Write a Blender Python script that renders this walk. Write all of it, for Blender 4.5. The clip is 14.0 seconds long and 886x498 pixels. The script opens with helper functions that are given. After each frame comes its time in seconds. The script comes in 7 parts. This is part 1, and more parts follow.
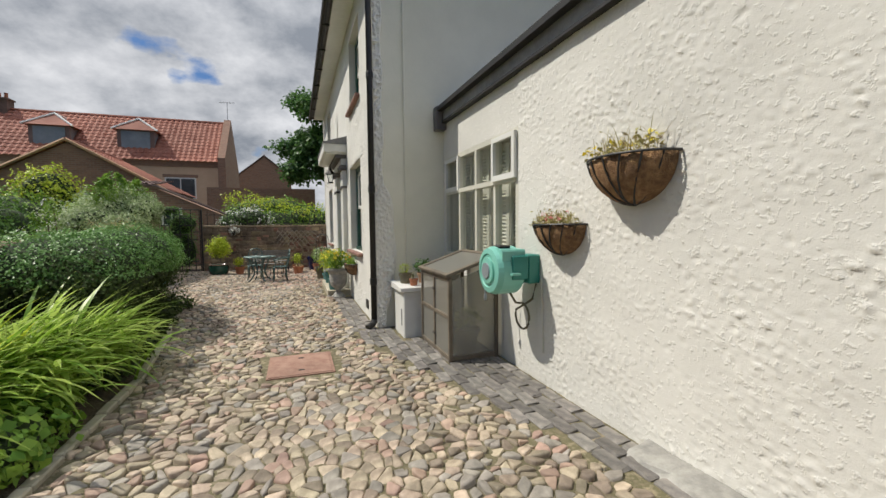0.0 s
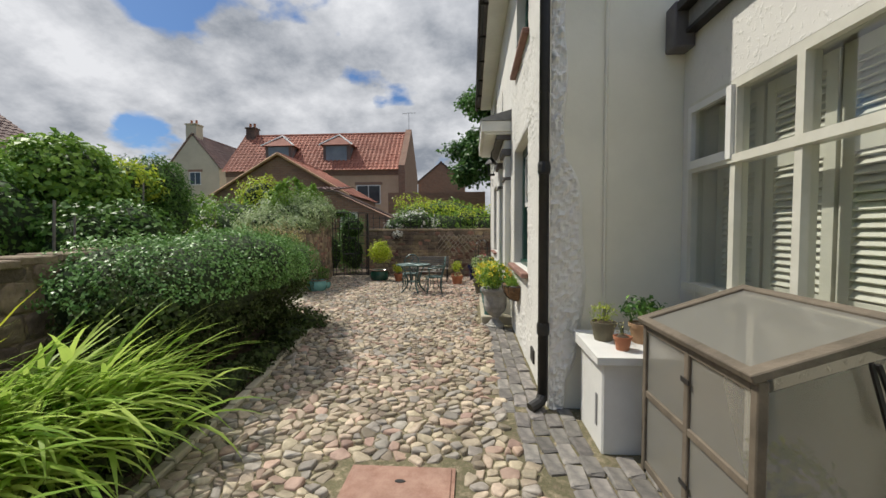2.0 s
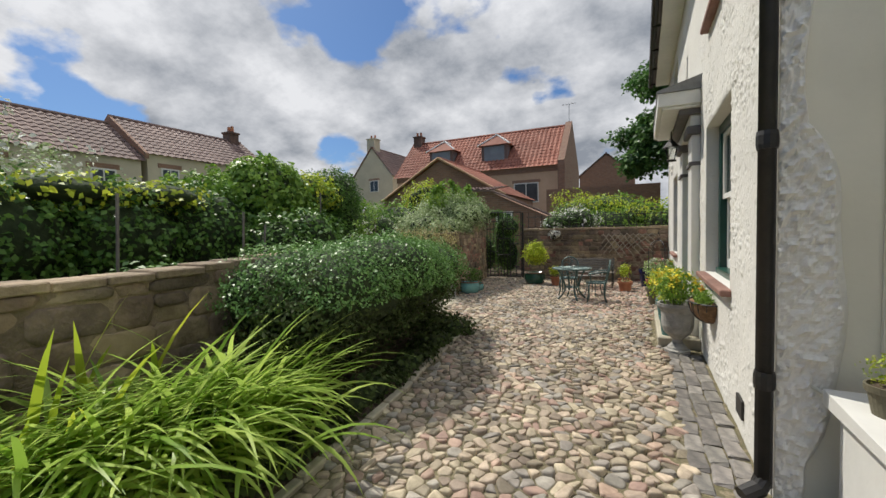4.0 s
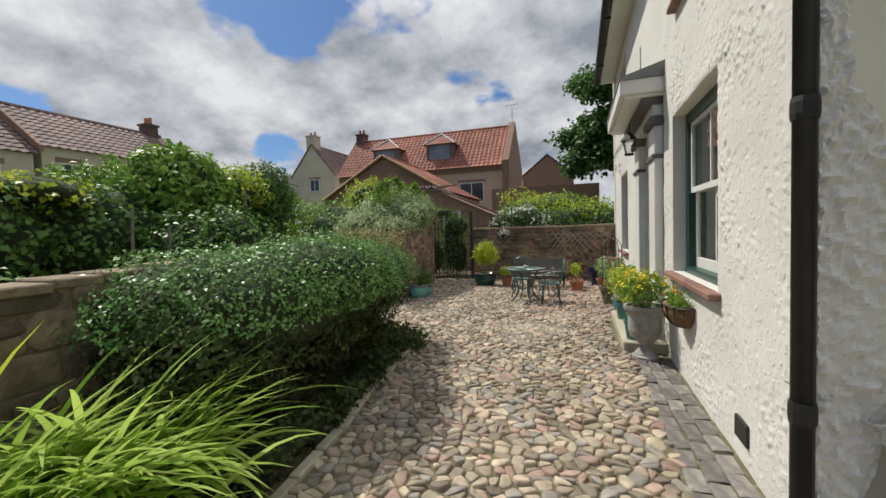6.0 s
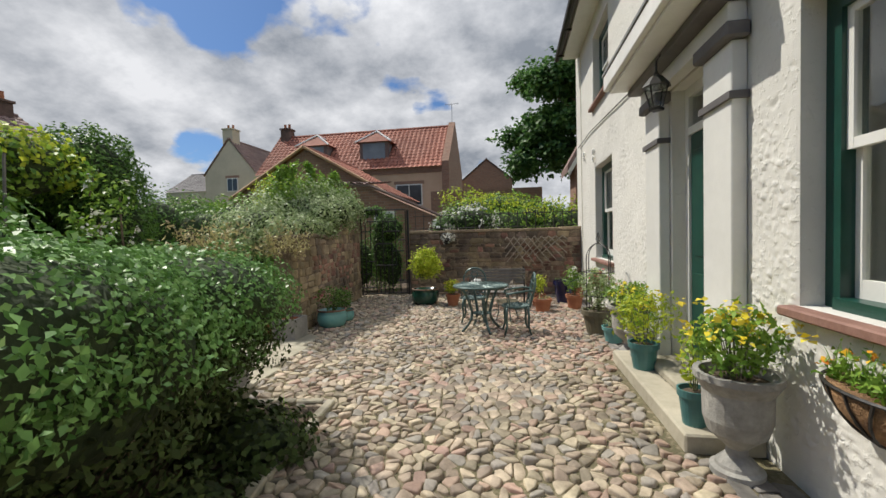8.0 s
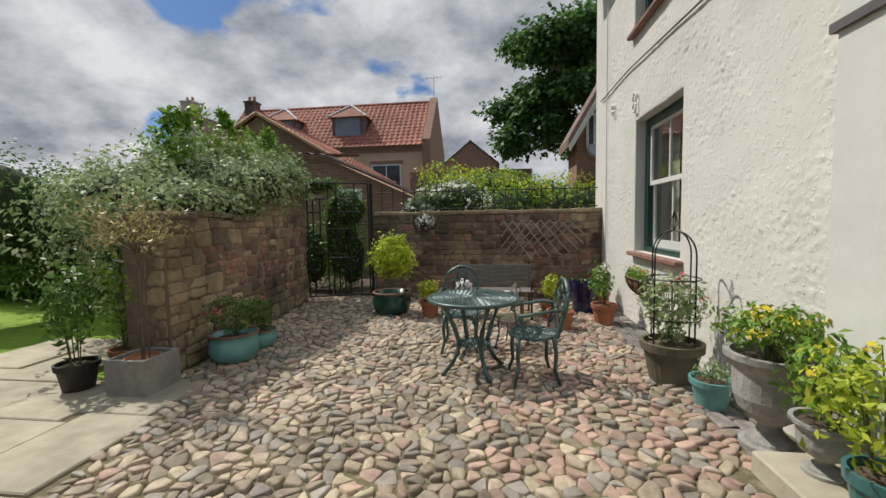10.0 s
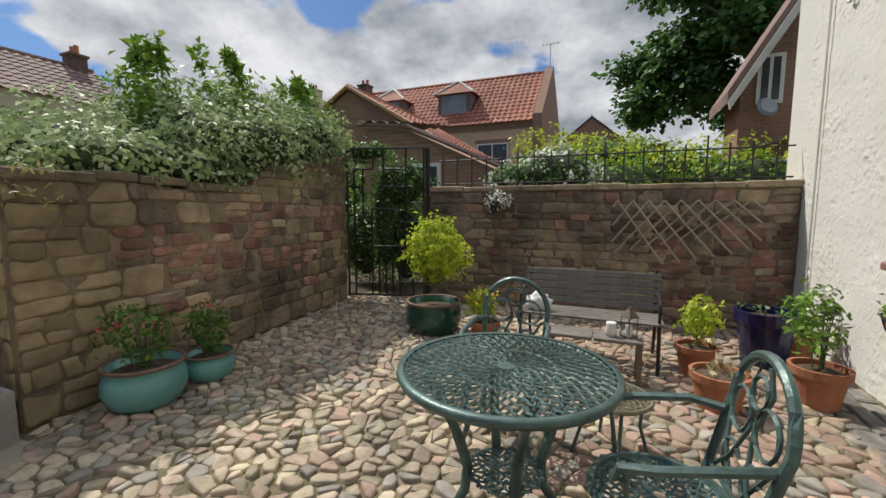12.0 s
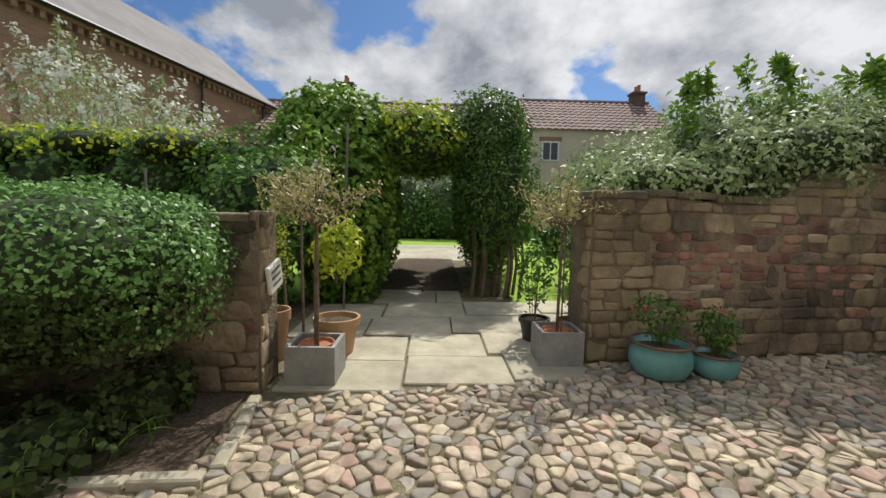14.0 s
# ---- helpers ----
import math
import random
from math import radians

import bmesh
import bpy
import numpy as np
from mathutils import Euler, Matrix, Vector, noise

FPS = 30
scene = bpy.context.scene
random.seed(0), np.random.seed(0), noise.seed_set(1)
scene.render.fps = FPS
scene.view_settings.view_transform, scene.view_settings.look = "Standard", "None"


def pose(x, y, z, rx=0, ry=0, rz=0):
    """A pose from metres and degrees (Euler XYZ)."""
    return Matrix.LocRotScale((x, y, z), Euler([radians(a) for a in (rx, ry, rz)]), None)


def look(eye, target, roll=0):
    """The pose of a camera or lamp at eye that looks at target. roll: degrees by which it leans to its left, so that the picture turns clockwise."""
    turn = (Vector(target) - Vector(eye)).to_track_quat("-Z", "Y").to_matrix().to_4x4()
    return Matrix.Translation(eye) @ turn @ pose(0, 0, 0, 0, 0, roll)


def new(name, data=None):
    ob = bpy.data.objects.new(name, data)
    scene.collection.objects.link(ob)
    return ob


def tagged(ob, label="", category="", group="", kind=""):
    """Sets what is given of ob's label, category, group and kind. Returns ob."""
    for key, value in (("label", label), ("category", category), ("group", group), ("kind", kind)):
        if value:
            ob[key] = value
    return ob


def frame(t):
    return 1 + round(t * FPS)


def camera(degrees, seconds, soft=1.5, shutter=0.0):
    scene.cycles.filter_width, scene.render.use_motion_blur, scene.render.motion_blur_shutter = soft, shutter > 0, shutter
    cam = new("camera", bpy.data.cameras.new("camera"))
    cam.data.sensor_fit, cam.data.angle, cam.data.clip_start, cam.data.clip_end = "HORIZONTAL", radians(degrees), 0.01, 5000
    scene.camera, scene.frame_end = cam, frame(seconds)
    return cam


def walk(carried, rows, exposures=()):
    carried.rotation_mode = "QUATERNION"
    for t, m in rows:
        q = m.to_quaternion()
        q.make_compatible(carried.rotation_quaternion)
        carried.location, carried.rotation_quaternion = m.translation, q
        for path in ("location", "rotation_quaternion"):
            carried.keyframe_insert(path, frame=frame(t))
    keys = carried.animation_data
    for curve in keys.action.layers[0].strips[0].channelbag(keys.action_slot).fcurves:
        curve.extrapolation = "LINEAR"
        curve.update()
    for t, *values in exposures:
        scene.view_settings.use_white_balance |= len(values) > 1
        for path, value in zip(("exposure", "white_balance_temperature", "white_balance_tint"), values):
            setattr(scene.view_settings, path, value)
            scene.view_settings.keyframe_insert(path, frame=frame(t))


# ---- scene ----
K = 1.12
cam = camera(94.9, 14.0)
ROWS = [
    (0.0, -0.002, 0.002, 1.201, 86.80, 0.62, -19.80),
    (0.5, 0.094, 0.552, 1.217, 87.35, 0.44, -15.33),
    (1.0, 0.190, 1.077, 1.235, 87.33, 0.20, -10.20),
    (1.5, 0.326, 1.580, 1.225, 87.38, 0.18, -3.59),
    (2.0, 0.353, 1.990, 1.222, 87.49, 0.24, 4.04),
    (2.5, 0.356, 2.304, 1.271, 87.77, 0.43, 13.77),
    (3.0, 0.365, 2.429, 1.279, 87.95, 0.64, 25.08),
    (5.5, 0.185, 2.621, 1.240, 87.14, 1.43, 26.39),
    (6.0, 0.084, 2.999, 1.255, 87.40, 1.81, 18.51),
    (6.5, -0.065, 3.427, 1.240, 87.96, 2.32, 13.75),
    (7.0, -0.160, 3.939, 1.220, 88.51, 2.24, 11.56),
    (7.5, -0.278, 4.473, 1.204, 88.53, 1.82, 10.58),
    (8.0, -0.398, 5.011, 1.192, 88.06, 1.48, 9.81),
    (10.5, -0.649, 7.536, 1.124, 85.76, 0.97, 7.15),
    (11.0, -0.612, 8.073, 1.111, 85.39, 0.64, 9.17),
    (11.5, -0.608, 8.535, 1.080, 84.93, 0.47, 13.26),
    (12.0, -0.504, 8.815, 1.062, 84.20, -0.10, 23.33),
    (12.5, -0.323, 8.861, 1.057, 83.72, -0.77, 38.79),
    (13.0, -0.184, 8.721, 1.050, 83.57, -1.06, 56.79),
    (13.5, -0.191, 8.626, 1.062, 84.13, -1.28, 75.31),
    (14.0, -0.197, 8.587, 1.071, 84.76, -1.18, 88.73),
]
walk(cam, [(t, pose(x * K, y * K, z * K, rx, ry, rz)) for t, x, y, z, rx, ry, rz in ROWS], [(0, 0.0), (0.5, -0.10), (1.0, -0.10), (2.0, 0.0), (5.5, 0.0), (6.5, -0.08), (7.5, -0.04), (8.0, 0.05), (10.5, -0.14), (11.0, -0.12), (11.5, -0.07), (12.0, 0.02), (14.0, 0.05)])

# ---- sky and sun ----
SUN = Vector((-0.533, 0.247, 0.809))
W = bpy.data.worlds.new("sky")
scene.world = W
W.use_nodes = True
wn, wl = W.node_tree.nodes, W.node_tree.links
wbg = wn["Background"]
wsky = wn.new("ShaderNodeTexSky")
wsky.sky_type = "NISHITA"
wsky.sun_disc = False
wsky.sun_elevation = math.asin(0.809)
wsky.sun_rotation = math.atan2(-0.533, 0.247)
wtc = wn.new("ShaderNodeTexCoord")
wsep = wn.new("ShaderNodeSeparateXYZ")
wl.new(wtc.outputs["Generated"], wsep.inputs[0])
wadd = wn.new("ShaderNodeMath")
wadd.operation = "ADD"
wadd.inputs[1].default_value = 0.42
wl.new(wsep.outputs[2], wadd.inputs[0])
wdx, wdy = wn.new("ShaderNodeMath"), wn.new("ShaderNodeMath")
for nd, o in ((wdx, 0), (wdy, 1)):
    nd.operation = "DIVIDE"
    wl.new(wsep.outputs[o], nd.inputs[0])
    wl.new(wadd.outputs[0], nd.inputs[1])
wcomb = wn.new("ShaderNodeCombineXYZ")
wl.new(wdx.outputs[0], wcomb.inputs[0])
wl.new(wdy.outputs[0], wcomb.inputs[1])
wcloud = wn.new("ShaderNodeTexNoise")
wcloud.inputs["Scale"].default_value = 1.75
wcloud.inputs["Detail"].default_value = 9
wcloud.inputs["Roughness"].default_value = 0.50
wcloud.inputs["Distortion"].default_value = 0.0
wl.new(wcomb.outputs[0], wcloud.inputs["Vector"])
wramp = wn.new("ShaderNodeValToRGB")
wramp.color_ramp.elements[0].position = 0.455
wramp.color_ramp.elements[1].position = 0.49
wbias = wn.new("ShaderNodeMath")
wbias.operation = "MULTIPLY_ADD"
wbias.inputs[1].default_value = 0.085
wl.new(wsep.outputs[1], wbias.inputs[0])
wl.new(wcloud.outputs[0], wbias.inputs[2])
wl.new(wbias.outputs[0], wramp.inputs[0])
wshade = wn.new("ShaderNodeTexNoise")
wshade.inputs["Scale"].default_value = 2.6
wshade.inputs["Detail"].default_value = 9
wshade.inputs["Roughness"].default_value = 0.60
wmap = wn.new("ShaderNodeMapping")
wmap.inputs["Location"].default_value = (3.1, 1.7, 0)
wl.new(wcomb.outputs[0], wmap.inputs[0])
wl.new(wmap.outputs[0], wshade.inputs["Vector"])
wr2 = wn.new("ShaderNodeValToRGB")
wr2.color_ramp.elements[0].position = 0.37
wr2.color_ramp.elements[0].color = (3.0, 3.3, 3.8, 1)
wr2.color_ramp.elements[1].position = 0.64
wr2.color_ramp.elements[1].color = (8.8, 8.9, 9.2, 1)
wl.new(wshade.outputs[0], wr2.inputs[0])
wmix = wn.new("ShaderNodeMixRGB")
wl.new(wramp.outputs[0], wmix.inputs[0])
wdeep = wn.new("ShaderNodeMixRGB")
wdeep.blend_type = "MULTIPLY"
wdeep.inputs[0].default_value = 1.0
wdeep.inputs[2].default_value = (0.50, 0.72, 1.0, 1)
wl.new(wsky.outputs[0], wdeep.inputs[1])
wl.new(wdeep.outputs[0], wmix.inputs[1])
wpow = wn.new("ShaderNodeMath")
wpow.operation = "POWER"
wpow.use_clamp = True
wpow.inputs[1].default_value = 4.0
wl.new(wsep.outputs[2], wpow.inputs[0])
wzen = wn.new("ShaderNodeMath")
wzen.operation = "MULTIPLY_ADD"
wzen.inputs[1].default_value = 1.9
wzen.inputs[2].default_value = 1.0
wl.new(wpow.outputs[0], wzen.inputs[0])
wbright = wn.new("ShaderNodeVectorMath")
wbright.operation = "SCALE"
wl.new(wr2.outputs[0], wbright.inputs[0])
wl.new(wzen.outputs[0], wbright.inputs["Scale"])
wl.new(wbright.outputs[0], wmix.inputs[2])
wl.new(wmix.outputs[0], wbg.inputs[0])
wbg.inputs[1].default_value = 0.090
sun = new("sun", bpy.data.lights.new("sun", "SUN"))
sun.data.energy = 4.0
sun.data.color = (1.0, 0.95, 0.86)
sun.data.angle = radians(0.6)
sun.matrix_world = look(tuple(SUN * 30), (0, 0, 0))


# ---- materials ----
def surf(name, c1, c2, scale=6.0, rough=0.8, bump=0.3, bscale=40.0, rand=0.0, stain=0.25, metal=0.0, island=0.0, dist=0.01, spec=0.5, detail=6.0, c3=None):
    """A worn surface: two colours in a fine noise, broad stains, two sizes of relief, and a spread from piece to piece."""
    m = bpy.data.materials.new(name)
    m.use_nodes = True
    n, l = m.node_tree.nodes, m.node_tree.links
    p = n["Principled BSDF"]
    tc = n.new("ShaderNodeTexCoord")
    a = n.new("ShaderNodeTexNoise")
    a.inputs["Scale"].default_value = scale
    a.inputs["Detail"].default_value = detail
    a.inputs["Roughness"].default_value = 0.65
    l.new(tc.outputs["Object"], a.inputs["Vector"])
    r = n.new("ShaderNodeValToRGB")
    r.color_ramp.elements[0].position, r.color_ramp.elements[1].position = 0.32, 0.68
    r.color_ramp.elements[0].color, r.color_ramp.elements[1].color = (*c1, 1), (*c2, 1)
    if c3:
        e = r.color_ramp.elements.new(0.5)
        e.color = (*c3, 1)
    l.new(a.outputs[0], r.inputs[0])
    out = r.outputs[0]
    b = n.new("ShaderNodeTexNoise")
    b.inputs["Scale"].default_value = scale * 0.17
    b.inputs["Detail"].default_value = 4
    l.new(tc.outputs["Object"], b.inputs["Vector"])
    mr = n.new("ShaderNodeMapRange")
    mr.inputs[1].default_value, mr.inputs[2].default_value = 0.35, 0.65
    mr.inputs[3].default_value, mr.inputs[4].default_value = 1 - stain, 1 + stain * 0.3
    l.new(b.outputs[0], mr.inputs[0])
    val = mr.outputs[0]
    if rand or island:
        src = n.new("ShaderNodeObjectInfo").outputs["Random"] if rand else n.new("ShaderNodeNewGeometry").outputs["Random Per Island"]
        k = rand or island
        m2 = n.new("ShaderNodeMapRange")
        m2.inputs[3].default_value, m2.inputs[4].default_value = 1 - k, 1 + k
        l.new(src, m2.inputs[0])
        mm = n.new("ShaderNodeMath")
        mm.operation = "MULTIPLY"
        l.new(val, mm.inputs[0])
        l.new(m2.outputs[0], mm.inputs[1])
        val = mm.outputs[0]
        hs = n.new("ShaderNodeHueSaturation")
        m3 = n.new("ShaderNodeMapRange")
        wv = n.new("ShaderNodeTexWhiteNoise")
        wv.noise_dimensions = "1D"
        l.new(src, wv.inputs["W"])
        m3.inputs[3].default_value, m3.inputs[4].default_value = 0.5 - 0.036 * k, 0.5 + 0.036 * k
        l.new(wv.outputs[0], m3.inputs[0])
        l.new(m3.outputs[0], hs.inputs["Hue"])
        l.new(out, hs.inputs["Color"])
        out = hs.outputs[0]
    x = n.new("ShaderNodeVectorMath")
    x.operation = "SCALE"
    l.new(out, x.inputs[0])
    l.new(val, x.inputs["Scale"])
    l.new(x.outputs[0], p.inputs["Base Color"])
    p.inputs["Roughness"].default_value = rough
    p.inputs["Metallic"].default_value = metal
    p.inputs["Specular IOR Level"].default_value = spec
    if bump:
        c = n.new("ShaderNodeTexNoise")
        c.inputs["Scale"].default_value = bscale
        c.inputs["Detail"].default_value = 5
        l.new(tc.outputs["Object"], c.inputs["Vector"])
        bp = n.new("ShaderNodeBump")
        bp.inputs["Strength"].default_value = bump
        bp.inputs["Distance"].default_value = dist
        l.new(c.outputs[0], bp.inputs["Height"])
        l.new(bp.outputs[0], p.inputs["Normal"])
    return m


def leafy(name, c1, c2, trans=0.3, rough=0.45, glow=None):
    """Foliage: the colour varies from leaf to leaf, and light passes through."""
    m = bpy.data.materials.new(name)
    m.use_nodes = True
    n, l = m.node_tree.nodes, m.node_tree.links
    p = n["Principled BSDF"]
    g = n.new("ShaderNodeNewGeometry")
    r = n.new("ShaderNodeValToRGB")
    r.color_ramp.elements[0].color, r.color_ramp.elements[1].color = (*c1, 1), (*c2, 1)
    if glow:
        e = r.color_ramp.elements.new(0.82)
        e.color = (*c2, 1)
        r.color_ramp.elements[2].color = (*glow, 1)
    l.new(g.outputs["Random Per Island"], r.inputs[0])
    l.new(r.outputs[0], p.inputs["Base Color"])
    p.inputs["Roughness"].default_value = rough
    p.inputs["Specular IOR Level"].default_value = 0.28
    t = n.new("ShaderNodeBsdfTranslucent")
    l.new(r.outputs[0], t.inputs[0])
    mx = n.new("ShaderNodeMixShader")
    mx.inputs[0].default_value = trans
    l.new(p.outputs[0], mx.inputs[1])
    l.new(t.outputs[0], mx.inputs[2])
    l.new(mx.outputs[0], n["Material Output"].inputs[0])
    return m


def roughcast(name, c):
    """White-painted roughcast: lumps a few centimetres wide between smoother patches, with faint grey runs."""
    m = surf(name, c, tuple(v * 0.93 for v in c), 3.0, 0.9, 0, stain=0.10)
    n, l = m.node_tree.nodes, m.node_tree.links
    tc = n.new("ShaderNodeTexCoord")
    a = n.new("ShaderNodeTexNoise")
    a.inputs["Scale"].default_value = 36
    a.inputs["Detail"].default_value = 4
    a.inputs["Distortion"].default_value = 0.15
    l.new(tc.outputs["Object"], a.inputs["Vector"])
    r = n.new("ShaderNodeValToRGB")
    r.color_ramp.elements[0].position, r.color_ramp.elements[1].position = 0.56, 0.70
    l.new(a.outputs[0], r.inputs[0])
    b = n.new("ShaderNodeTexNoise")
    b.inputs["Scale"].default_value = 120
    b.inputs["Detail"].default_value = 3
    l.new(tc.outputs["Object"], b.inputs["Vector"])
    ad = n.new("ShaderNodeMath")
    ad.operation = "MULTIPLY_ADD"
    l.new(b.outputs[0], ad.inputs[0])
    ad.inputs[1].default_value = 0.22
    l.new(r.outputs[0], ad.inputs[2])
    bp = n.new("ShaderNodeBump")
    bp.inputs["Strength"].default_value = 0.36
    bp.inputs["Distance"].default_value = 0.012
    l.new(ad.outputs[0], bp.inputs["Height"])
    l.new(bp.outputs[0], n["Principled BSDF"].inputs["Normal"])
    return m


def glassy(name, tint=(1, 1, 1), rough=0.0, mixin=0.0, dust=(0.5, 0.5, 0.45)):
    m = bpy.data.materials.new(name)
    m.use_nodes = True
    n, l = m.node_tree.nodes, m.node_tree.links
    p = n["Principled BSDF"]
    tr = n.new("ShaderNodeBsdfTransparent")
    tr.inputs[0].default_value = (*tint, 1)
    gl = n.new("ShaderNodeBsdfGlossy")
    gl.inputs["Roughness"].default_value = rough + 0.01
    lw = n.new("ShaderNodeLayerWeight")
    lw.inputs[0].default_value = 0.5
    pw = n.new("ShaderNodeMath")
    pw.operation = "POWER"
    pw.inputs[1].default_value = 3.5
    l.new(lw.outputs["Facing"], pw.inputs[0])
    fr = n.new("ShaderNodeMath")
    fr.operation = "MULTIPLY_ADD"
    fr.inputs[1].default_value = 0.9
    fr.inputs[2].default_value = 0.05
    l.new(pw.outputs[0], fr.inputs[0])
    mx = n.new("ShaderNodeMixShader")
    l.new(fr.outputs[0], mx.inputs[0])
    l.new(tr.outputs[0], mx.inputs[1])
    l.new(gl.outputs[0], mx.inputs[2])
    p.inputs["Base Color"].default_value = (*dust, 1)
    p.inputs["Roughness"].default_value = 0.35
    m2 = n.new("ShaderNodeMixShader")
    m2.inputs[0].default_value = mixin
    l.new(mx.outputs[0], m2.inputs[1])
    l.new(p.outputs[0], m2.inputs[2])
    l.new(m2.outputs[0], n["Material Output"].inputs[0])
    return m


M_CAST = roughcast("white_roughcast", (0.75, 0.73, 0.665))
# lighter copy of the roughcast: sunlight on the corner quoin put into the colour
M_CASTW = roughcast("sunlit_roughcast", (0.90, 0.87, 0.79))
M_RENDER = surf("smooth_render", (0.85, 0.81, 0.67), (0.78, 0.745, 0.61), 2.0, 0.85, 0.15, 30, stain=0.12)
M_WHITE = surf("white_paint", (0.80, 0.79, 0.74), (0.74, 0.73, 0.68), 8, 0.45, 0.06, 60, stain=0.08)
M_CREAM = surf("cream_paint", (0.70, 0.68, 0.58), (0.62, 0.60, 0.50), 8, 0.5, 0.06, 60, stain=0.1)
M_GREEN = surf("dark_green_paint", (0.006, 0.052, 0.036), (0.010, 0.068, 0.048), 10, 0.35, 0.05, 60)
M_BLACK = surf("black_iron", (0.014, 0.014, 0.013), (0.028, 0.024, 0.02), 20, 0.5, 0.15, 90)
M_SLATE = surf("slate", (0.13, 0.12, 0.12), (0.19, 0.175, 0.17), 5, 0.7, 0.3, 12, stain=0.3)
M_SOIL = surf("soil", (0.07, 0.05, 0.033), (0.14, 0.10, 0.065), 18, 0.95, 0.9, 45, dist=0.03)
M_SAND = surf("joint_sand", (0.24, 0.19, 0.125), (0.37, 0.30, 0.20), 14, 0.95, 0.8, 90, dist=0.012, c3=(0.13, 0.12, 0.06))
M_COB = surf("cobble_stone", (0.25, 0.20, 0.14), (0.50, 0.41, 0.295), 14, 0.72, 0.45, 60, rand=0.45, stain=0.2, dist=0.006)
M_COBI = surf("cobble_stone_far", (0.25, 0.20, 0.14), (0.50, 0.41, 0.295), 14, 0.72, 0.45, 60, island=0.45, stain=0.2, dist=0.006)
M_COBR = surf("red_cobble", (0.30, 0.20, 0.15), (0.49, 0.345, 0.26), 14, 0.72, 0.4, 60, rand=0.25, dist=0.006)
M_COBRI = surf("red_cobble_far", (0.30, 0.20, 0.15), (0.49, 0.345, 0.26), 14, 0.72, 0.4, 60, island=0.25, dist=0.006)
M_COBG = surf("grey_cobble_far", (0.22, 0.195, 0.16), (0.40, 0.36, 0.30), 14, 0.72, 0.4, 60, island=0.25, stain=0.2, dist=0.006)
M_COBN = surf("grey_cobble", (0.22, 0.195, 0.16), (0.40, 0.36, 0.30), 14, 0.72, 0.4, 60, rand=0.25, stain=0.2, dist=0.006)
M_SETT = surf("blue_brick_sett", (0.14, 0.13, 0.12), (0.28, 0.255, 0.22), 16, 0.7, 0.5, 60, rand=0.35, stain=0.3, dist=0.006)
M_FLAG = surf("flagstone", (0.35, 0.315, 0.23), (0.52, 0.475, 0.36), 5, 0.85, 0.4, 35, rand=0.12, stain=0.3)
M_RUST = surf("rusted_cover", (0.28, 0.145, 0.10), (0.42, 0.26, 0.19), 12, 0.75, 0.4, 70, stain=0.25)
M_RUBBLE = surf("rubble_stone", (0.235, 0.172, 0.118), (0.43, 0.33, 0.22), 9, 0.9, 0.8, 30, rand=0.34, stain=0.6, dist=0.02)
M_RUBBLED = surf("dark_rubble_stone", (0.15, 0.115, 0.088), (0.30, 0.225, 0.16), 9, 0.9, 0.8, 30, rand=0.25, stain=0.6, dist=0.02)
M_OCHRE = surf("ochre_sandstone", (0.30, 0.225, 0.13), (0.44, 0.345, 0.21), 9, 0.9, 0.6, 30, rand=0.2, stain=0.5, dist=0.015)
M_BRICK = surf("old_brick", (0.25, 0.125, 0.09), (0.41, 0.235, 0.17), 12, 0.9, 0.6, 40, rand=0.34, stain=0.6)
M_MORT = surf("old_mortar", (0.19, 0.145, 0.10), (0.33, 0.255, 0.175), 7, 0.95, 0.9, 45, stain=0.5, dist=0.02)
M_SOOT = surf("sooty_brick", (0.10, 0.065, 0.05), (0.20, 0.13, 0.10), 6, 0.9, 0.4, 30, stain=0.3)
M_TERRA = surf("terracotta", (0.38, 0.13, 0.06), (0.48, 0.21, 0.11), 8, 0.8, 0.15, 60, stain=0.25)
M_RIM = surf("brown_rim", (0.15, 0.085, 0.055), (0.25, 0.16, 0.11), 10, 0.7, 0.15, 60)
M_TERRL = surf("pale_terracotta", (0.46, 0.27, 0.14), (0.56, 0.36, 0.21), 8, 0.8, 0.15, 60, stain=0.25)
M_SILL = surf("red_sill", (0.23, 0.115, 0.085), (0.34, 0.19, 0.145), 10, 0.7, 0.3, 60)
M_URN = surf("cast_stone", (0.30, 0.29, 0.26), (0.48, 0.46, 0.41), 14, 0.9, 0.5, 60, stain=0.35)
M_CONC = surf("grey_fibre_planter", (0.26, 0.25, 0.235), (0.36, 0.345, 0.32), 18, 0.85, 0.3, 80, stain=0.2)
M_TEAL = surf("teal_glaze", (0.13, 0.34, 0.34), (0.20, 0.45, 0.42), 6, 0.18, 0.05, 30, stain=0.25)
M_TEALP = surf("blue_green_pot", (0.05, 0.17, 0.17), (0.08, 0.23, 0.22), 6, 0.35, 0.08, 30, stain=0.3)
M_DGLZ = surf("dark_green_glaze", (0.010, 0.05, 0.035), (0.02, 0.075, 0.05), 6, 0.15, 0.05, 30)
M_BLUE = surf("navy_glaze", (0.012, 0.014, 0.06), (0.018, 0.02, 0.09), 6, 0.15, 0.05, 30)
M_OLIVEP = surf("weathered_pot", (0.13, 0.12, 0.075), (0.22, 0.19, 0.12), 8, 0.8, 0.4, 40, stain=0.4)
M_COIR = surf("coir_liner", (0.20, 0.105, 0.05), (0.42, 0.25, 0.12), 30, 0.95, 1.0, 120, stain=0.4, dist=0.02)
M_WOOD = surf("weathered_wood", (0.11, 0.09, 0.062), (0.20, 0.16, 0.115), 7, 0.75, 0.3, 60, stain=0.3)
M_LATH = surf("bleached_wood", (0.34, 0.29, 0.22), (0.46, 0.40, 0.31), 9, 0.75, 0.3, 60, stain=0.2)
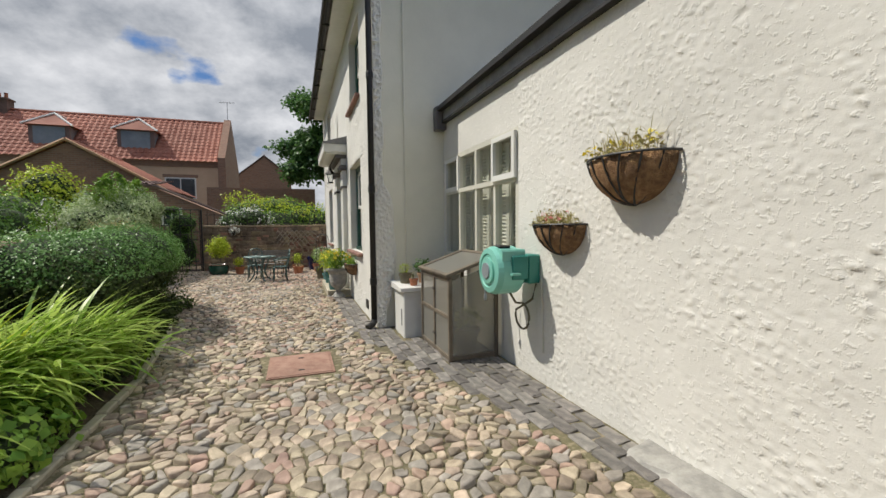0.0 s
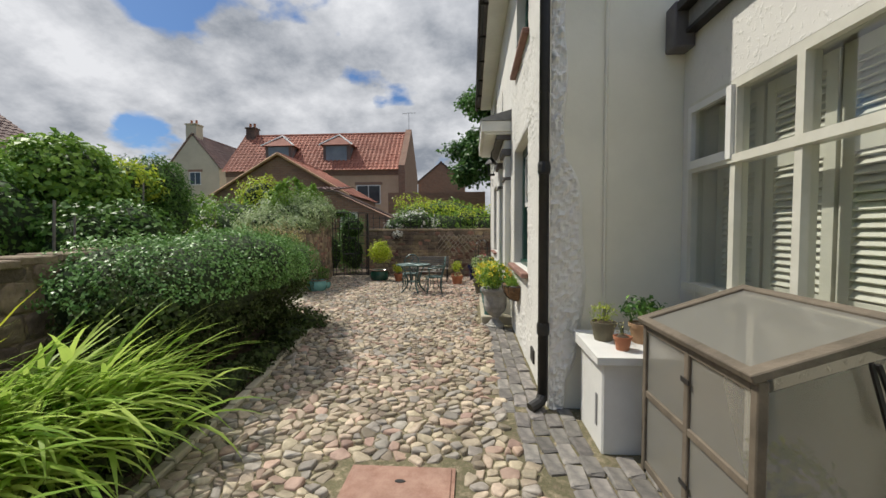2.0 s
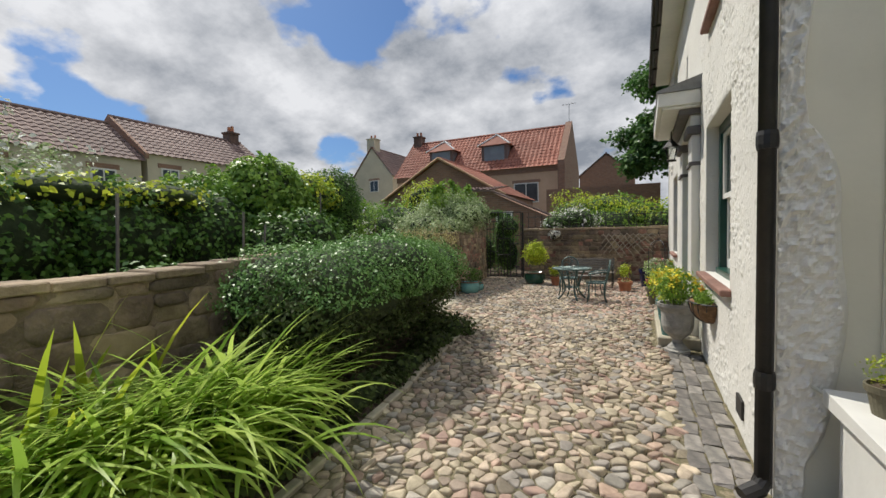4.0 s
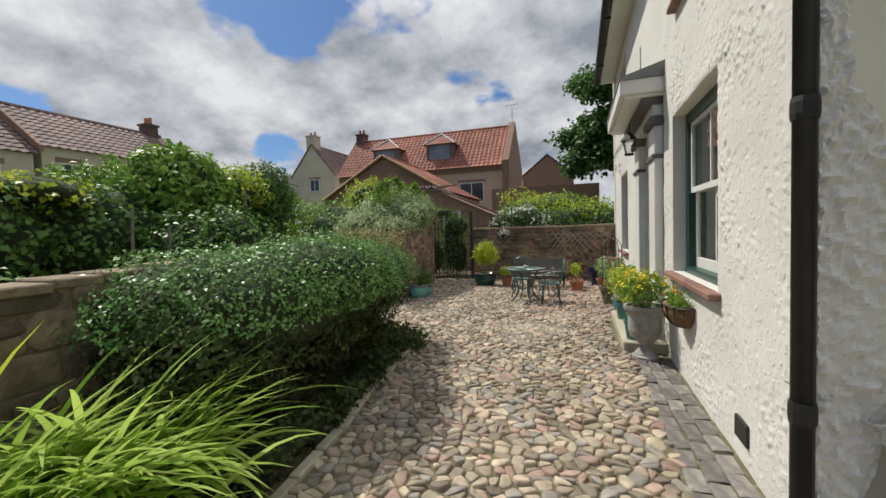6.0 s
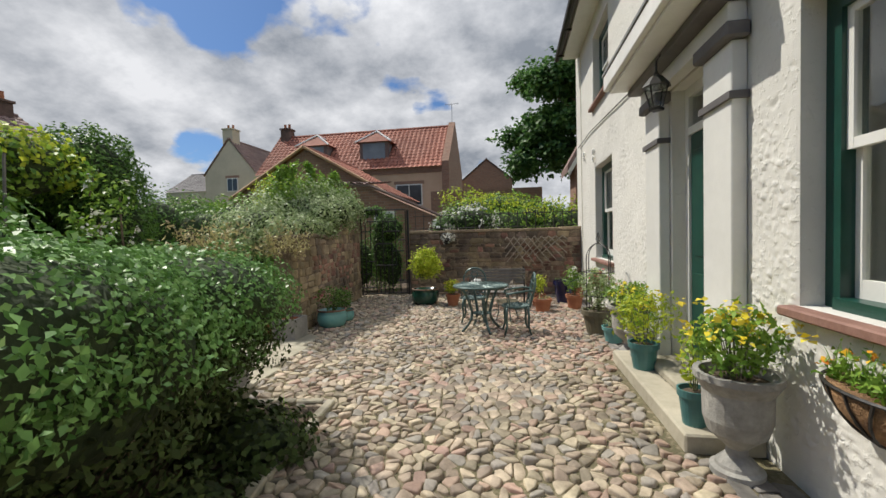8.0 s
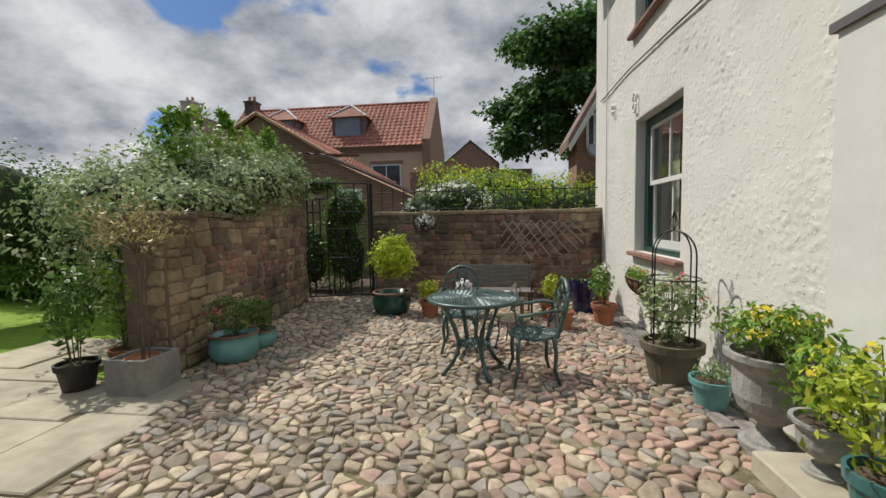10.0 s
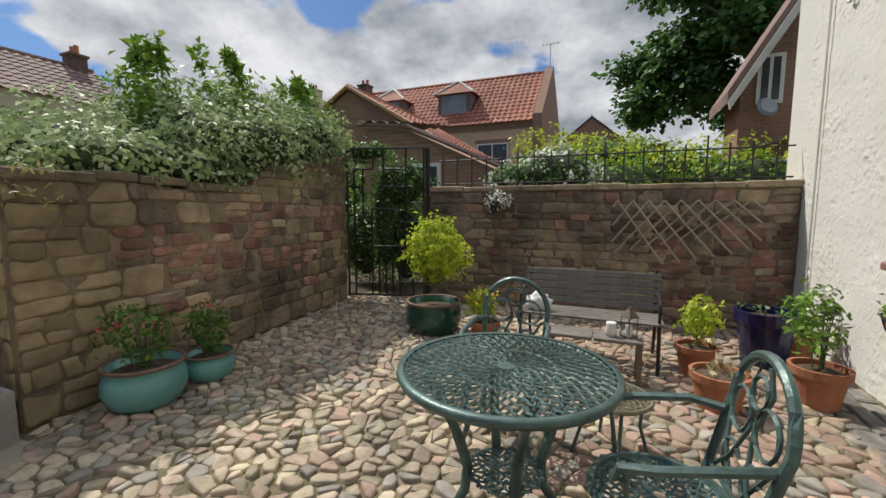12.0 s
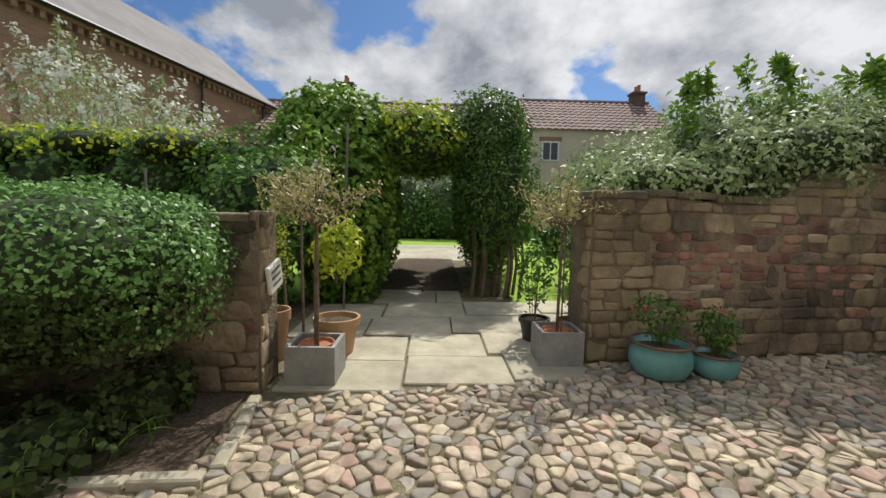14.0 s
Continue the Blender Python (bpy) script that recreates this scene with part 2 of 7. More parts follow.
M_BENCH = surf("grey_bench_wood", (0.13, 0.115, 0.10), (0.24, 0.22, 0.19), 9, 0.75, 0.3, 60, stain=0.3)
M_ALU = surf("green_cast_metal", (0.055, 0.10, 0.09), (0.12, 0.185, 0.17), 20, 0.38, 0.2, 90, stain=0.3, metal=0.25)
M_REEL = surf("mint_plastic", (0.20, 0.52, 0.42), (0.23, 0.56, 0.46), 5, 0.35, 0.02, 60, stain=0.06)
M_REELD = surf("dark_green_plastic", (0.02, 0.20, 0.16), (0.03, 0.23, 0.18), 5, 0.4, 0.02, 60)
M_GREY = surf("grey_plastic", (0.24, 0.27, 0.29), (0.28, 0.31, 0.33), 5, 0.4, 0.02, 60)
M_TILE = surf("red_pantile", (0.30, 0.095, 0.055), (0.46, 0.19, 0.125), 1.3, 0.8, 0.3, 12, stain=0.3)
M_TILEG = surf("brown_pantile", (0.20, 0.125, 0.105), (0.31, 0.22, 0.185), 1.3, 0.8, 0.3, 12, stain=0.3)
M_BRKW = bpy.data.materials.new("brick_wall_far")
M_PINK = surf("peach_render", (0.62, 0.42, 0.27), (0.70, 0.50, 0.34), 1.5, 0.9, 0.1, 20, stain=0.12)
M_CRWALL = surf("cream_render", (0.55, 0.49, 0.36), (0.63, 0.56, 0.42), 1.5, 0.9, 0.1, 20, stain=0.12)
M_LEADG = surf("lead_grey", (0.20, 0.20, 0.20), (0.30, 0.30, 0.29), 10, 0.6, 0.2, 30)
M_BARK = surf("bark", (0.13, 0.09, 0.06), (0.25, 0.19, 0.13), 25, 0.9, 0.8, 60, dist=0.02)
M_STEM = surf("green_stem", (0.10, 0.13, 0.05), (0.16, 0.17, 0.08), 25, 0.7, 0.2, 60)
# near-black that puts the darkness of unlit rooms into their surfaces
M_DARK = surf("unlit_interior", (0.03, 0.028, 0.025), (0.05, 0.045, 0.04), 3, 0.9, 0)
# dark green standing for the shade deep inside foliage
M_CORE = surf("foliage_shade", (0.025, 0.042, 0.015), (0.055, 0.08, 0.028), 9, 0.95, 0.8, 20, dist=0.03)
M_LAWN = surf("lawn", (0.20, 0.34, 0.025), (0.30, 0.46, 0.045), 9, 0.9, 0.8, 60, stain=0.12, dist=0.02)
M_FIELD = surf("distant_ground", (0.06, 0.09, 0.03), (0.10, 0.12, 0.05), 0.4, 0.95, 0.3, 3)
M_GLASS = glassy("window_glass", (0.93, 0.95, 0.94))
M_POLY = glassy("dusty_polycarbonate", (0.86, 0.84, 0.78), 0.15, 0.42, (0.34, 0.33, 0.29))
L_HEDGE = leafy("hedge_leaf", (0.075, 0.18, 0.035), (0.20, 0.37, 0.10), 0.20, 0.40, (0.29, 0.46, 0.17))
# brownish leaf darkened for the shade under the clipped shrub
L_SHADE = leafy("shaded_leaf", (0.04, 0.05, 0.018), (0.085, 0.13, 0.035), 0.15, 0.8)
L_DARK = leafy("dark_leaf", (0.05, 0.13, 0.022), (0.17, 0.31, 0.06), 0.24)
L_MID = leafy("mid_leaf", (0.10, 0.22, 0.028), (0.31, 0.47, 0.075), 0.30)
L_YEL = leafy("yellow_green_leaf", (0.27, 0.39, 0.03), (0.66, 0.70, 0.08), 0.42)
L_GRASS = leafy("strap_leaf", (0.18, 0.33, 0.03), (0.55, 0.68, 0.16), 0.45, 0.35)
L_SILV = leafy("variegated_leaf", (0.22, 0.32, 0.11), (0.44, 0.52, 0.27), 0.35, 0.5, (0.62, 0.66, 0.46))
L_OLIVE = leafy("olive_leaf", (0.36, 0.34, 0.13), (0.54, 0.47, 0.23), 0.2, 0.5, (0.42, 0.34, 0.22))
L_WHITE = leafy("white_petal", (0.62, 0.62, 0.54), (0.80, 0.80, 0.74), 0.2, 0.6)
L_PINK = leafy("pink_petal", (0.60, 0.10, 0.13), (0.75, 0.30, 0.32), 0.2, 0.6)
L_ORAN = leafy("orange_petal", (0.75, 0.20, 0.02), (0.80, 0.50, 0.03), 0.2, 0.6)
L_YPET = leafy("yellow_petal", (0.75, 0.60, 0.03), (0.80, 0.70, 0.10), 0.2, 0.6)
L_FAR = leafy("tree_leaf", (0.04, 0.11, 0.03), (0.14, 0.27, 0.07), 0.35, 0.45)

M_BRKW.use_nodes = True
bn, bl = M_BRKW.node_tree.nodes, M_BRKW.node_tree.links
btc, bbt = bn.new("ShaderNodeTexCoord"), bn.new("ShaderNodeTexBrick")
bsp, bad, bcb = bn.new("ShaderNodeSeparateXYZ"), bn.new("ShaderNodeMath"), bn.new("ShaderNodeCombineXYZ")
bl.new(btc.outputs["Object"], bsp.inputs[0])
bl.new(bsp.outputs[0], bad.inputs[0])
bl.new(bsp.outputs[1], bad.inputs[1])
bl.new(bad.outputs[0], bcb.inputs[0])
bl.new(bsp.outputs[2], bcb.inputs[1])
bl.new(bcb.outputs[0], bbt.inputs["Vector"])
bbt.inputs["Scale"].default_value = 1.0
bbt.inputs["Brick Width"].default_value = 0.22
bbt.inputs["Row Height"].default_value = 0.075
bbt.inputs["Mortar Size"].default_value = 0.006
bbt.inputs["Color1"].default_value = (0.33, 0.185, 0.12, 1)
bbt.inputs["Color2"].default_value = (0.25, 0.14, 0.095, 1)
bbt.inputs["Mortar"].default_value = (0.30, 0.23, 0.17, 1)
bl.new(bbt.outputs[0], bn["Principled BSDF"].inputs["Base Color"])
bn["Principled BSDF"].inputs["Roughness"].default_value = 0.9


# ---- building blocks ----
def finish(name, bm, mat, parent=None, label="", kind="", smooth=False):
    me = bpy.data.meshes.new(name)
    bm.normal_update()
    bm.to_mesh(me)
    bm.free()
    for m in (mat if isinstance(mat, (list, tuple)) else [mat]):
        me.materials.append(m)
    if smooth:
        me.polygons.foreach_set("use_smooth", [True] * len(me.polygons))
    ob = new(name, me)
    if parent:
        ob.parent = parent
    return tagged(ob, label=label, kind=kind)


def thing(name, loc, label, category, group="", kind=""):
    ob = new(name)
    ob.location = loc
    ob.empty_display_size = 0.1
    return tagged(ob, label=label, category=category, group=group, kind=kind)


def add_box(bm, x0, x1, y0, y1, z0, z1, rot=None, bevel=0.0):
    r = bmesh.ops.create_cube(bm, size=1, matrix=(rot or Matrix()) @ Matrix.Translation(((x0 + x1) / 2, (y0 + y1) / 2, (z0 + z1) / 2)) @ Matrix.Diagonal((abs(x1 - x0), abs(y1 - y0), abs(z1 - z0), 1)))
    if bevel:
        es = list({e for v in r["verts"] for e in v.link_edges})
        bmesh.ops.bevel(bm, geom=es, offset=bevel, segments=1, affect="EDGES")


def block(name, x0, x1, y0, y1, z0, z1, mat, parent=None, label="", kind="", bevel=0.0, rot=None):
    bm = bmesh.new()
    add_box(bm, x0, x1, y0, y1, z0, z1, rot, bevel)
    return finish(name, bm, mat, parent, label, kind)


def lathe(bm, prof, seg=20, centre=(0, 0), closed=False):
    rings = []
    for r, z in prof:
        rings.append([bm.verts.new((centre[0] + r * math.cos(2 * math.pi * i / seg), centre[1] + r * math.sin(2 * math.pi * i / seg), z)) for i in range(seg)])
    for a, b in zip(rings, rings[1:]):
        for i in range(seg):
            bm.faces.new((a[i], a[(i + 1) % seg], b[(i + 1) % seg], b[i]))
    bm.faces.new(list(reversed(rings[0])))
    bm.faces.new(rings[-1])


def tube(bm, pts, r=0.01, seg=6, taper=1.0):
    pts = [Vector(p) for p in pts]
    rings = []
    for i, p in enumerate(pts):
        d = (pts[min(i + 1, len(pts) - 1)] - pts[max(i - 1, 0)]).normalized()
        u = d.orthogonal().normalized() if abs(d.z) > 0.9 else d.cross(Vector((0, 0, 1))).normalized()
        v = d.cross(u)
        rr = r * (1 + (taper - 1) * i / max(1, len(pts) - 1))
        rings.append([bm.verts.new(p + (u * math.cos(2 * math.pi * k / seg) + v * math.sin(2 * math.pi * k / seg)) * rr) for k in range(seg)])
    for a, b in zip(rings, rings[1:]):
        for k in range(seg):
            bm.faces.new((a[k], a[(k + 1) % seg], b[(k + 1) % seg], b[k]))
    bm.faces.new(list(reversed(rings[0])))
    bm.faces.new(rings[-1])


def arc(c, u, v, r, a0, a1, n=12):
    c, u, v = Vector(c), Vector(u), Vector(v)
    return [c + (u * math.cos(a0 + (a1 - a0) * i / n) + v * math.sin(a0 + (a1 - a0) * i / n)) * r for i in range(n + 1)]


def prism(bm, poly, axis, a, b):
    """A polygon in the plane across an axis ('x': y,z pairs; 'y': x,z pairs; 'z': x,y pairs), from a to b."""
    put = {"x": lambda p, t: (t, p[0], p[1]), "y": lambda p, t: (p[0], t, p[1]), "z": lambda p, t: (p[0], p[1], t)}[axis]
    A = [bm.verts.new(put(p, a)) for p in poly]
    B = [bm.verts.new(put(p, b)) for p in poly]
    n = len(poly)
    fs = [bm.faces.new(A), bm.faces.new(list(reversed(B)))]
    for i in range(n):
        fs.append(bm.faces.new((A[(i + 1) % n], A[i], B[i], B[(i + 1) % n])))
    bmesh.ops.recalc_face_normals(bm, faces=fs)


def quads(name, V, mat, parent=None, label="", kind=""):
    """Many loose quads as one mesh, from an array (n, 4, 3)."""
    n = len(V)
    me = bpy.data.meshes.new(name)
    me.vertices.add(4 * n)
    me.vertices.foreach_set("co", np.ascontiguousarray(V, dtype=np.float32).ravel())
    me.loops.add(4 * n)
    me.loops.foreach_set("vertex_index", np.arange(4 * n, dtype=np.int32))
    me.polygons.add(n)
    me.polygons.foreach_set("loop_start", np.arange(0, 4 * n, 4, dtype=np.int32))
    me.update(calc_edges=True)
    me.materials.append(mat)
    ob = new(name, me)
    if parent:
        ob.parent = parent
    return tagged(ob, label=label, kind=kind)


def leaf_quads(P, N, size, aspect=0.5, rng=None, droop=0.3):
    rng = rng or np.random
    n = len(P)
    N = N + rng.normal(0, 0.55, (n, 3))
    N /= np.linalg.norm(N, axis=1)[:, None]
    T = rng.normal(0, 1, (n, 3))
    T[:, 2] -= droop
    T -= N * (T * N).sum(1)[:, None]
    T /= np.linalg.norm(T, axis=1)[:, None]
    B = np.cross(N, T)
    s = (size * rng.uniform(0.6, 1.3, n))[:, None]
    fold = N * s * 0.15
    return np.stack([P, P + T * s * 0.5 + B * s * aspect * 0.5 + fold, P + T * s, P + T * s * 0.5 - B * s * aspect * 0.5 + fold], axis=1)


def shell(lobes, n, rng, rough=0.14, depth=0.25, zmin=0.02):
    """Points and outward directions over the union of some ellipsoids, uneven."""
    lobes = np.array(lobes, float)
    w = (lobes[:, 3] * lobes[:, 4] + lobes[:, 4] * lobes[:, 5] + lobes[:, 3] * lobes[:, 5])
    k = rng.choice(len(lobes), int(n * 1.6), p=w / w.sum())
    D = rng.normal(0, 1, (len(k), 3))
    D /= np.linalg.norm(D, axis=1)[:, None]
    L = lobes[k]
    wob = 1 + rough * (np.sin(D[:, 0] * 7 + k * 1.7) * np.sin(D[:, 1] * 9 + k) + 0.6 * np.sin(D[:, 2] * 13 + D[:, 0] * 11 + k * 3))
    rad = wob * (1 - depth * rng.random(len(k)) ** 2)
    P = L[:, :3] + D * L[:, 3:] * rad[:, None]
    keep = P[:, 2] > zmin
    for j, q in enumerate(lobes):
        inside = (((P - q[:3]) / q[3:]) ** 2).sum(1) < 0.55
        keep &= ~(inside & (k != j))
    return P[keep][:n], D[keep][:n]


def blob(bm, c, r, sub=3, rough=0.12):
    res = bmesh.ops.create_icosphere(bm, subdivisions=sub, radius=1)
    for v in res["verts"]:
        k = 1 + rough * noise.noise(v.co * 2.3 + Vector(c))
        v.co = Vector((c[0] + v.co.x * r[0] * k, c[1] + v.co.y * r[1] * k, max(0.0, c[2] + v.co.z * r[2] * k)))


def bush(name, lobes, n, size, mat, label, category="bush", aspect=0.5, core=0.80, stems=0, seed=1, rough=0.14, depth=0.25, kind="", parent=None, flowers=None, sprigs=0, zmin=0.02):
    rng = np.random.RandomState(seed)
    root = parent or thing(name, (0, 0, 0), label, category, kind=kind)
    P, D = shell(lobes, n, rng, rough, depth, zmin)
    quads("leaves", leaf_quads(P, D + np.array([0, 0, 0.35]), size, aspect, rng), mat, root, "", "stuff")
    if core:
        # solid blobs fill the bush; their dark colour is the shade between leaves
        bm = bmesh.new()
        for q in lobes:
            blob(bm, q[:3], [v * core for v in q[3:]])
        finish("shaded_core", bm, M_CORE, root, "solid filling coloured dark as the shade among the leaves", "stuff", smooth=True)
    if stems or sprigs:
        bm = bmesh.new()
        for i in range(stems):
            q = lobes[i % len(lobes)]
            x, y = q[0] + rng.uniform(-.3, .3) * q[3], q[1] + rng.uniform(-.3, .3) * q[4]
            tube(bm, [(x, y, 0), (x + .03, y, q[2] * .5), (q[0], q[1], q[2])], 0.014, 5, 0.5)
        SP = []
        for i in range(sprigs):
            q = lobes[rng.randint(len(lobes))]
            a = Vector((q[0] + rng.uniform(-.6, .6) * q[3], q[1] + rng.uniform(-.6, .6) * q[4], q[2] + q[5] * .7))
            b = a + Vector((rng.uniform(-.15, .15), rng.uniform(-.15, .15), rng.uniform(.35, .75) * max(.3, q[5])))
            tube(bm, [a, (a + b) / 2 + Vector((.02, 0, 0)), b], 0.006, 4, 0.4)
            for s in np.linspace(0.1, 1, 16):
                SP.append(list(a.lerp(b, s)))
        finish("stem", bm, M_BARK, root, "", "stuff")
        if SP:
            SP = np.repeat(np.array(SP), 3, 0) + rng.normal(0, 0.015, (len(SP) * 3, 3))
            quads("shoot_growth", leaf_quads(SP, rng.normal(0, 1, SP.shape), size * 1.3, aspect, rng), mat, root, "", "stuff")
    if flowers:
        m, cnt, sz = flowers
        P, D = shell(lobes, cnt, rng, rough, 0.02)
        C = np.repeat(P + D * 0.02, 5, 0) + rng.normal(0, sz * 0.5, (len(P) * 5, 3))
        quads("blossom", leaf_quads(C, np.repeat(D, 5, 0), sz, 0.8, rng), m, root, "", "stuff")
    return root


def strap(name, bases, length, width, mat, lean=(0, 0), rng=None, parent=None, seg=5, up=1.0, arch=0.9):
    """Arching strap-shaped leaves from base points."""
    rng = rng or np.random.RandomState(3)
    n = len(bases)
    a = rng.uniform(0, 2 * np.pi, n)
    dx, dy = np.cos(a) + lean[0], np.sin(a) + lean[1]
    h = np.hypot(dx, dy) + 1e-6
    dx, dy = dx / h, dy / h
    Ln = length * rng.uniform(0.6, 1.1, n)
    th0 = rng.uniform(0.05, 0.5, n)
    th1 = th0 + arch * rng.uniform(0.9, 2.0, n)
    Q = []
    p = np.array(bases, float)
    for i in range(seg):
        t0, t1 = i / seg, (i + 1) / seg
        th = th0 + (th1 - th0) * (t0 + t1) / 2
        d = np.stack([dx * np.sin(th), dy * np.sin(th), up * np.cos(th)], 1)
        q = p + d * (Ln / seg)[:, None]
        side = np.stack([-dy, dx, np.zeros(n)], 1)
        w0, w1 = width * (1 - t0 ** 3), width * (1 - t1 ** 3) * (0.15 if i == seg - 1 else 1)
        Q.append((p - side * w0 / 2, p + side * w0 / 2, q + side * w1 / 2, q - side * w1 / 2))
        p = q
    me = bpy.data.meshes.new(name)
    V, F = [], []
    base = 0
    V = np.concatenate([np.stack(Q[0][:2], 1)] + [np.stack((q[3], q[2]), 1) for q in Q], axis=1)
    k = 2 * (seg + 1)
    idx = np.arange(n)[:, None] * k
    F = np.concatenate([idx + np.array([2 * s, 2 * s + 1, 2 * s + 3, 2 * s + 2]) for s in range(seg)], 0)
    me.vertices.add(n * k)
    me.vertices.foreach_set("co", V.astype(np.float32).ravel())
    me.loops.add(F.size)
    me.loops.foreach_set("vertex_index", F.astype(np.int32).ravel())
    me.polygons.add(len(F))
    me.polygons.foreach_set("loop_start", np.arange(0, F.size, 4, dtype=np.int32))
    me.polygons.foreach_set("use_smooth", [True] * len(F))
    me.update(calc_edges=True)
    me.materials.append(mat)
    ob = new(name, me)
    if parent:
        ob.parent = parent
    return ob


def pot(name, x, y, z, r, h, mat, label, shape="taper", group=""):
    """A plant pot with its rim and earth; plants are added as parts."""
    root = thing(name, (x, y, z), label, "plant pot", group)
    bm = bmesh.new()
    if shape == "round":
        prof = [(r * .62, 0), (r * .86, h * .12), (r, h * .45), (r * .97, h * .75), (r * .9, h * .92), (r * .97, h), (r * .86, h), (r * .84, h * .8)]
    elif shape == "urn":
        prof = [(r * .62, 0), (r * .62, h * .06), (r * .5, h * .08), (r * .48, h * .11), (r * .26, h * .2), (r * .24, h * .26), (r * .4, h * .32), (r * .68, h * .42), (r * .78, h * .55), (r * .8, h * .82), (r * .9, h * .88), (r, h * .94), (r, h), (r * .86, h), (r * .8, h * .9)]
    else:
        prof = [(r * .68, 0), (r * .9, h * .8), (r, h * .8), (r * 1.02, h), (r * .9, h), (r * .86, h * .86)]
    lathe(bm, prof, 24)
    finish("body", bm, mat, root, smooth=shape == "round")
    if shape == "round":
        bm = bmesh.new()
        tube(bm, [(r * .925 * math.cos(i * math.pi / 14), r * .925 * math.sin(i * math.pi / 14), h) for i in range(29)], r * .055, 6)
        finish("rim", bm, M_RIM, root, "unglazed brown rim", smooth=True)
    bm = bmesh.new()
    lathe(bm, [(r * .84, prof[-1][1]), (r * .6, prof[-1][1] + .012), (.01, prof[-1][1] + .02)], 16)
    finish("earth", bm, M_SOIL, root, "dark crumbly potting earth")
    return root


def potted(root, r, h0, h1, n, size, mat, flowers=None, stems=6, seed=5, aspect=0.45, mode="bush", lean=(0, 0)):
    rng = np.random.RandomState(seed)
    if mode == "strap":
        b = rng.normal(0, r * .25, (n, 3))
        b[:, 2] = h0
        strap("foliage", b, h1 - h0, size, mat, lean, rng, root)
    else:
        c = (h0 + h1) / 2 + (h1 - h0) * .1
        lobes = [(rng.uniform(-.3, .3) * r, rng.uniform(-.3, .3) * r, c + rng.uniform(-.15, .15) * (h1 - h0), r * rng.uniform(.6, .9), r * rng.uniform(.6, .9), (h1 - h0) * rng.uniform(.3, .45)) for _ in range(4)]
        P, D = shell(lobes, n, rng, 0.3, 0.8, h0)
        quads("foliage", leaf_quads(P, D, size, aspect, rng), mat, root)
    bm = bmesh.new()
    for i in range(stems):
        x, y = rng.normal(0, r * .3, 2)
        tube(bm, [(x * .4, y * .4, h0 - .02), (x * .8, y * .8, (h0 + h1) / 2), (x * 1.4, y * 1.4, h0 + (h1 - h0) * rng.uniform(.7, 1.0))], 0.004, 4, 0.5)
    finish("stem", bm, M_STEM, root, "", "stuff")
    if flowers:
        m, cnt, sz = flowers
        P = rng.normal(0, r * .5, (cnt, 3))
        P[:, 2] = h0 + (h1 - h0) * rng.uniform(.6, 1.05, cnt)
        C = np.repeat(P, 6, 0) + rng.normal(0, sz * .35, (cnt * 6, 3))
        quads("blossom", leaf_quads(C, np.tile([0, 0, 1.0], (len(C), 1)), sz, 0.8, rng), m, root, "", "stuff")
    return root


def holed_wall(name, x, y0, y1, z0, z1, holes, thick, mat):
    """A wall along y with its outer face at x, cut by openings (y0, y1, z0, z1) with their reveals."""
    ys = sorted({y0, y1, *[h[0] for h in holes], *[h[1] for h in holes]})
    zs = sorted({z0, z1, *[h[2] for h in holes], *[h[3] for h in holes]})
    bm = bmesh.new()

    def solid(i, j):
        if not (0 <= i < len(ys) - 1 and 0 <= j < len(zs) - 1):
            return False
        cy, cz = (ys[i] + ys[i + 1]) / 2, (zs[j] + zs[j + 1]) / 2
        return not any(h[0] < cy < h[1] and h[2] < cz < h[3] for h in holes)
    for i in range(len(ys) - 1):
        for j in range(len(zs) - 1):
            if not solid(i, j):
                continue
            a, b, c, d = ys[i], ys[i + 1], zs[j], zs[j + 1]
            X = x + thick
            for f in ([(x, a, c), (x, a, d), (x, b, d), (x, b, c)], [(X, a, c), (X, b, c), (X, b, d), (X, a, d)]):
                bm.faces.new([bm.verts.new(v) for v in f])
            for di, dj, f in ((-1, 0, [(x, a, c), (X, a, c), (X, a, d), (x, a, d)]), (1, 0, [(x, b, c), (x, b, d), (X, b, d), (X, b, c)]), (0, -1, [(x, a, c), (x, b, c), (X, b, c), (X, a, c)]), (0, 1, [(x, a, d), (X, a, d), (X, b, d), (x, b, d)])):
                if not solid(i + di, j + dj):
                    bm.faces.new([bm.verts.new(v) for v in f])
    bmesh.ops.remove_doubles(bm, verts=bm.verts, dist=0.0001)
    return finish(name, bm, mat, kind="structure")


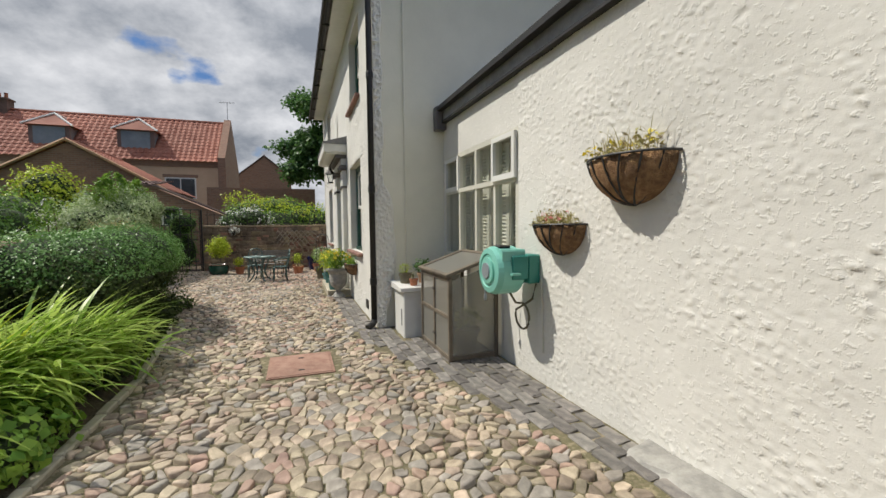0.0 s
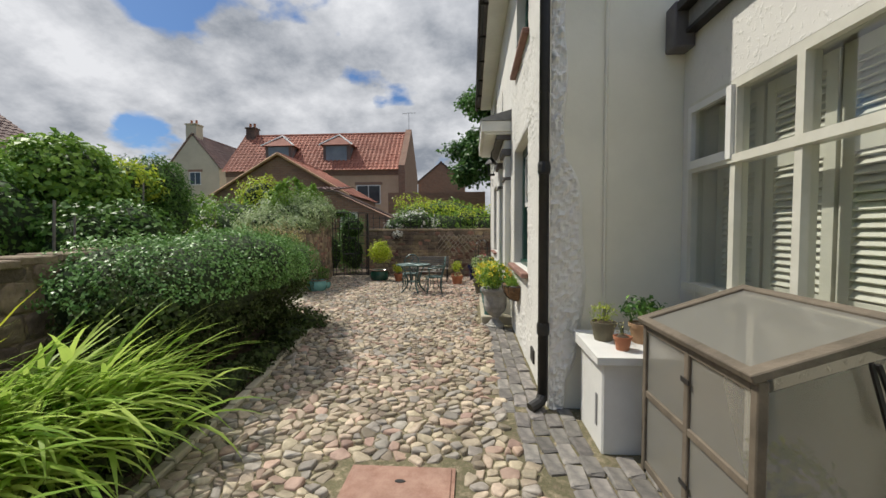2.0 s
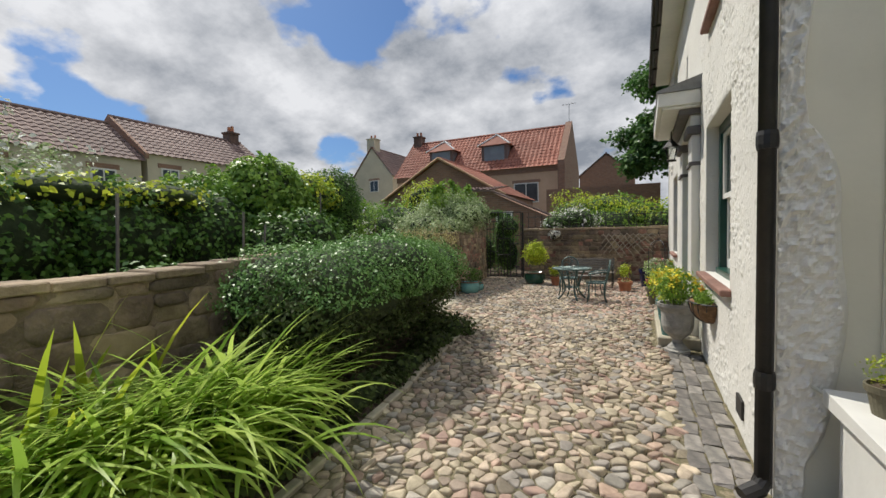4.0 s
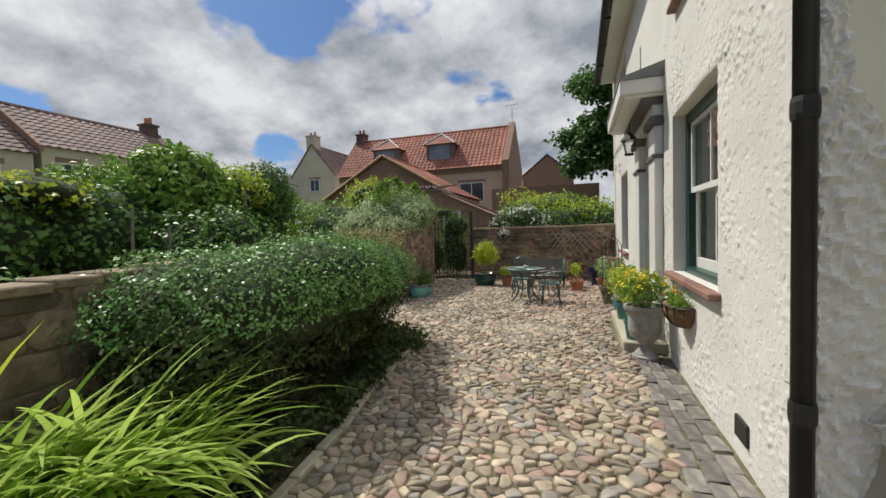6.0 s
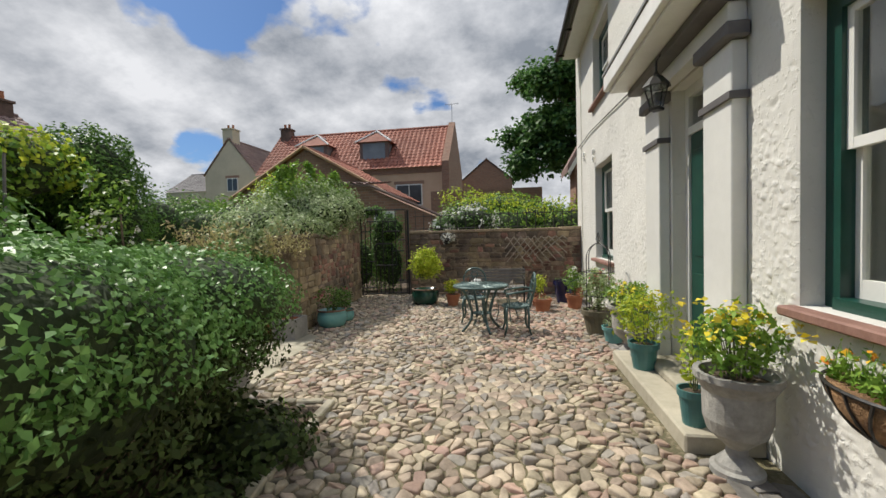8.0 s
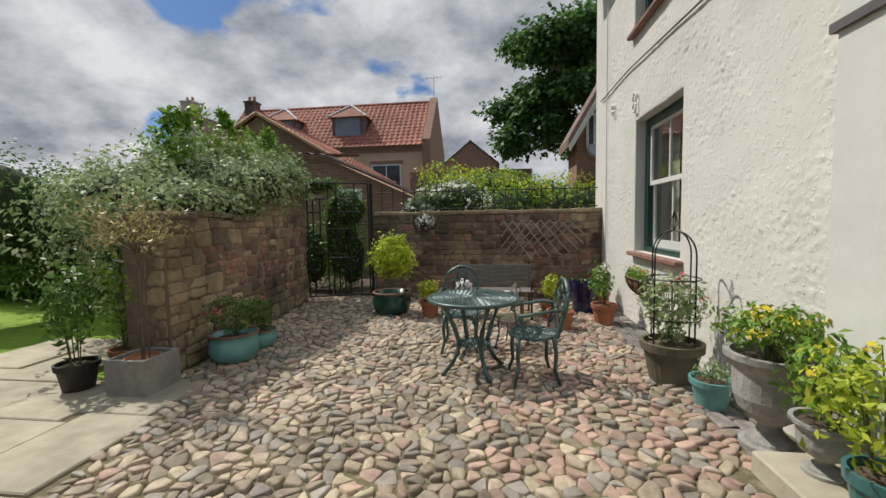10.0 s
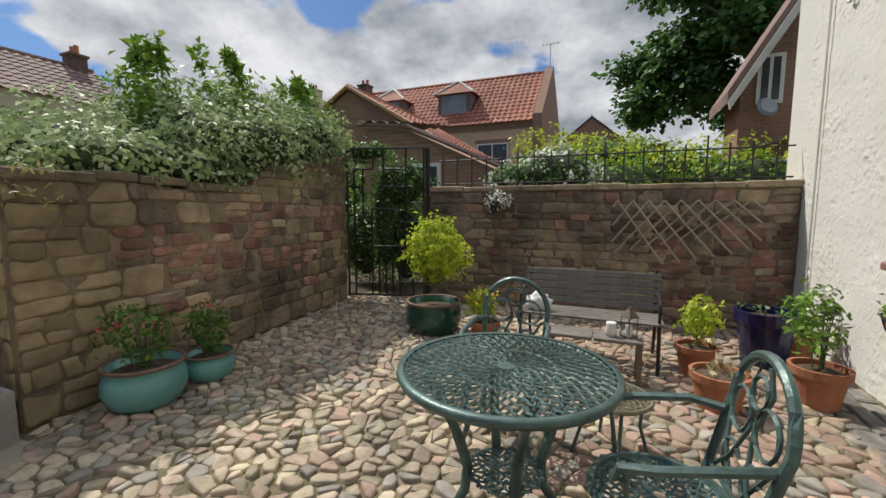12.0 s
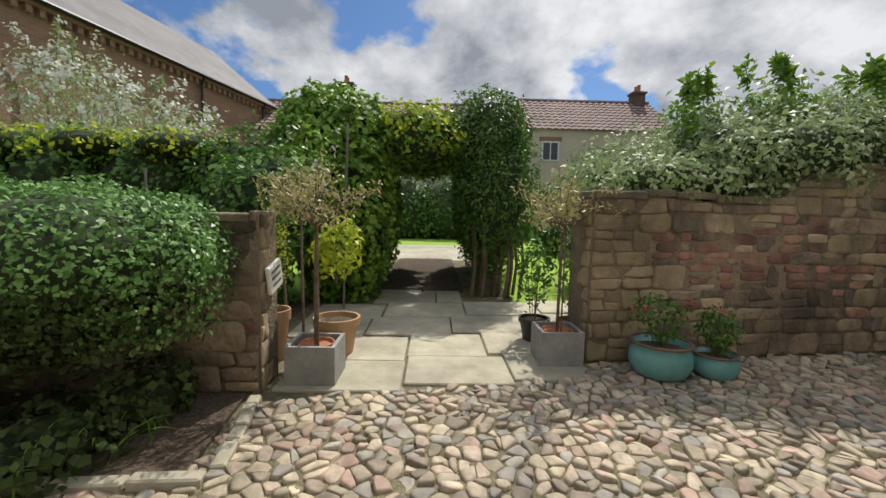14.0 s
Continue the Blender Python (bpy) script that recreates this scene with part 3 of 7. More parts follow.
def cells(x0, x1, y0, y1, sx, sy, rng, jit=0.42, brick=True):
    """Irregular cells that fill a rectangle, as polygons: for cobbles and rubble."""
    nx, ny = max(1, int((x1 - x0) / sx)), max(1, int((y1 - y0) / sy))
    S = {}
    for j in range(-2, ny + 2):
        for i in range(-2, nx + 2):
            off = 0.5 * (j % 2) if brick else 0
            S[i, j] = (x0 + (i + .5 + off + rng.uniform(-jit, jit)) * sx, y0 + (j + .5 + rng.uniform(-jit, jit)) * sy)
    out = []
    for j in range(-1, ny + 1):
        for i in range(-1, nx + 1):
            cx, cy = S[i, j]
            if not (x0 <= cx <= x1 and y0 <= cy <= y1):
                continue
            poly = [(cx - sx * 1.1, cy - sy * 1.1), (cx + sx * 1.1, cy - sy * 1.1), (cx + sx * 1.1, cy + sy * 1.1), (cx - sx * 1.1, cy + sy * 1.1)]
            for dj in (-2, -1, 0, 1, 2):
                for di in (-2, -1, 0, 1, 2):
                    q = S.get((i + di, j + dj))
                    if (di == 0 and dj == 0) or q is None:
                        continue
                    nx_, ny_ = (q[0] - cx), (q[1] - cy)
                    mx, my = (q[0] + cx) / 2, (q[1] + cy) / 2
                    new_p = []
                    for a, b in zip(poly, poly[1:] + poly[:1]):
                        da, db = (a[0] - mx) * nx_ + (a[1] - my) * ny_, (b[0] - mx) * nx_ + (b[1] - my) * ny_
                        if da <= 0:
                            new_p.append(a)
                        if (da < 0 < db) or (db < 0 < da):
                            t = da / (da - db)
                            new_p.append((a[0] + (b[0] - a[0]) * t, a[1] + (b[1] - a[1]) * t))
                    poly = new_p
            if len(poly) >= 3:
                out.append(((cx, cy), poly))
    return out


def rounded(c, poly, gap, cut=0.17):
    """The polygon shrunk by the joint and with its corners cut."""
    cx, cy = c
    pts = []
    n = len(poly)
    for i in range(n):
        a, b = poly[i], poly[(i + 1) % n]
        if math.hypot(b[0] - a[0], b[1] - a[1]) < 0.012:
            continue
        for t in (cut, 1 - cut):
            x, y = a[0] + (b[0] - a[0]) * t, a[1] + (b[1] - a[1]) * t
            d = math.hypot(x - cx, y - cy) + 1e-6
            k = max(0.3, 1 - gap / d)
            pts.append((cx + (x - cx) * k, cy + (y - cy) * k))
    return pts


def stone(c, pts, h, deep, put, V, F, domed=0.55, tilt=0.16):
    """Adds a stone: a skirt, a shoulder and a crown. put(x, y, height) gives the place."""
    n = len(pts)
    b = len(V)
    cx, cy = c
    tx, ty = math.sin(cx * 91.7 + cy * 37.1) * tilt, math.cos(cx * 53.3 - cy * 71.9) * tilt
    rings = ((1.0, -deep), (0.985, h * domed * .7), (0.88, h * .86), (0.62, h))
    for k, z in rings:
        for x, y in pts:
            V.append(put(cx + (x - cx) * k, cy + (y - cy) * k, z + ((x - cx) * tx + (y - cy) * ty if z > 0 else 0)))
    for r in (0, 1, 2):
        for i in range(n):
            F.append((b + r * n + i, b + r * n + (i + 1) % n, b + (r + 1) * n + (i + 1) % n, b + (r + 1) * n + i))
    F.append(tuple(b + 3 * n + i for i in range(n)))


def mesh_of(name, V, F, mats, parent=None, kind="", smooth=True):
    me = bpy.data.meshes.new(name)
    me.from_pydata([tuple(v) for v in V], [], F)
    for m in (mats if isinstance(mats, (list, tuple)) else [mats]):
        me.materials.append(m)
    if smooth:
        me.polygons.foreach_set("use_smooth", [True] * len(me.polygons))
    ob = new(name, me)
    if parent:
        ob.parent = parent
    return tagged(ob, kind=kind)


# ---- ground, walls and house ----
block("ground", -120, 120, -60, 160, -0.5, -0.06, M_FIELD, kind="structure")
block("paving_bed", -3.6, 1.8, -3, 13.2, -0.12, -0.004, M_SAND, kind="structure")
block("lawn", -21, -3.6, 3.0, 14.0, -0.1, -0.03, M_LAWN, kind="structure")
path_pts = [(-1.20, -1.0), (-1.22, 3.8), (-1.38, 5.2), (-1.5, 5.75), (-1.66, 6.95), (-1.72, 7.72)]
bm = bmesh.new()
prism(bm, [(-2.4, -3), (-1.23, -3)] + [(x - .02, y) for x, y in path_pts[:-1]] + [(-1.73, 7.62), (-2.45, 7.54)], "z", -0.011, 0.02)
finish("bed_soil", bm, M_SOIL, kind="structure")
block("garden_soil", -4.9, -2.75, -3, 7.2, -0.1, 0.0, M_SOIL, kind="structure")
block("yard_soil_west", -4.6, -3.42, 11.0, 13.19, -0.1, 0.0, M_SOIL, kind="structure")
block("yard_soil_far", -4.6, -3.301, 13.2, 18.0, -0.1, 0.0, M_SOIL, kind="structure")
block("yard_soil_north", -3.3, 3, 13.2, 24, -0.1, 0.0, M_SOIL, kind="structure")

WIN1, WIN2 = (5.86, 7.10, 0.83, 2.19), (10.60, 11.72, 0.78, 2.18)
UP1, UP2 = (5.84, 6.9, 3.05, 4.18), (10.75, 11.8, 3.12, 4.2)
DOOR = (7.85, 8.60, 0.12, 2.30)
X = 0.88
holed_wall("wall_house_front", X, 4.80, 13.10, -0.05, 4.62, [WIN1, WIN2, UP1, UP2, DOOR], 0.42, M_CAST)
bm = bmesh.new()
add_box(bm, X, 8.0, 13.102, 13.5, -0.05, 4.62)
finish("wall_house_north", bm, M_CAST, kind="structure")
block("wall_house_return", X + 0.421, 8.0, 4.80, 5.1, -0.05, 4.62, M_RENDER, kind="structure")
block("return_render", X + 0.07, X + 0.42, 4.795, 4.80, 0, 4.62, M_RENDER, kind="structure")
block("wall_house_back", 7.6, 8.0, 5.1, 13.10, -0.05, 4.62, M_CAST, kind="structure")
# assumed room surfaces behind the windows, coloured near-black in place of indoor shade
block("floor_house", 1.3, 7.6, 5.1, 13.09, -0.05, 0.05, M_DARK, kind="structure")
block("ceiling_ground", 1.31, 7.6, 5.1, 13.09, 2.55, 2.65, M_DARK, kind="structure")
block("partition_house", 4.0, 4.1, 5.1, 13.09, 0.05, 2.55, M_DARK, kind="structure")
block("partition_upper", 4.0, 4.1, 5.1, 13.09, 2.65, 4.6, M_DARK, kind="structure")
bm = bmesh.new()
prism(bm, [(0.52, 4.56), (0.52, 4.66), (4.4, 7.2), (8.3, 4.66), (8.3, 4.56)], "y", 4.62, 13.3)
finish("roof_house", bm, M_SLATE, kind="structure")
block("soffit", 0.60, 0.879, 4.70, 13.25, 4.50, 4.559, M_WHITE, kind="structure")

# annex wall, roughcast in real relief where the path passes close
AX = 1.74
WA = (2.98, 4.72, 0.84, 2.02)
holed_wall("wall_annex", AX, -4.0, 4.795, -0.05, 2.46, [WA], 0.35, M_CAST)


def coat(name, x, y0, y1, z0, z1, step, holes, seed, strong=1.0):
    """A roughcast coat on a wall along y: crumbs and dents in real relief, cut at the openings."""
    gy = sorted({*np.linspace(y0, y1, int((y1 - y0) / step)).tolist(), *[v for h in holes for v in h[:2] if y0 < v < y1]})
    gz = sorted({*np.linspace(z0, z1, int((z1 - z0) / step)).tolist(), *[v for h in holes for v in h[2:] if z0 < v < z1]})
    V, F = [], []
    for a in gz:
        for b in gy:
            q = Vector((b, a, seed))
            q = q + Vector((noise.noise(q * 12), noise.noise(q * 12 + Vector((5, 5, 5))), 0)) * 0.022
            q.y *= 1.25
            patch = min(1.0, max(0.12, 0.50 + noise.noise(q * 2.3) * 1.6))
            lump = max(0.0, noise.noise(q * 44) - 0.18) * 0.030 + max(0.0, noise.noise(q * 27 + Vector((0, 0, 9))) - 0.26) * 0.026
            dent = max(0.0, noise.noise(q * 24 + Vector((3, 0, 4))) - 0.36) * 0.026
            off = 0.008 + 0.72 * strong * (patch * lump - dent) + noise.noise(q * 3.1) * 0.005
            for h in holes:
                if h[0] - .03 < b < h[1] + .03 and h[2] - .03 < a < h[3] + .03:
                    off = 0.001 if h[0] - .001 <= b <= h[1] + .001 and h[2] - .001 <= a <= h[3] + .001 else off * .7
            V.append((x - max(0.001, off), b, a))
    n = len(gy)
    for j in range(len(gz) - 1):
        cz = (gz[j] + gz[j + 1]) / 2
        for i in range(n - 1):
            cy = (gy[i] + gy[i + 1]) / 2
            if not any(h[0] < cy < h[1] and h[2] < cz < h[3] for h in holes):
                F.append((j * n + i, (j + 1) * n + i, (j + 1) * n + i + 1, j * n + i + 1))
    return mesh_of(name, V, F, M_CAST, kind="structure")


coat("roughcast_coat", AX, -1.6, 2.97, -0.02, 2.455, .0112, [], 1.3)
coat("roughcast_coat", X, 4.815, 7.46, -0.02, 3.4, .0115, [WIN1, UP1], 4.1)
coat("roughcast_coat", X, 8.985, 13.09, -0.02, 3.6, .0150, [WIN2, UP2], 6.3)
block("wall_annex_back", 4.6, 4.9, -4.0, 4.79, -0.05, 2.46, M_CAST, kind="structure")
block("wall_annex_south", AX + 0.351, 4.599, -4.0, -3.7, -0.05, 2.46, M_CAST, kind="structure")
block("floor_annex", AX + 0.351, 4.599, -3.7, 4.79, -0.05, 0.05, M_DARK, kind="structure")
bm = bmesh.new()
prism(bm, [(AX - 0.03, 2.60), (AX - 0.03, 2.66), (5.1, 3.5), (5.1, 3.44)], "y", -4.1, 4.79)
finish("roof_annex", bm, M_SLATE, kind="structure")

fascia = thing("gutter_fascia", (0, 0, 0), "grey lead-faced fascia with dark edges above the roughcast annex wall", "gutter", kind="structure")
block("board", AX - 0.05, AX - 0.002, -4.0, 4.66, 2.465, 2.60, M_LEADG, fascia, kind="structure")
block("lower_edge", AX - 0.065, AX - 0.002, -4.0, 4.66, 2.44, 2.463, M_BLACK, fascia)
block("gutter", AX - 0.12, AX - 0.052, -4.0, 4.66, 2.575, 2.625, M_BLACK, fascia)
block("end_box", AX - 0.13, AX - 0.003, 4.662, 4.79, 2.36, 2.64, M_SLATE, fascia, "slate-grey hopper box at the gutter's end", bevel=0.008)

# house gutter and downpipe
gut = thing("eaves_gutter", (0, 0, 0), "black half-round eaves gutter along the white house", "gutter")
bm = bmesh.new()
tube(bm, [(0.50, 4.64, 4.53), (0.50, 13.3, 4.53)], 0.05, 8)
finish("gutter", bm, M_BLACK, gut)
for i in range(9):
    block("bracket", 0.48, 0.60, 5.0 + i, 5.03 + i, 4.47, 4.50, M_BLACK, gut)
pipe = thing("downpipe", (0.835, 4.765, 0), "black cast-iron downpipe with collars fixed to the house corner", "drainpipe")
bm = bmesh.new()
tube(bm, [(0, 0, 0.07), (0, 0, 4.3), (-0.12, 0.03, 4.40), (-0.3, 0.06, 4.48)], 0.036, 10)
finish("pipe", bm, M_BLACK, pipe, smooth=True)
for z in (0.52, 1.60, 2.9, 4.1):
    bm = bmesh.new()
    lathe(bm, [(0.040, z), (0.043, z + 0.02), (0.043, z + 0.06), (0.040, z + 0.08)], 12)
    finish("collar", bm, M_BLACK, pipe)
bm = bmesh.new()
tube(bm, [(0, 0, 0.10), (-0.02, -0.02, 0.06), (-0.09, -0.06, 0.03)], 0.038, 10)
finish("shoe", bm, M_BLACK, pipe)
wp = thing("thin_white_pipe", (0.905, 4.80, 0), "thin white-painted pipe beside the downpipe at the house corner", "pipe")
bm = bmesh.new()
tube(bm, [(0, -0.006, 0.02), (0, -0.006, 4.5)], 0.012, 6)
finish("pipe", bm, M_WHITE, wp)
cd = thing("conduit", (1.24, 4.785, 0), "thin grey-painted conduit on the smooth side wall of the house", "pipe")
bm = bmesh.new()
tube(bm, [(0, 0, 0.4), (0, 0, 4.5)], 0.012, 6)
finish("pipe", bm, M_RENDER, cd)
# rough quoin band with a rounded patch on the side wall, coloured lighter as sunlit
bm = bmesh.new()
nq, nc = 300, 22
V = []
for j in range(nq):
    z = j / (nq - 1) * 4.5
    w = 0.10 + 0.012 * math.sin(z * 9) + (0.13 * max(0, 1 - ((z - 0.95) / 0.75) ** 4) if z < 1.70 else 0)
    for i in range(nc):
        t = i / (nc - 1)
        x = X + 0.001 + t * w
        edge = min(1.0, (1 - t) * 7)
        lump = max(0, noise.noise(Vector((x * 26, z * 26, 2))) + .15) + 0.6 * max(0, noise.noise(Vector((x * 60, z * 60, 5))))
        # the band thickens away from the corner, which tilts it towards the sun
        V.append((x, 4.790 - edge * (0.006 + 0.020 * t + 0.034 * lump), z))
F = [(j * nc + i, j * nc + i + 1, (j + 1) * nc + i + 1, (j + 1) * nc + i) for j in range(nq - 1) for i in range(nc - 1)]
bm.free()
mesh_of("rough_quoin", V, F, M_CASTW, kind="structure", smooth=False)
# cables on the front
for nm, pts, r in (("wall_cable", [(0.850, 13.1, 2.78), (0.850, 11.9, 2.79), (0.850, 10.0, 2.68), (0.850, 9.05, 2.62)], 0.009), ("wall_cable", [(0.852, 12.8, 0.3), (0.852, 12.8, 4.4)], 0.007), ("wall_cable", [(0.85, 4.93, 0.62), (0.99, 4.78, 0.56), (1.2, 4.6, 0.45), (1.3, 4.5, 0.36)], 0.008)):
    bm = bmesh.new()
    tube(bm, pts, r, 5)
    tagged(finish(nm, bm, M_CREAM if r < 0.0085 else M_LEADG), "thin painted cable clipped to the white house wall", "cable")


for y, z, r in ((11.68, 2.37, .05), (12.5, 2.50, .035)):
    orn = thing("wall_tie", (.846, y, z), "white-painted curled iron wall tie on the roughcast house wall", "wall tie")
    bm = bmesh.new()
    tube(bm, [tuple(v) for v in arc((0, 0, r), (0, 1, 0), (0, 0, 1), r, -.6, 4.2, 12)], .011, 6)
    tube(bm, [tuple(v) for v in arc((0, 0, -r), (0, 1, 0), (0, 0, 1), r, math.pi - .6, math.pi + 4.2, 12)], .011, 6)
    finish("scroll", bm, M_WHITE, orn, smooth=True)


def sash(name, w, deep=0.10, sill=True, label="white sliding sash window in a dark green box frame"):
    y0, y1, z0, z1 = w
    root = thing(name, (X, 0, 0), label, "window", kind="structure")
    fw = 0.085
    bm = bmesh.new()
    for a in ((deep, deep + .1, y0, y0 + fw, z0, z1), (deep, deep + .1, y1 - fw, y1, z0, z1), (deep, deep + .1, y0 + fw, y1 - fw, z1 - fw, z1), (deep - .03, deep + .1, y0 + fw, y1 - fw, z0, z0 + .05)):
        add_box(bm, *a)
    finish("window_frame", bm, M_GREEN, root)
    a, b, mid = y0 + fw, y1 - fw, (z0 + z1) / 2 + .02
    for nm, c, d, xx in (("upper_sash", mid - .02, z1 - fw, deep + .02), ("lower_sash", z0 + .05, mid + .02, deep + .055)):
        t, bt = .035, (.045 if nm == "upper_sash" else .08)
        bm = bmesh.new()
        add_box(bm, xx, xx + .03, a, a + t, c, d)
        add_box(bm, xx, xx + .03, b - t, b, c, d)
        add_box(bm, xx + .001, xx + .029, a + t, b - t, c, c + bt)
        add_box(bm, xx + .001, xx + .029, a + t, b - t, d - t, d)
        add_box(bm, xx + .004, xx + .024, (a + b) / 2 - .011, (a + b) / 2 + .011, c + bt, d - t)
        finish(nm, bm, M_WHITE, root, kind="structure")
        for p, q in ((a + t, (a + b) / 2 - .011), ((a + b) / 2 + .011, b - t)):
            pn = block("pane", xx + .012, xx + .016, p, q, c + bt, d - t, M_GLASS, root)
            pn.visible_shadow = False
    if sill:
        block("window_sill", -.075, deep - .03, y0 - .08, y1 + .04, z0 - .048, z0 - .002, M_SILL, root, "painted dull-red stone sill", bevel=.008)
    bm = bmesh.new()
    for k in range(2):
        n = 14
        s = 1 if k == 0 else -1
        c0 = y0 + .1 if k == 0 else y1 - .1
        prev = None
        for i in range(n):
            yy = c0 + s * i * .018
            xx = deep + .22 + .02 * math.sin(i * 1.9)
            cur = (bm.verts.new((xx, yy, z0 + .05)), bm.verts.new((xx, yy, z1 - .05)))
            if prev:
                bm.faces.new((prev[0], cur[0], cur[1], prev[1]))
            prev = cur
    finish("curtain", bm, M_CREAM, root, "pale curtains drawn to the sides")
    return root


sash("window_1", WIN1)
sash("window_2", WIN2)
sash("window_3", UP1, label="white upper sash window in a dark frame under the eaves")
sash("window_4", UP2, label="white upper sash window in a dark frame under the eaves")

# annex window with inner louvred shutters
wa = thing("window_5", (AX, 0, 0), "cream mullioned window with small top lights and louvred shutters inside", "window", kind="structure")
y0, y1, z0, z1 = WA
cols = [2.98, 3.42, 3.84, 4.28, 4.72]
zt = 1.60
bm = bmesh.new()
for a in ((.0, .07, y0, y0 + .05, z0, z1), (.0, .07, y1 - .04, y1, z0, z1), (.001, .069, y0 + .05, y1 - .04, z1 - .05, z1), (-.03, .07, y0, y1, z0 - .0, z0 + .05), (-.012, .068, y0 + .05, y1 - .04, zt - .022, zt + .022)):
    add_box(bm, *a)
for c in cols[1:-1]:
    add_box(bm, .0, .068, c - .022, c + .022, z0 + .05, zt - .022)
    add_box(bm, .0, .068, c - .022, c + .022, zt + .022, z1 - .05)
finish("window_frame", bm, M_CREAM, wa)
for i in range(4):
    a, b = cols[i] + (.05 if i == 0 else .022), cols[i + 1] - (.04 if i == 3 else .022)
    for j, (c, d) in enumerate(((z0 + .05, zt - .022), (zt + .022, z1 - .05))):
        if j == 1 and i in (0, 3):
            bm = bmesh.new()
            o = -.035 if i == 0 else -.02
            for q in ((o, o + .03, a - .03, a + .015, c - .02, d + .02), (o, o + .03, b - .015, b + .02, c - .02, d + .02), (o + .001, o + .029, a + .015, b - .015, c - .02, c + .03), (o + .001, o + .029, a + .015, b - .015, d - .02, d + .02)):
                add_box(bm, *q)
            finish("casement", bm, M_WHITE, wa, "white opening top light standing proud", kind="structure")
        g = block("pane", .035, .039, a, b, c, d, M_GLASS, wa)
        g.visible_shadow = False
    sh = block("shutter", .17, .175, a - .02, a - .019, z0, z0 + .01, M_CREAM, wa)
    bm = bmesh.new()
    for q in ((.16, .19, a - .01, a + .05, z0 + .02, z1 - .03), (.16, .19, b - .05, b + .01, z0 + .02, z1 - .03), (.161, .189, a + .05, b - .05, z1 - .10, z1 - .03), (.161, .189, a + .05, b - .05, zt - .06, zt + .03), (.161, .189, a + .05, b - .05, z0 + .02, z0 + .09)):
        add_box(bm, *q)
    sh.data.clear_geometry()
    bm.to_mesh(sh.data)
    bm.free()
    for c, d in ((z0 + .09, zt - .06), (zt + .03, z1 - .10)):
        zz = c + .015
        while zz < d - .01:
            block("louvre", -.004, .004, a + .05, b - .05, -.019, .019, M_CREAM, wa).matrix_basis = pose(.175, 0, zz + .01, 0, 38, 0)
            zz += .036
block("plaster_lining", AX + .36, AX + .37, 2.6, 4.79, .3, 2.4, M_CREAM, kind="structure")

# door, pilasters and hood
dr = thing("door_1", (X, 0, 0), "dark green panelled front door under a transom light", "door", kind="structure")
dy0, dy1 = DOOR[0], DOOR[1]
bm = bmesh.new()
for a in ((.10, .18, dy0, dy0 + .06, .12, 2.30), (.10, .18, dy1 - .06, dy1, .12, 2.30), (.101, .179, dy0 + .06, dy1 - .06, 2.23, 2.30), (.101, .179, dy0 + .06, dy1 - .06, 1.93, 1.99)):
    add_box(bm, *a)
finish("door_frame", bm, M_WHITE, dr)
block("door_leaf", .12, .165, dy0 + .06, dy1 - .06, .13, 1.93, M_GREEN, dr, "dark green painted door leaf")
for a, b in ((dy0 + .13, (dy0 + dy1) / 2 - .03), ((dy0 + dy1) / 2 + .03, dy1 - .13)):
    for c, d in ((.25, .85), (.98, 1.80)):
        block("door_panel", .108, .119, a, b, c, d, M_GREEN, dr, bevel=.006)
block("pane", .135, .14, dy0 + .06, dy1 - .06, 1.99, 2.23, M_GLASS, dr).visible_shadow = False
bm = bmesh.new()
bmesh.ops.create_uvsphere(bm, u_segments=12, v_segments=8, radius=.025, matrix=Matrix.Translation((.085, dy0 + .14, 1.0)))
finish("door_handle", bm, M_WOOD, dr, "small brass door knob")
for a in (7.51, 8.64):
    pl = thing("door_pilaster", (X, a, 0), "white-painted pilaster with dark capital bands beside the green door", "pilaster", "pilasters of the front door", "structure")
    block("shaft", -.085, -.003, 0, .34, .10, 2.22, M_WHITE, pl, bevel=.006)
    block("neck_band", -.105, -.002, -.02, .36, 1.90, 1.94, M_SLATE, pl, "dark slate-grey neck band")
    block("capital", -.13, -.001, -.04, .38, 2.222, 2.31, M_SLATE, pl, "dark slate-grey capital", bevel=.012)
    block("plinth", -.11, -.004, -.02, .36, .10, .28, M_WHITE, pl, bevel=.006)
hood = thing("door_hood", (X, 0, 0), "projecting white door hood with a stepped cornice and dark underside", "door hood", kind="structure")
HY0, HY1 = 7.45, 9.12
for nm, a, m in (("frieze", (-.10, -.004, HY0 + .06, HY1 - .06, 2.312, 2.43), M_WHITE), ("bed_mould", (-.20, -.003, HY0 + .02, HY1 - .02, 2.43, 2.49), M_SLATE), ("soffit_board", (-.36, -.003, HY0 - .02, HY1 + .02, 2.491, 2.52), M_WHITE), ("cornice", (-.40, -.003, HY0 - .05, HY1 + .05, 2.52, 2.66), M_WHITE)):
    block(nm, *a, m, hood, bevel=.006)
bm = bmesh.new()
prism(bm, [(-.41, 2.661), (-.41, 2.685), (-.004, 2.80), (-.004, 2.661)], "y", HY0 - .07, HY1 + .07)
finish("lead_top", bm, M_LEADG, hood, "grey lead covering")

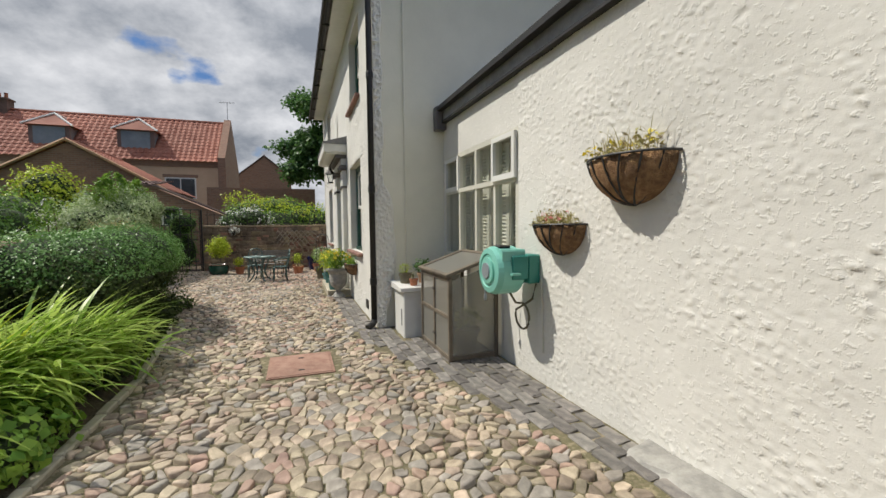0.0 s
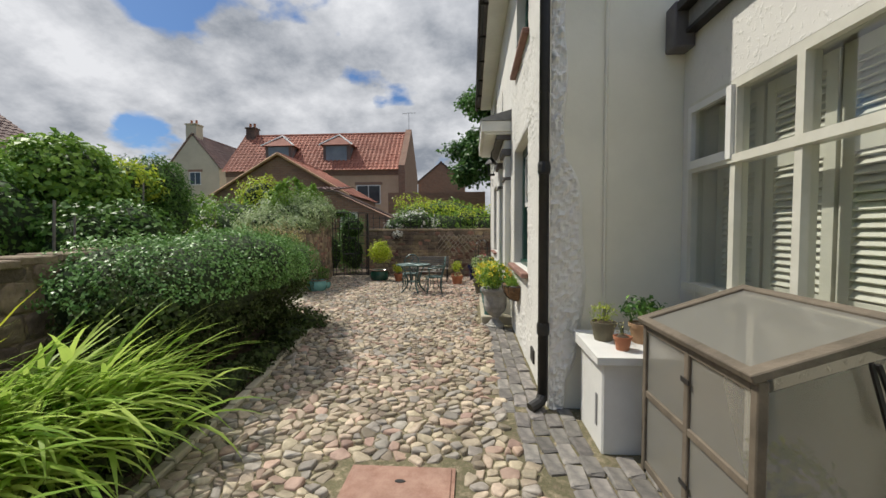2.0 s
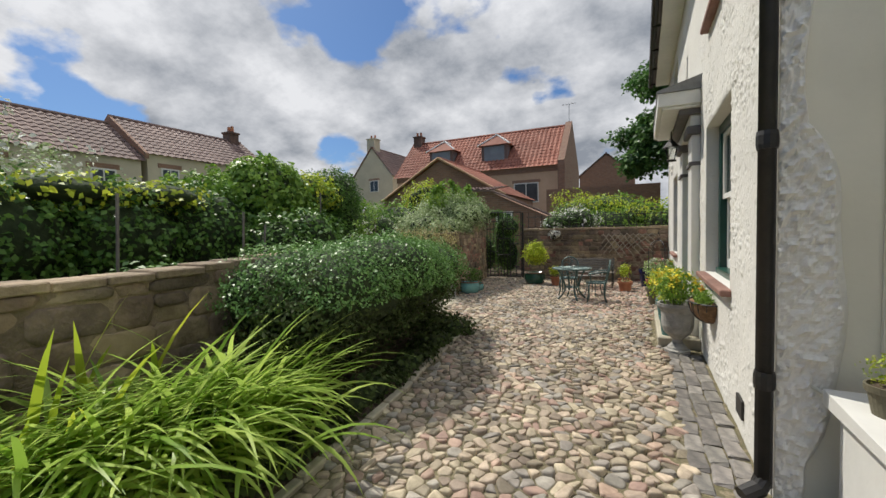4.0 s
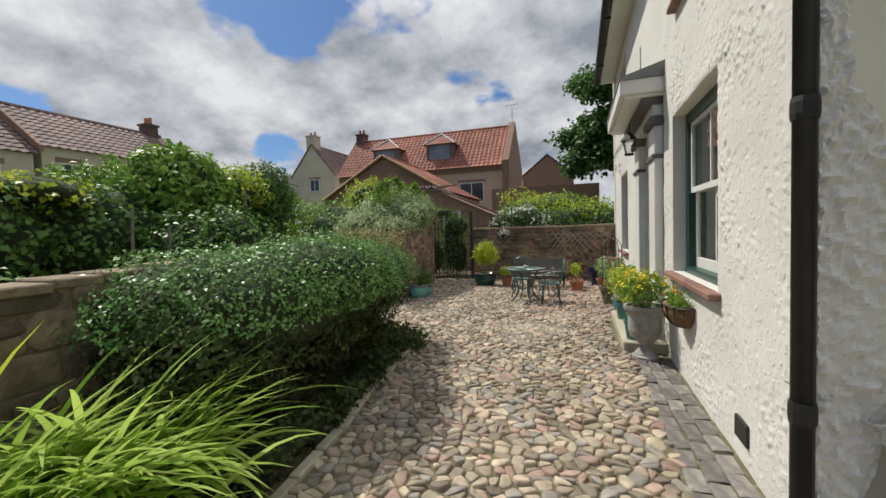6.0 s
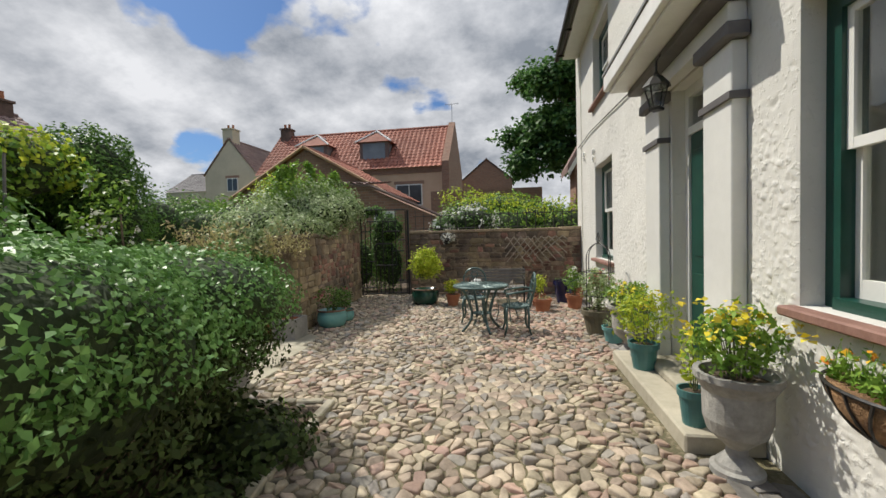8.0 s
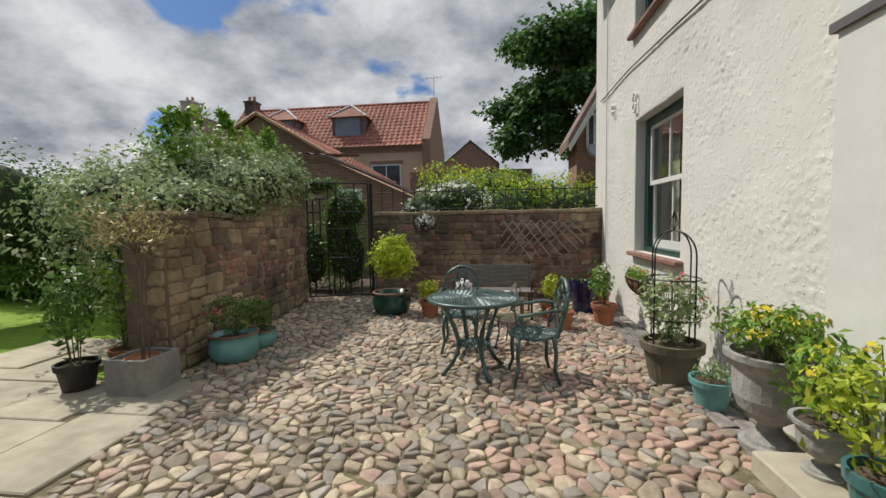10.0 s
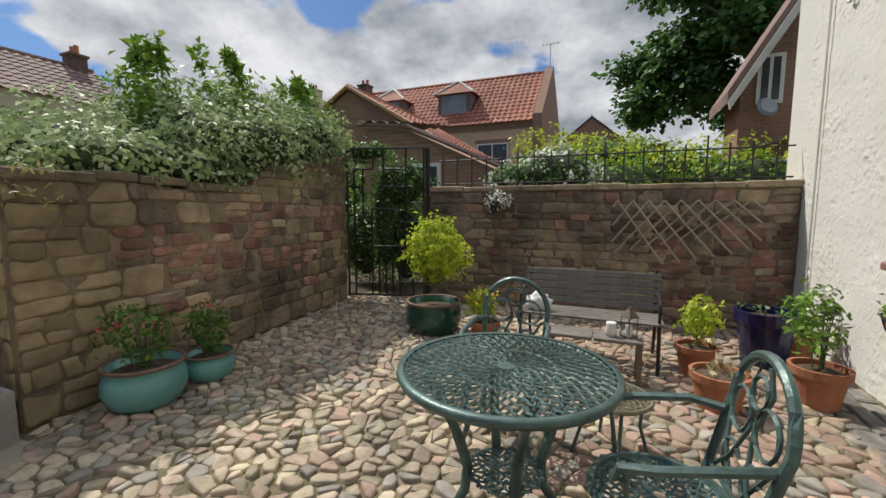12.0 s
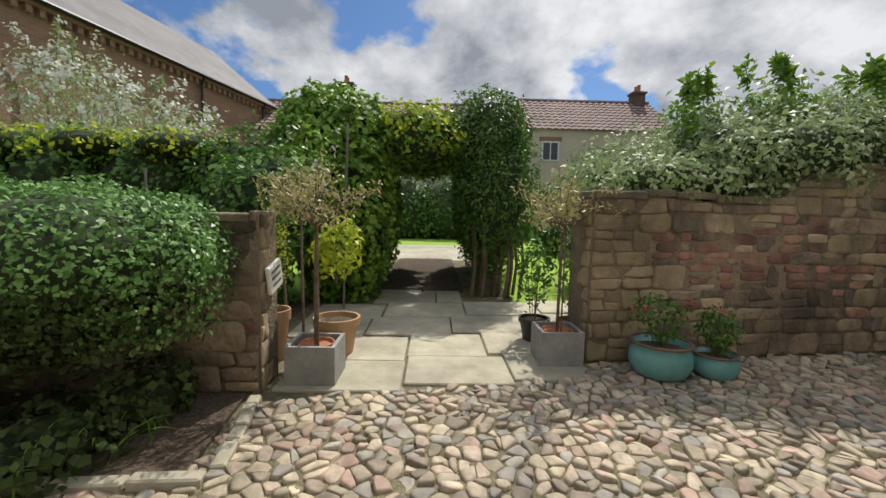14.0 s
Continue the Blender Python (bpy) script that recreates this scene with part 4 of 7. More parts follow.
lamp = thing("wall_lantern", (0.65, 8.24, 2.20), "small black-framed glass lantern hanging under the door hood", "lantern")
bm = bmesh.new()
tube(bm, [(.06, 0, .295), (.03, 0, .26), (0, 0, .22), (0, 0, .12)], .008, 6)
finish("bracket", bm, M_BLACK, lamp)
bm = bmesh.new()
for i in range(4):
    a = math.pi / 4 + i * math.pi / 2
    tube(bm, [(.045 * math.cos(a), .045 * math.sin(a), -.12), (.085 * math.cos(a), .085 * math.sin(a), .03)], .006, 4)
lathe(bm, [(.05, -.14), (.055, -.12), (.045, -.115)], 4)
finish("cage", bm, M_BLACK, lamp)
bm = bmesh.new()
lathe(bm, [(.10, .03), (.09, .045), (.045, .10), (.02, .12), (.012, .14)], 8)
finish("lantern_roof", bm, M_BLACK, lamp)
bm = bmesh.new()
lathe(bm, [(.04, -.115), (.078, .028)], 4)
finish("glass", bm, M_GLASS, lamp, "clear lantern glass")

steps = thing("door_step", (0, 0, 0), "long low grey stone step before the front door", "step", kind="structure")
block("lower_slab", .48, .874, 7.32, 8.92, -.01, .10, M_FLAG, steps, bevel=.01)
block("upper_slab", .66, 1.25, 7.86, 8.59, .101, .16, M_FLAG, steps, bevel=.01)
v = thing("air_vent", (X, 5.35, .12), "small black cast-iron air vent low in the white house wall", "vent")
block("plate", -.024, -.001, 0, .16, 0, .11, M_BLACK, v)

# low white pier
pier = thing("low_pier", (0, 0, 0), "low white-painted wall pier with a sloping cap beside the house corner", "pier", kind="structure")
block("body", 1.06, 1.40, 4.22, 4.66, -.01, .50, M_WHITE, pier, bevel=.01)
bm = bmesh.new()
prism(bm, [(4.18, .505), (4.70, .505), (4.70, .57), (4.18, .545)], "x", 1.02, 1.44)
finish("cap", bm, M_WHITE, pier)
block("slot", 1.055, 1.059, 4.30, 4.33, .12, .30, M_LEADG, pier)


# ---- rubble and brick walls ----
def stone_wall(name, p, q, h0, h1, thick, seed, label_mat, sx=.20, sy=.115, ends=True, brick_from=None, ochre=.12, cap=True, lift=.02, bricks_in=0.0):
    """A wall from p to q (its visible face), with stones as parts over a mortar core. h0, h1: heights at the ends."""
    rng = np.random.RandomState(seed)
    p, q = Vector((*p, 0)), Vector((*q, 0))
    L = (q - p).length
    u = (q - p) / L
    nrm = Vector((u.y, -u.x, 0))
    root = thing(name, p, "", "", kind="structure")
    hh = h1 if callable(h1) else (lambda s: h0 + (h1 - h0) * s / L)
    bm = bmesh.new()
    n = 24
    pr = []
    for i in range(n + 1):
        s = L * i / n
        pr.append([u * s + nrm * a + Vector((0, 0, b)) for a, b in ((.001, -.02), (.001, hh(s)), (-thick, hh(s)), (-thick, -.02))])
    rr = [[bm.verts.new(v) for v in r] for r in pr]
    for a, b in zip(rr, rr[1:]):
        for k in range(4):
            bm.faces.new((a[k], a[(k + 1) % 4], b[(k + 1) % 4], b[k]))
    bm.faces.new(rr[0])
    bm.faces.new(list(reversed(rr[-1])))
    bmesh.ops.recalc_face_normals(bm, faces=bm.faces)
    finish("core", bm, M_MORT, root)
    STONES.append((root, L, u, nrm, hh, rng, sx, sy, brick_from, ochre, thick, ends, lift, bricks_in))
    if cap:
        bm = bmesh.new()
        s = 0
        while s < L - .01:
            w = min(rng.uniform(.22, .42), L - s)
            a = u * (s + .004) + Vector((0, 0, hh(s) - .002))
            m = Matrix((( u.x, nrm.x, 0, a.x), (u.y, nrm.y, 0, a.y), (0, 0, 1, a.z), (0, 0, 0, 1)))
            add_box(bm, 0, w - .006, -thick - .02, rng.uniform(.015, .035), 0, .045 + rng.uniform(0, .015), m, .008)
            s += w
        finish("coping", bm, M_RUBBLE, root, "weathered flat stone coping")
    return root


STONES = []
wl_h = lambda s: 1.02 + .03 * math.sin(s * 1.7)
stone_wall("garden_wall_south", (-2.38, 0.6), (-2.50, 7.60), 1.05, wl_h, .28, 4, M_RUBBLE, .27, .15, ochre=.14)
stone_wall("garden_wall_south_end", (-2.50, 7.605), (-2.78, 7.57), 1.05, 1.05, .05, 14, M_RUBBLE, .15, .13, cap=False, ochre=.8)
wr_h = lambda s: 1.19 + .02 * math.sin(s * 4) if s < 1.5 else min(1.22 + (s - 1.5) * .75, 1.42 + (s - 1.75) * .16)
stone_wall("garden_wall_north", (-3.05, 9.71), (-3.41, 12.70), 1.19, wr_h, .32, 6, M_RUBBLE, .185, .125, ochre=.28, bricks_in=.50)
stone_wall("garden_wall_north_end", (-3.37, 9.71), (-3.055, 9.705), 1.19, 1.19, .05, 16, M_RUBBLE, .17, .16, cap=False, ochre=.8)
stone_wall("yard_wall", (-2.47, 13.02), (.876, 13.08), 1.24, 1.24, .30, 8, M_RUBBLE, .17, .095, brick_from=2.3, bricks_in=.0)


# ---- railings, gate, trellis ----
def bar(bm, a, b, r=.008, seg=5):
    tube(bm, [a, b], r, seg)


rail = thing("wall_railing", (0, 0, 0), "rusty black iron railing with upright bars on the yard wall", "railing")
p, q = Vector((-2.42, 13.14, 1.28)), Vector((.84, 13.20, 1.28))
for z in (.05, .31):
    bm = bmesh.new()
    bar(bm, p + Vector((0, 0, z)), q + Vector((0, 0, z)), .008)
    finish("rail", bm, M_BLACK, rail)
for i in range(19):
    a = p.lerp(q, (i + .3) / 19)
    bm = bmesh.new()
    bar(bm, a, a + Vector((0, 0, .36 + (.07 if i % 5 == 0 else 0))), .008)
    finish("bar", bm, M_BLACK, rail)

gate = thing("iron_gate", (-3.40, 12.71, 0), "black iron gate with geometric bars in the yard wall", "gate")
gx, gyv = Vector((-2.50 + 3.40, 13.0 - 12.71, 0)), Vector((0, 0, 1))
GL = gx.length
gx.normalize()


def gp(s, z):
    return gx * s + Vector((0, 0, z))


bm = bmesh.new()
for a, b in (((.02, .03), (.02, 1.73)), ((GL - .04, .03), (GL - .04, 1.73)), ((.02, 1.73), (GL - .04, 1.73)), ((.02, .05), (GL - .04, .05))):
    bar(bm, gp(*a), gp(*b), .013, 6)
finish("gate_frame", bm, M_BLACK, gate)
for a, b in (((.10, .05), (.10, 1.73)), ((.10, 1.50), (.32, 1.50)), ((.32, 1.50), (.32, 1.73)), ((.02, 1.30), (.20, 1.30)), ((.20, .95), (.20, 1.50)), ((.02, .98), (.10, .98)), ((.10, .70), (.30, .70)), ((.30, .05), (.30, 1.05)), ((.20, .40), (.20, .70)), ((.02, .45), (.20, .45)), ((.02, .18), (.30, .18)), ((.38, .05), (.38, .62)), ((.46, .05), (.46, .62)), ((.54, .05), (.54, .62)), ((.30, .62), (.70, .62)), ((.62, .05), (.62, 1.10)), ((.30, 1.05), (.62, 1.05)), ((.44, .62), (.44, 1.05)), ((.44, 1.30), (.78, 1.30)), ((.44, 1.05), (.44, 1.73)), ((.70, .62), (.70, 1.73)), ((.62, .90), (.86, .90)), ((.70, .30), (.86, .30)), ((.78, .05), (.78, .62)), ((.56, 1.30), (.56, 1.50)), ((.44, 1.50), (.70, 1.50)), ((.74, 1.12), (.88, 1.12))):
    bm = bmesh.new()
    bar(bm, gp(*a), gp(*b), .011, 4)
    finish("bar", bm, M_BLACK, gate)
bm = bmesh.new()
bar(bm, gp(-.03, 1.08), gp(.06, 1.08), .012)
finish("latch", bm, M_BLACK, gate)
post = thing("gate_post", (-2.495, 12.995, 0), "dark iron gate post at the wall's end", "post")
block("post", -.02, .02, -.02, .02, 0, 1.72, M_BLACK, post)

tr = thing("trellis", (0, 0, 0), "expanding grey willow trellis fixed to the brick wall", "trellis")
for k in range(9):
    for s in (1, -1):
        x0 = -.52 + k * .13
        bm = bmesh.new()
        dx = .40 * s
        za, zb = 1.13, .55 + .03 * k
        y = 13.0 + (x0 + 2.5) * .018
        xa, xb = x0, x0 + dx
        if xb < -.56:
            zb = za - (za - zb) * (xa + .56) / (xa - xb)
            xb = -.56
        if xb > .60:
            zb = za - (za - zb) * (.60 - xa) / (xb - xa)
            xb = .60
        tube(bm, [(xa, y - .05 - .010 * s, za), (xb, y - .05 - .010 * s, zb)], .009, 5)
        finish("lath", bm, M_LATH, tr)

hp = thing("hanging_plant", (-1.70, 12.99, 1.13), "small white-leaved plant in a dark wall pot on the yard wall", "potted plant")
rng = np.random.RandomState(5)
P, D = shell([(0, 0, 0, .12, .09, .10), (.08, 0, .02, .09, .07, .07)], 260, rng, zmin=-1)
quads("foliage", leaf_quads(P, D, .045, .5, rng), L_WHITE, hp)
bm = bmesh.new()
lathe(bm, [(.04, -.12), (.08, -.03), (.085, 0)], 12)
finish("wall_pot", bm, M_BLACK, hp)


# ---- beside the annex ----
cf = thing("cold_frame", (0, 0, 0), "weathered brown wooden cold frame with dusty clear panels by the wall", "cold frame")
cx0, cx1, cy0, cy1 = 1.22, 1.70, 3.27, 4.10
hz0, hz1 = .76, .92
for a in ((cx0, cx0 + .035, cy0, cy0 + .035, 0, hz0), (cx0, cx0 + .035, cy1 - .035, cy1, 0, hz0), (cx1 - .035, cx1, cy0, cy0 + .035, 0, hz1 - .02), (cx1 - .035, cx1, cy1 - .035, cy1, 0, hz1 - .02), (cx0, cx0 + .03, (cy0 + cy1) / 2 - .018, (cy0 + cy1) / 2 + .018, .03, hz0 - .03)):
    block("post", *a, M_WOOD, cf, bevel=.004)
for a in ((cx0 + .002, cx0 + .028, cy0 + .035, cy1 - .035, hz0 - .045, hz0 - .002), (cx0 + .002, cx0 + .028, cy0 + .035, cy1 - .035, .02, .06), (cx0 + .002, cx0 + .028, cy0 + .035, cy1 - .035, .385, .42), (cx0 + .035, cx1 - .035, cy0 + .002, cy0 + .03, .02, .06), (cx0 + .035, cx1 - .035, cy1 - .03, cy1 - .002, .02, .06), (cx0 + .035, cx1 - .035, cy1 - .03, cy1 - .002, .70, .75)):
    block("rail", *a, M_WOOD, cf, bevel=.004)
sl = math.degrees(math.atan2(hz1 - hz0, cx1 - cx0))
for a, b in ((cy0, cy0 + .04), (cy1 - .04, cy1)):
    block("lid_rail", -.02, .52, a - .01, b + .01, 0, .03, M_WOOD, cf, bevel=.004).matrix_basis = pose(cx0, 0, hz0, 0, -sl, 0)
for a, b in ((-.02, .02), (.48, .52)):
    block("lid_rail", a, b, cy0 + .03, cy1 - .03, .001, .029, M_WOOD, cf, bevel=.004).matrix_basis = pose(cx0, 0, hz0, 0, -sl, 0)
block("lid_panel", .02, .48, cy0 + .03, cy1 - .03, .012, .018, M_POLY, cf, "dusty translucent lid panel").matrix_basis = pose(cx0, 0, hz0, 0, -sl, 0)
ym = (cy0 + cy1) / 2
for a in ((cy0 + .035, ym - .018, .06, .385), (ym + .018, cy1 - .035, .06, .385), (cy0 + .035, ym - .018, .42, hz0 - .045), (ym + .018, cy1 - .035, .42, hz0 - .045)):
    block("side_panel", cx0 + .012, cx0 + .016, *a, M_POLY, cf, "dusty clear front panel")
bm = bmesh.new()
prism(bm, [(cx0 + .035, .06), (cx1 - .035, .06), (cx1 - .035, hz1 - .06), (cx0 + .035, hz0 - .04)], "y", cy0 + .012, cy0 + .016)
finish("end_panel", bm, M_POLY, cf, "dusty clear end panel")
bm = bmesh.new()
prism(bm, [(cx0 + .035, .06), (cx1 - .035, .06), (cx1 - .035, hz1 - .06), (cx0 + .035, hz0 - .04)], "y", cy1 - .016, cy1 - .012)
finish("end_panel", bm, M_POLY, cf, "dusty clear end panel")
bm = bmesh.new()
tube(bm, [(cx0 + .30, cy0 - .02, hz0 + .07), (cx0 + .36, cy0 - .02, .62)], .008, 5)
tube(bm, [(cx0 + .31, cy0 - .03, hz0 + .07), (cx0 + .40, cy0 - .03, .60)], .008, 5)
finish("lid_stay", bm, M_BLACK, cf, "black metal lid stay")
for z in (.60, .17):
    block("hinge", cx0 - .006, cx0 - .001, ym - .03, ym + .03, z, z + .02, M_BLACK, cf)
ps = pot("plant_pot", 1.5, 3.55, 0.01, .13, .22, M_OLIVEP, "dark pot of green seedlings inside the cold frame")
potted(ps, .13, .2, .42, 260, .05, L_YEL, seed=9)

rl = thing("hose_reel", (1.47, 2.80, .86), "mint-green wall-mounted hose reel with a grey bracket", "hose reel")
T = Matrix.Rotation(radians(-90), 4, "Y")
for nm, prof, m in (("drum", [(.10, -.13), (.165, -.125), (.185, -.10), (.185, .06), (.175, .085)], M_REEL), ("face", [(.175, .085), (.168, .10), (.13, .108), (.125, .10), (.10, .10), (.098, .115), (.06, .12)], M_REEL), ("hub", [(.062, .12), (.058, .128), (.02, .13)], M_GREY)):
    bm = bmesh.new()
    lathe(bm, prof, 32)
    bmesh.ops.transform(bm, matrix=T, verts=bm.verts)
    finish(nm, bm, m, rl, {"hub": "grey plastic hub disc"}.get(nm, ""), smooth=False)
bm = bmesh.new()
prism(bm, [(-.06, .17), (.16, .165), (.17, .15), (.17, .08), (-.02, .10)], "x", -.07, .12)
bmesh.ops.transform(bm, matrix=Matrix.Scale(-1, 4, (0, 1, 0)), verts=bm.verts)
bmesh.ops.reverse_faces(bm, faces=bm.faces)
finish("top_housing", bm, M_REEL, rl)
block("carry_handle", -.05, .05, -.08, .02, .172, .192, M_BLACK, rl, "black carrying handle", bevel=.008)
block("side_arm", .0, .14, -.19, -.17, -.06, .12, M_REELD, rl, "dark green side arm", bevel=.01)
block("wall_bracket", .16, .268, -.15, .0, -.10, .12, M_REELD, rl, "dark green wall bracket", bevel=.01)
block("guide_peg", -.02, .05, -.23, -.19, -.02, -.005, M_REEL, rl)
bm = bmesh.new()
pts = [(.05, -.05, -.16), (.12, -.03, -.26)] + [tuple(v) for v in arc((.16, -.06, -.36), (0, 1, 0), (0, 0, 1), .10, 1.2, 6.6, 18)] + [(.2, -.14, -.22), (.22, -.16, -.1)]
tube(bm, pts, .009, 7)
finish("hose", bm, M_OLIVEP, rl, "looped grey-green garden hose", smooth=True)
bm = bmesh.new()
tube(bm, [(.25, -.19, -.08), (.255, -.2, -.5), (.25, -.21, -.62)], .006, 5)
finish("lead_hose", bm, M_CREAM, rl)
bm = bmesh.new()
tube(bm, [(.02, .25, -.02), (0, .28, -.14), (0, .26, -.24)], .006, 5)
lathe(bm, [(.012, -.28), (.016, -.25), (.012, -.23)], 8, (0, .26))
finish("hose_end", bm, M_GREY, rl)


def wall_basket(name, y, z, w, h, deep, xw, label, plants, seed):
    """A half-round wall basket of iron straps with a coir liner."""
    root = thing(name, (xw - .012, y, z), label, "wall basket")
    n, m = 20, 8
    V, F = [], []
    for j in range(m + 1):
        t = j / m * math.pi / 2
        for i in range(n + 1):
            a = math.pi * i / n
            k = math.cos(t) * .96 + .02
            V.append((-deep * math.sin(a) * k * (1 + .03 * math.sin(i * 2.3 + j)), w / 2 * math.cos(a) * k, -h * math.sin(t) * (1 + .02 * math.sin(i * 1.3))))
    F = [(j * (n + 1) + i, j * (n + 1) + i + 1, (j + 1) * (n + 1) + i + 1, (j + 1) * (n + 1) + i) for j in range(m) for i in range(n)]
    F.append(tuple(reversed(range(n + 1))))
    mesh_of("liner", V, F, M_COIR, root)
    bm = bmesh.new()
    tube(bm, [(-deep * math.sin(math.pi * i / 16) * 1.03, w / 2 * math.cos(math.pi * i / 16) * 1.03, .004) for i in range(17)], .007, 5)
    tube(bm, [(0, w / 2 * 1.03, .004), (0, -w / 2 * 1.03, .004)], .006, 5)
    finish("rim", bm, M_BLACK, root)
    for i in range(1, 8):
        a = math.pi * i / 8
        bm = bmesh.new()
        tube(bm, [(-deep * math.sin(a) * math.cos(t) * 1.03, w / 2 * math.cos(a) * math.cos(t) * 1.03 + .03 * math.sin(t * 2) * (1 if i > 4 else -1), -h * math.sin(t) * 1.03) for t in [k / 6 * math.pi / 2 for k in range(7)]], .0055, 4)
        finish("strap", bm, M_BLACK, root)
    rng = np.random.RandomState(seed)
    cnt, top, mat, fl = plants
    P = np.stack([-deep * rng.uniform(.15, .75, cnt), rng.uniform(-.42, .42, cnt) * w, np.abs(rng.normal(0, top * .4, cnt))], 1)
    quads("foliage", leaf_quads(P, rng.normal(0, 1, P.shape) + [0, 0, 1], .035, .4, rng), mat, root)
    b = np.stack([-deep * rng.uniform(.2, .6, 60), rng.uniform(-.4, .4, 60) * w, np.zeros(60)], 1)
    strap("foliage", b, top * 1.3, .005, mat, (0, 0), rng, root, 4, 1, .4)
    if fl:
        C = np.stack([-deep * rng.uniform(.2, .8, fl[1]), rng.uniform(-.4, .4, fl[1]) * w, rng.uniform(.3, 1, fl[1]) * top], 1)
        C = np.repeat(C, 6, 0) + rng.normal(0, fl[2] * .3, (fl[1] * 6, 3))
        quads("blossom", leaf_quads(C, np.tile([-.5, 0, 1.0], (len(C), 1)), fl[2], .8, rng), fl[0], root, '', 'stuff')
    return root


wall_basket("wall_basket", 1.73, 1.55, .54, .24, .22, AX, "large half-round coir-lined wall basket with sparse lavender and yellow flowers", (260, .14, L_OLIVE, (L_YPET, 9, .03)), 3)
wall_basket("wall_basket", 2.36, 1.20, .48, .20, .18, AX, "smaller half-round coir-lined wall basket with dry pink heather", (330, .10, L_OLIVE, (L_PINK, 12, .015)), 4)
wall_basket("wall_basket", 6.58, .62, .50, .18, .17, X, "coir-lined trough basket of orange marigolds below a red window sill", (420, .12, L_MID, (L_ORAN, 4, .028)), 5)
wall_basket("wall_basket", 11.38, .52, .54, .17, .16, X, "coir-lined trough basket of orange marigolds below a red window sill", (420, .12, L_MID, (L_ORAN, 4, .028)), 6)

p = pot("plant_pot", 1.15, 4.50, .552, .075, .12, M_OLIVEP, "small grey-green pot of feathery thyme on the white pier")
potted(p, .08, .11, .24, 420, .016, L_YEL, seed=2)
p = pot("plant_pot", 1.20, 4.32, .548, .05, .08, M_TERRA, "small terracotta pot with a dry seedling on the white pier")
potted(p, .05, .08, .16, 40, .02, L_OLIVE, seed=3)
p = pot("plant_pot", 1.36, 4.46, .552, .075, .12, M_TERRL, "pale clay pot with a dark succulent on the white pier")
potted(p, .10, .12, .26, 260, .04, L_DARK, seed=4)

mh = thing("manhole_cover", (-.265, 3.44, 0), "rust-red metal manhole cover set in the cobbles", "manhole cover", kind="structure")
block("frame", 0, .535, 0, .585, -.02, .006, M_RUST, mh)
block("lid", .018, .517, .018, .567, .0, .012, M_RUST, mh, bevel=.003)
for y in (.12, .45):
    bm = bmesh.new()
    lathe(bm, [(.028, .011), (.024, .015)], 14, (.27, y))
    bmesh.ops.scale(bm, vec=(1.0, .5, 1), space=Matrix.Translation((-.27, -y, 0)), verts=bm.verts)
    finish("key_slot", bm, M_BLACK, mh)

# ---- pots along the house ----
u = pot("garden_urn", .65, 7.16, 0, .185, .50, M_URN, "weathered cast-stone urn planted with yellow flowers by the door step", "urn")
potted(u, .21, .48, .80, 1000, .045, L_MID, (L_YPET, 42, .035), 12, 3)
u = pot("garden_urn", .68, 9.12, 0, .20, .48, M_URN, "weathered cast-stone urn planted with orange and yellow daisies", "urn")
potted(u, .19, .46, .68, 900, .04, L_MID, (L_YPET, 24, .032), 12, 4)
p = pot("plant_pot", .58, 7.46, .10, .085, .20, M_TEALP, "blue-green glazed pot with a yellow-leaved seedling on the step")
potted(p, .10, .2, .55, 160, .05, L_YEL, seed=6)
p = pot("plant_pot", .60, 8.42, .10, .115, .21, M_TEALP, "blue-green glazed pot of tall yellow-green flowers on the step")
potted(p, .20, .2, .62, 900, .04, L_YEL, (L_YPET, 14, .03), seed=7)
p = pot("plant_pot", .66, 8.76, .10, .12, .22, M_URN, "pale stone pot with leafy bedding on the step", "urn")
potted(p, .17, .2, .52, 600, .045, L_MID, seed=8)
p = pot("plant_pot", .64, 9.58, 0, .12, .17, M_TEAL, "turquoise glazed pot with low dry herbs")
potted(p, .10, .16, .26, 200, .03, L_SILV, seed=9)
ob = pot("plant_pot", .57, 9.97, 0, .20, .28, M_OLIVEP, "weathered olive-brown pot of sweet peas with a wire obelisk")
potted(ob, .20, .26, .72, 900, .05, L_SILV, (L_PINK, 5, .04), 14, 10)
bm = bmesh.new()
for s in (0, 1):
    c, d = (math.cos(s * math.pi / 2 + .5), math.sin(s * math.pi / 2 + .5))
    pts = [(c * .17, d * .17, .2), (c * .17, d * .17, .88)] + [tuple(v) for v in arc((0, 0, .88), (c, d, 0), (0, 0, 1), .17, 0, math.pi, 12)] + [(-c * .17, -d * .17, .2)]
    tube(bm, pts, .006, 5)
for z in (.45, .72):
    tube(bm, [tuple(v) for v in arc((0, 0, z), (1, 0, 0), (0, 1, 0), .17, 0, 2 * math.pi, 20)], .005, 4)
for i in range(4):
    a = i * math.pi / 2
    tube(bm, [(0, 0, 1.05), (.025 * math.cos(a), .025 * math.sin(a), 1.10), (0, 0, 1.18)], .004, 4)
finish("wire_obelisk", bm, M_BLACK, ob, "dark wire plant support with a spiral finial")
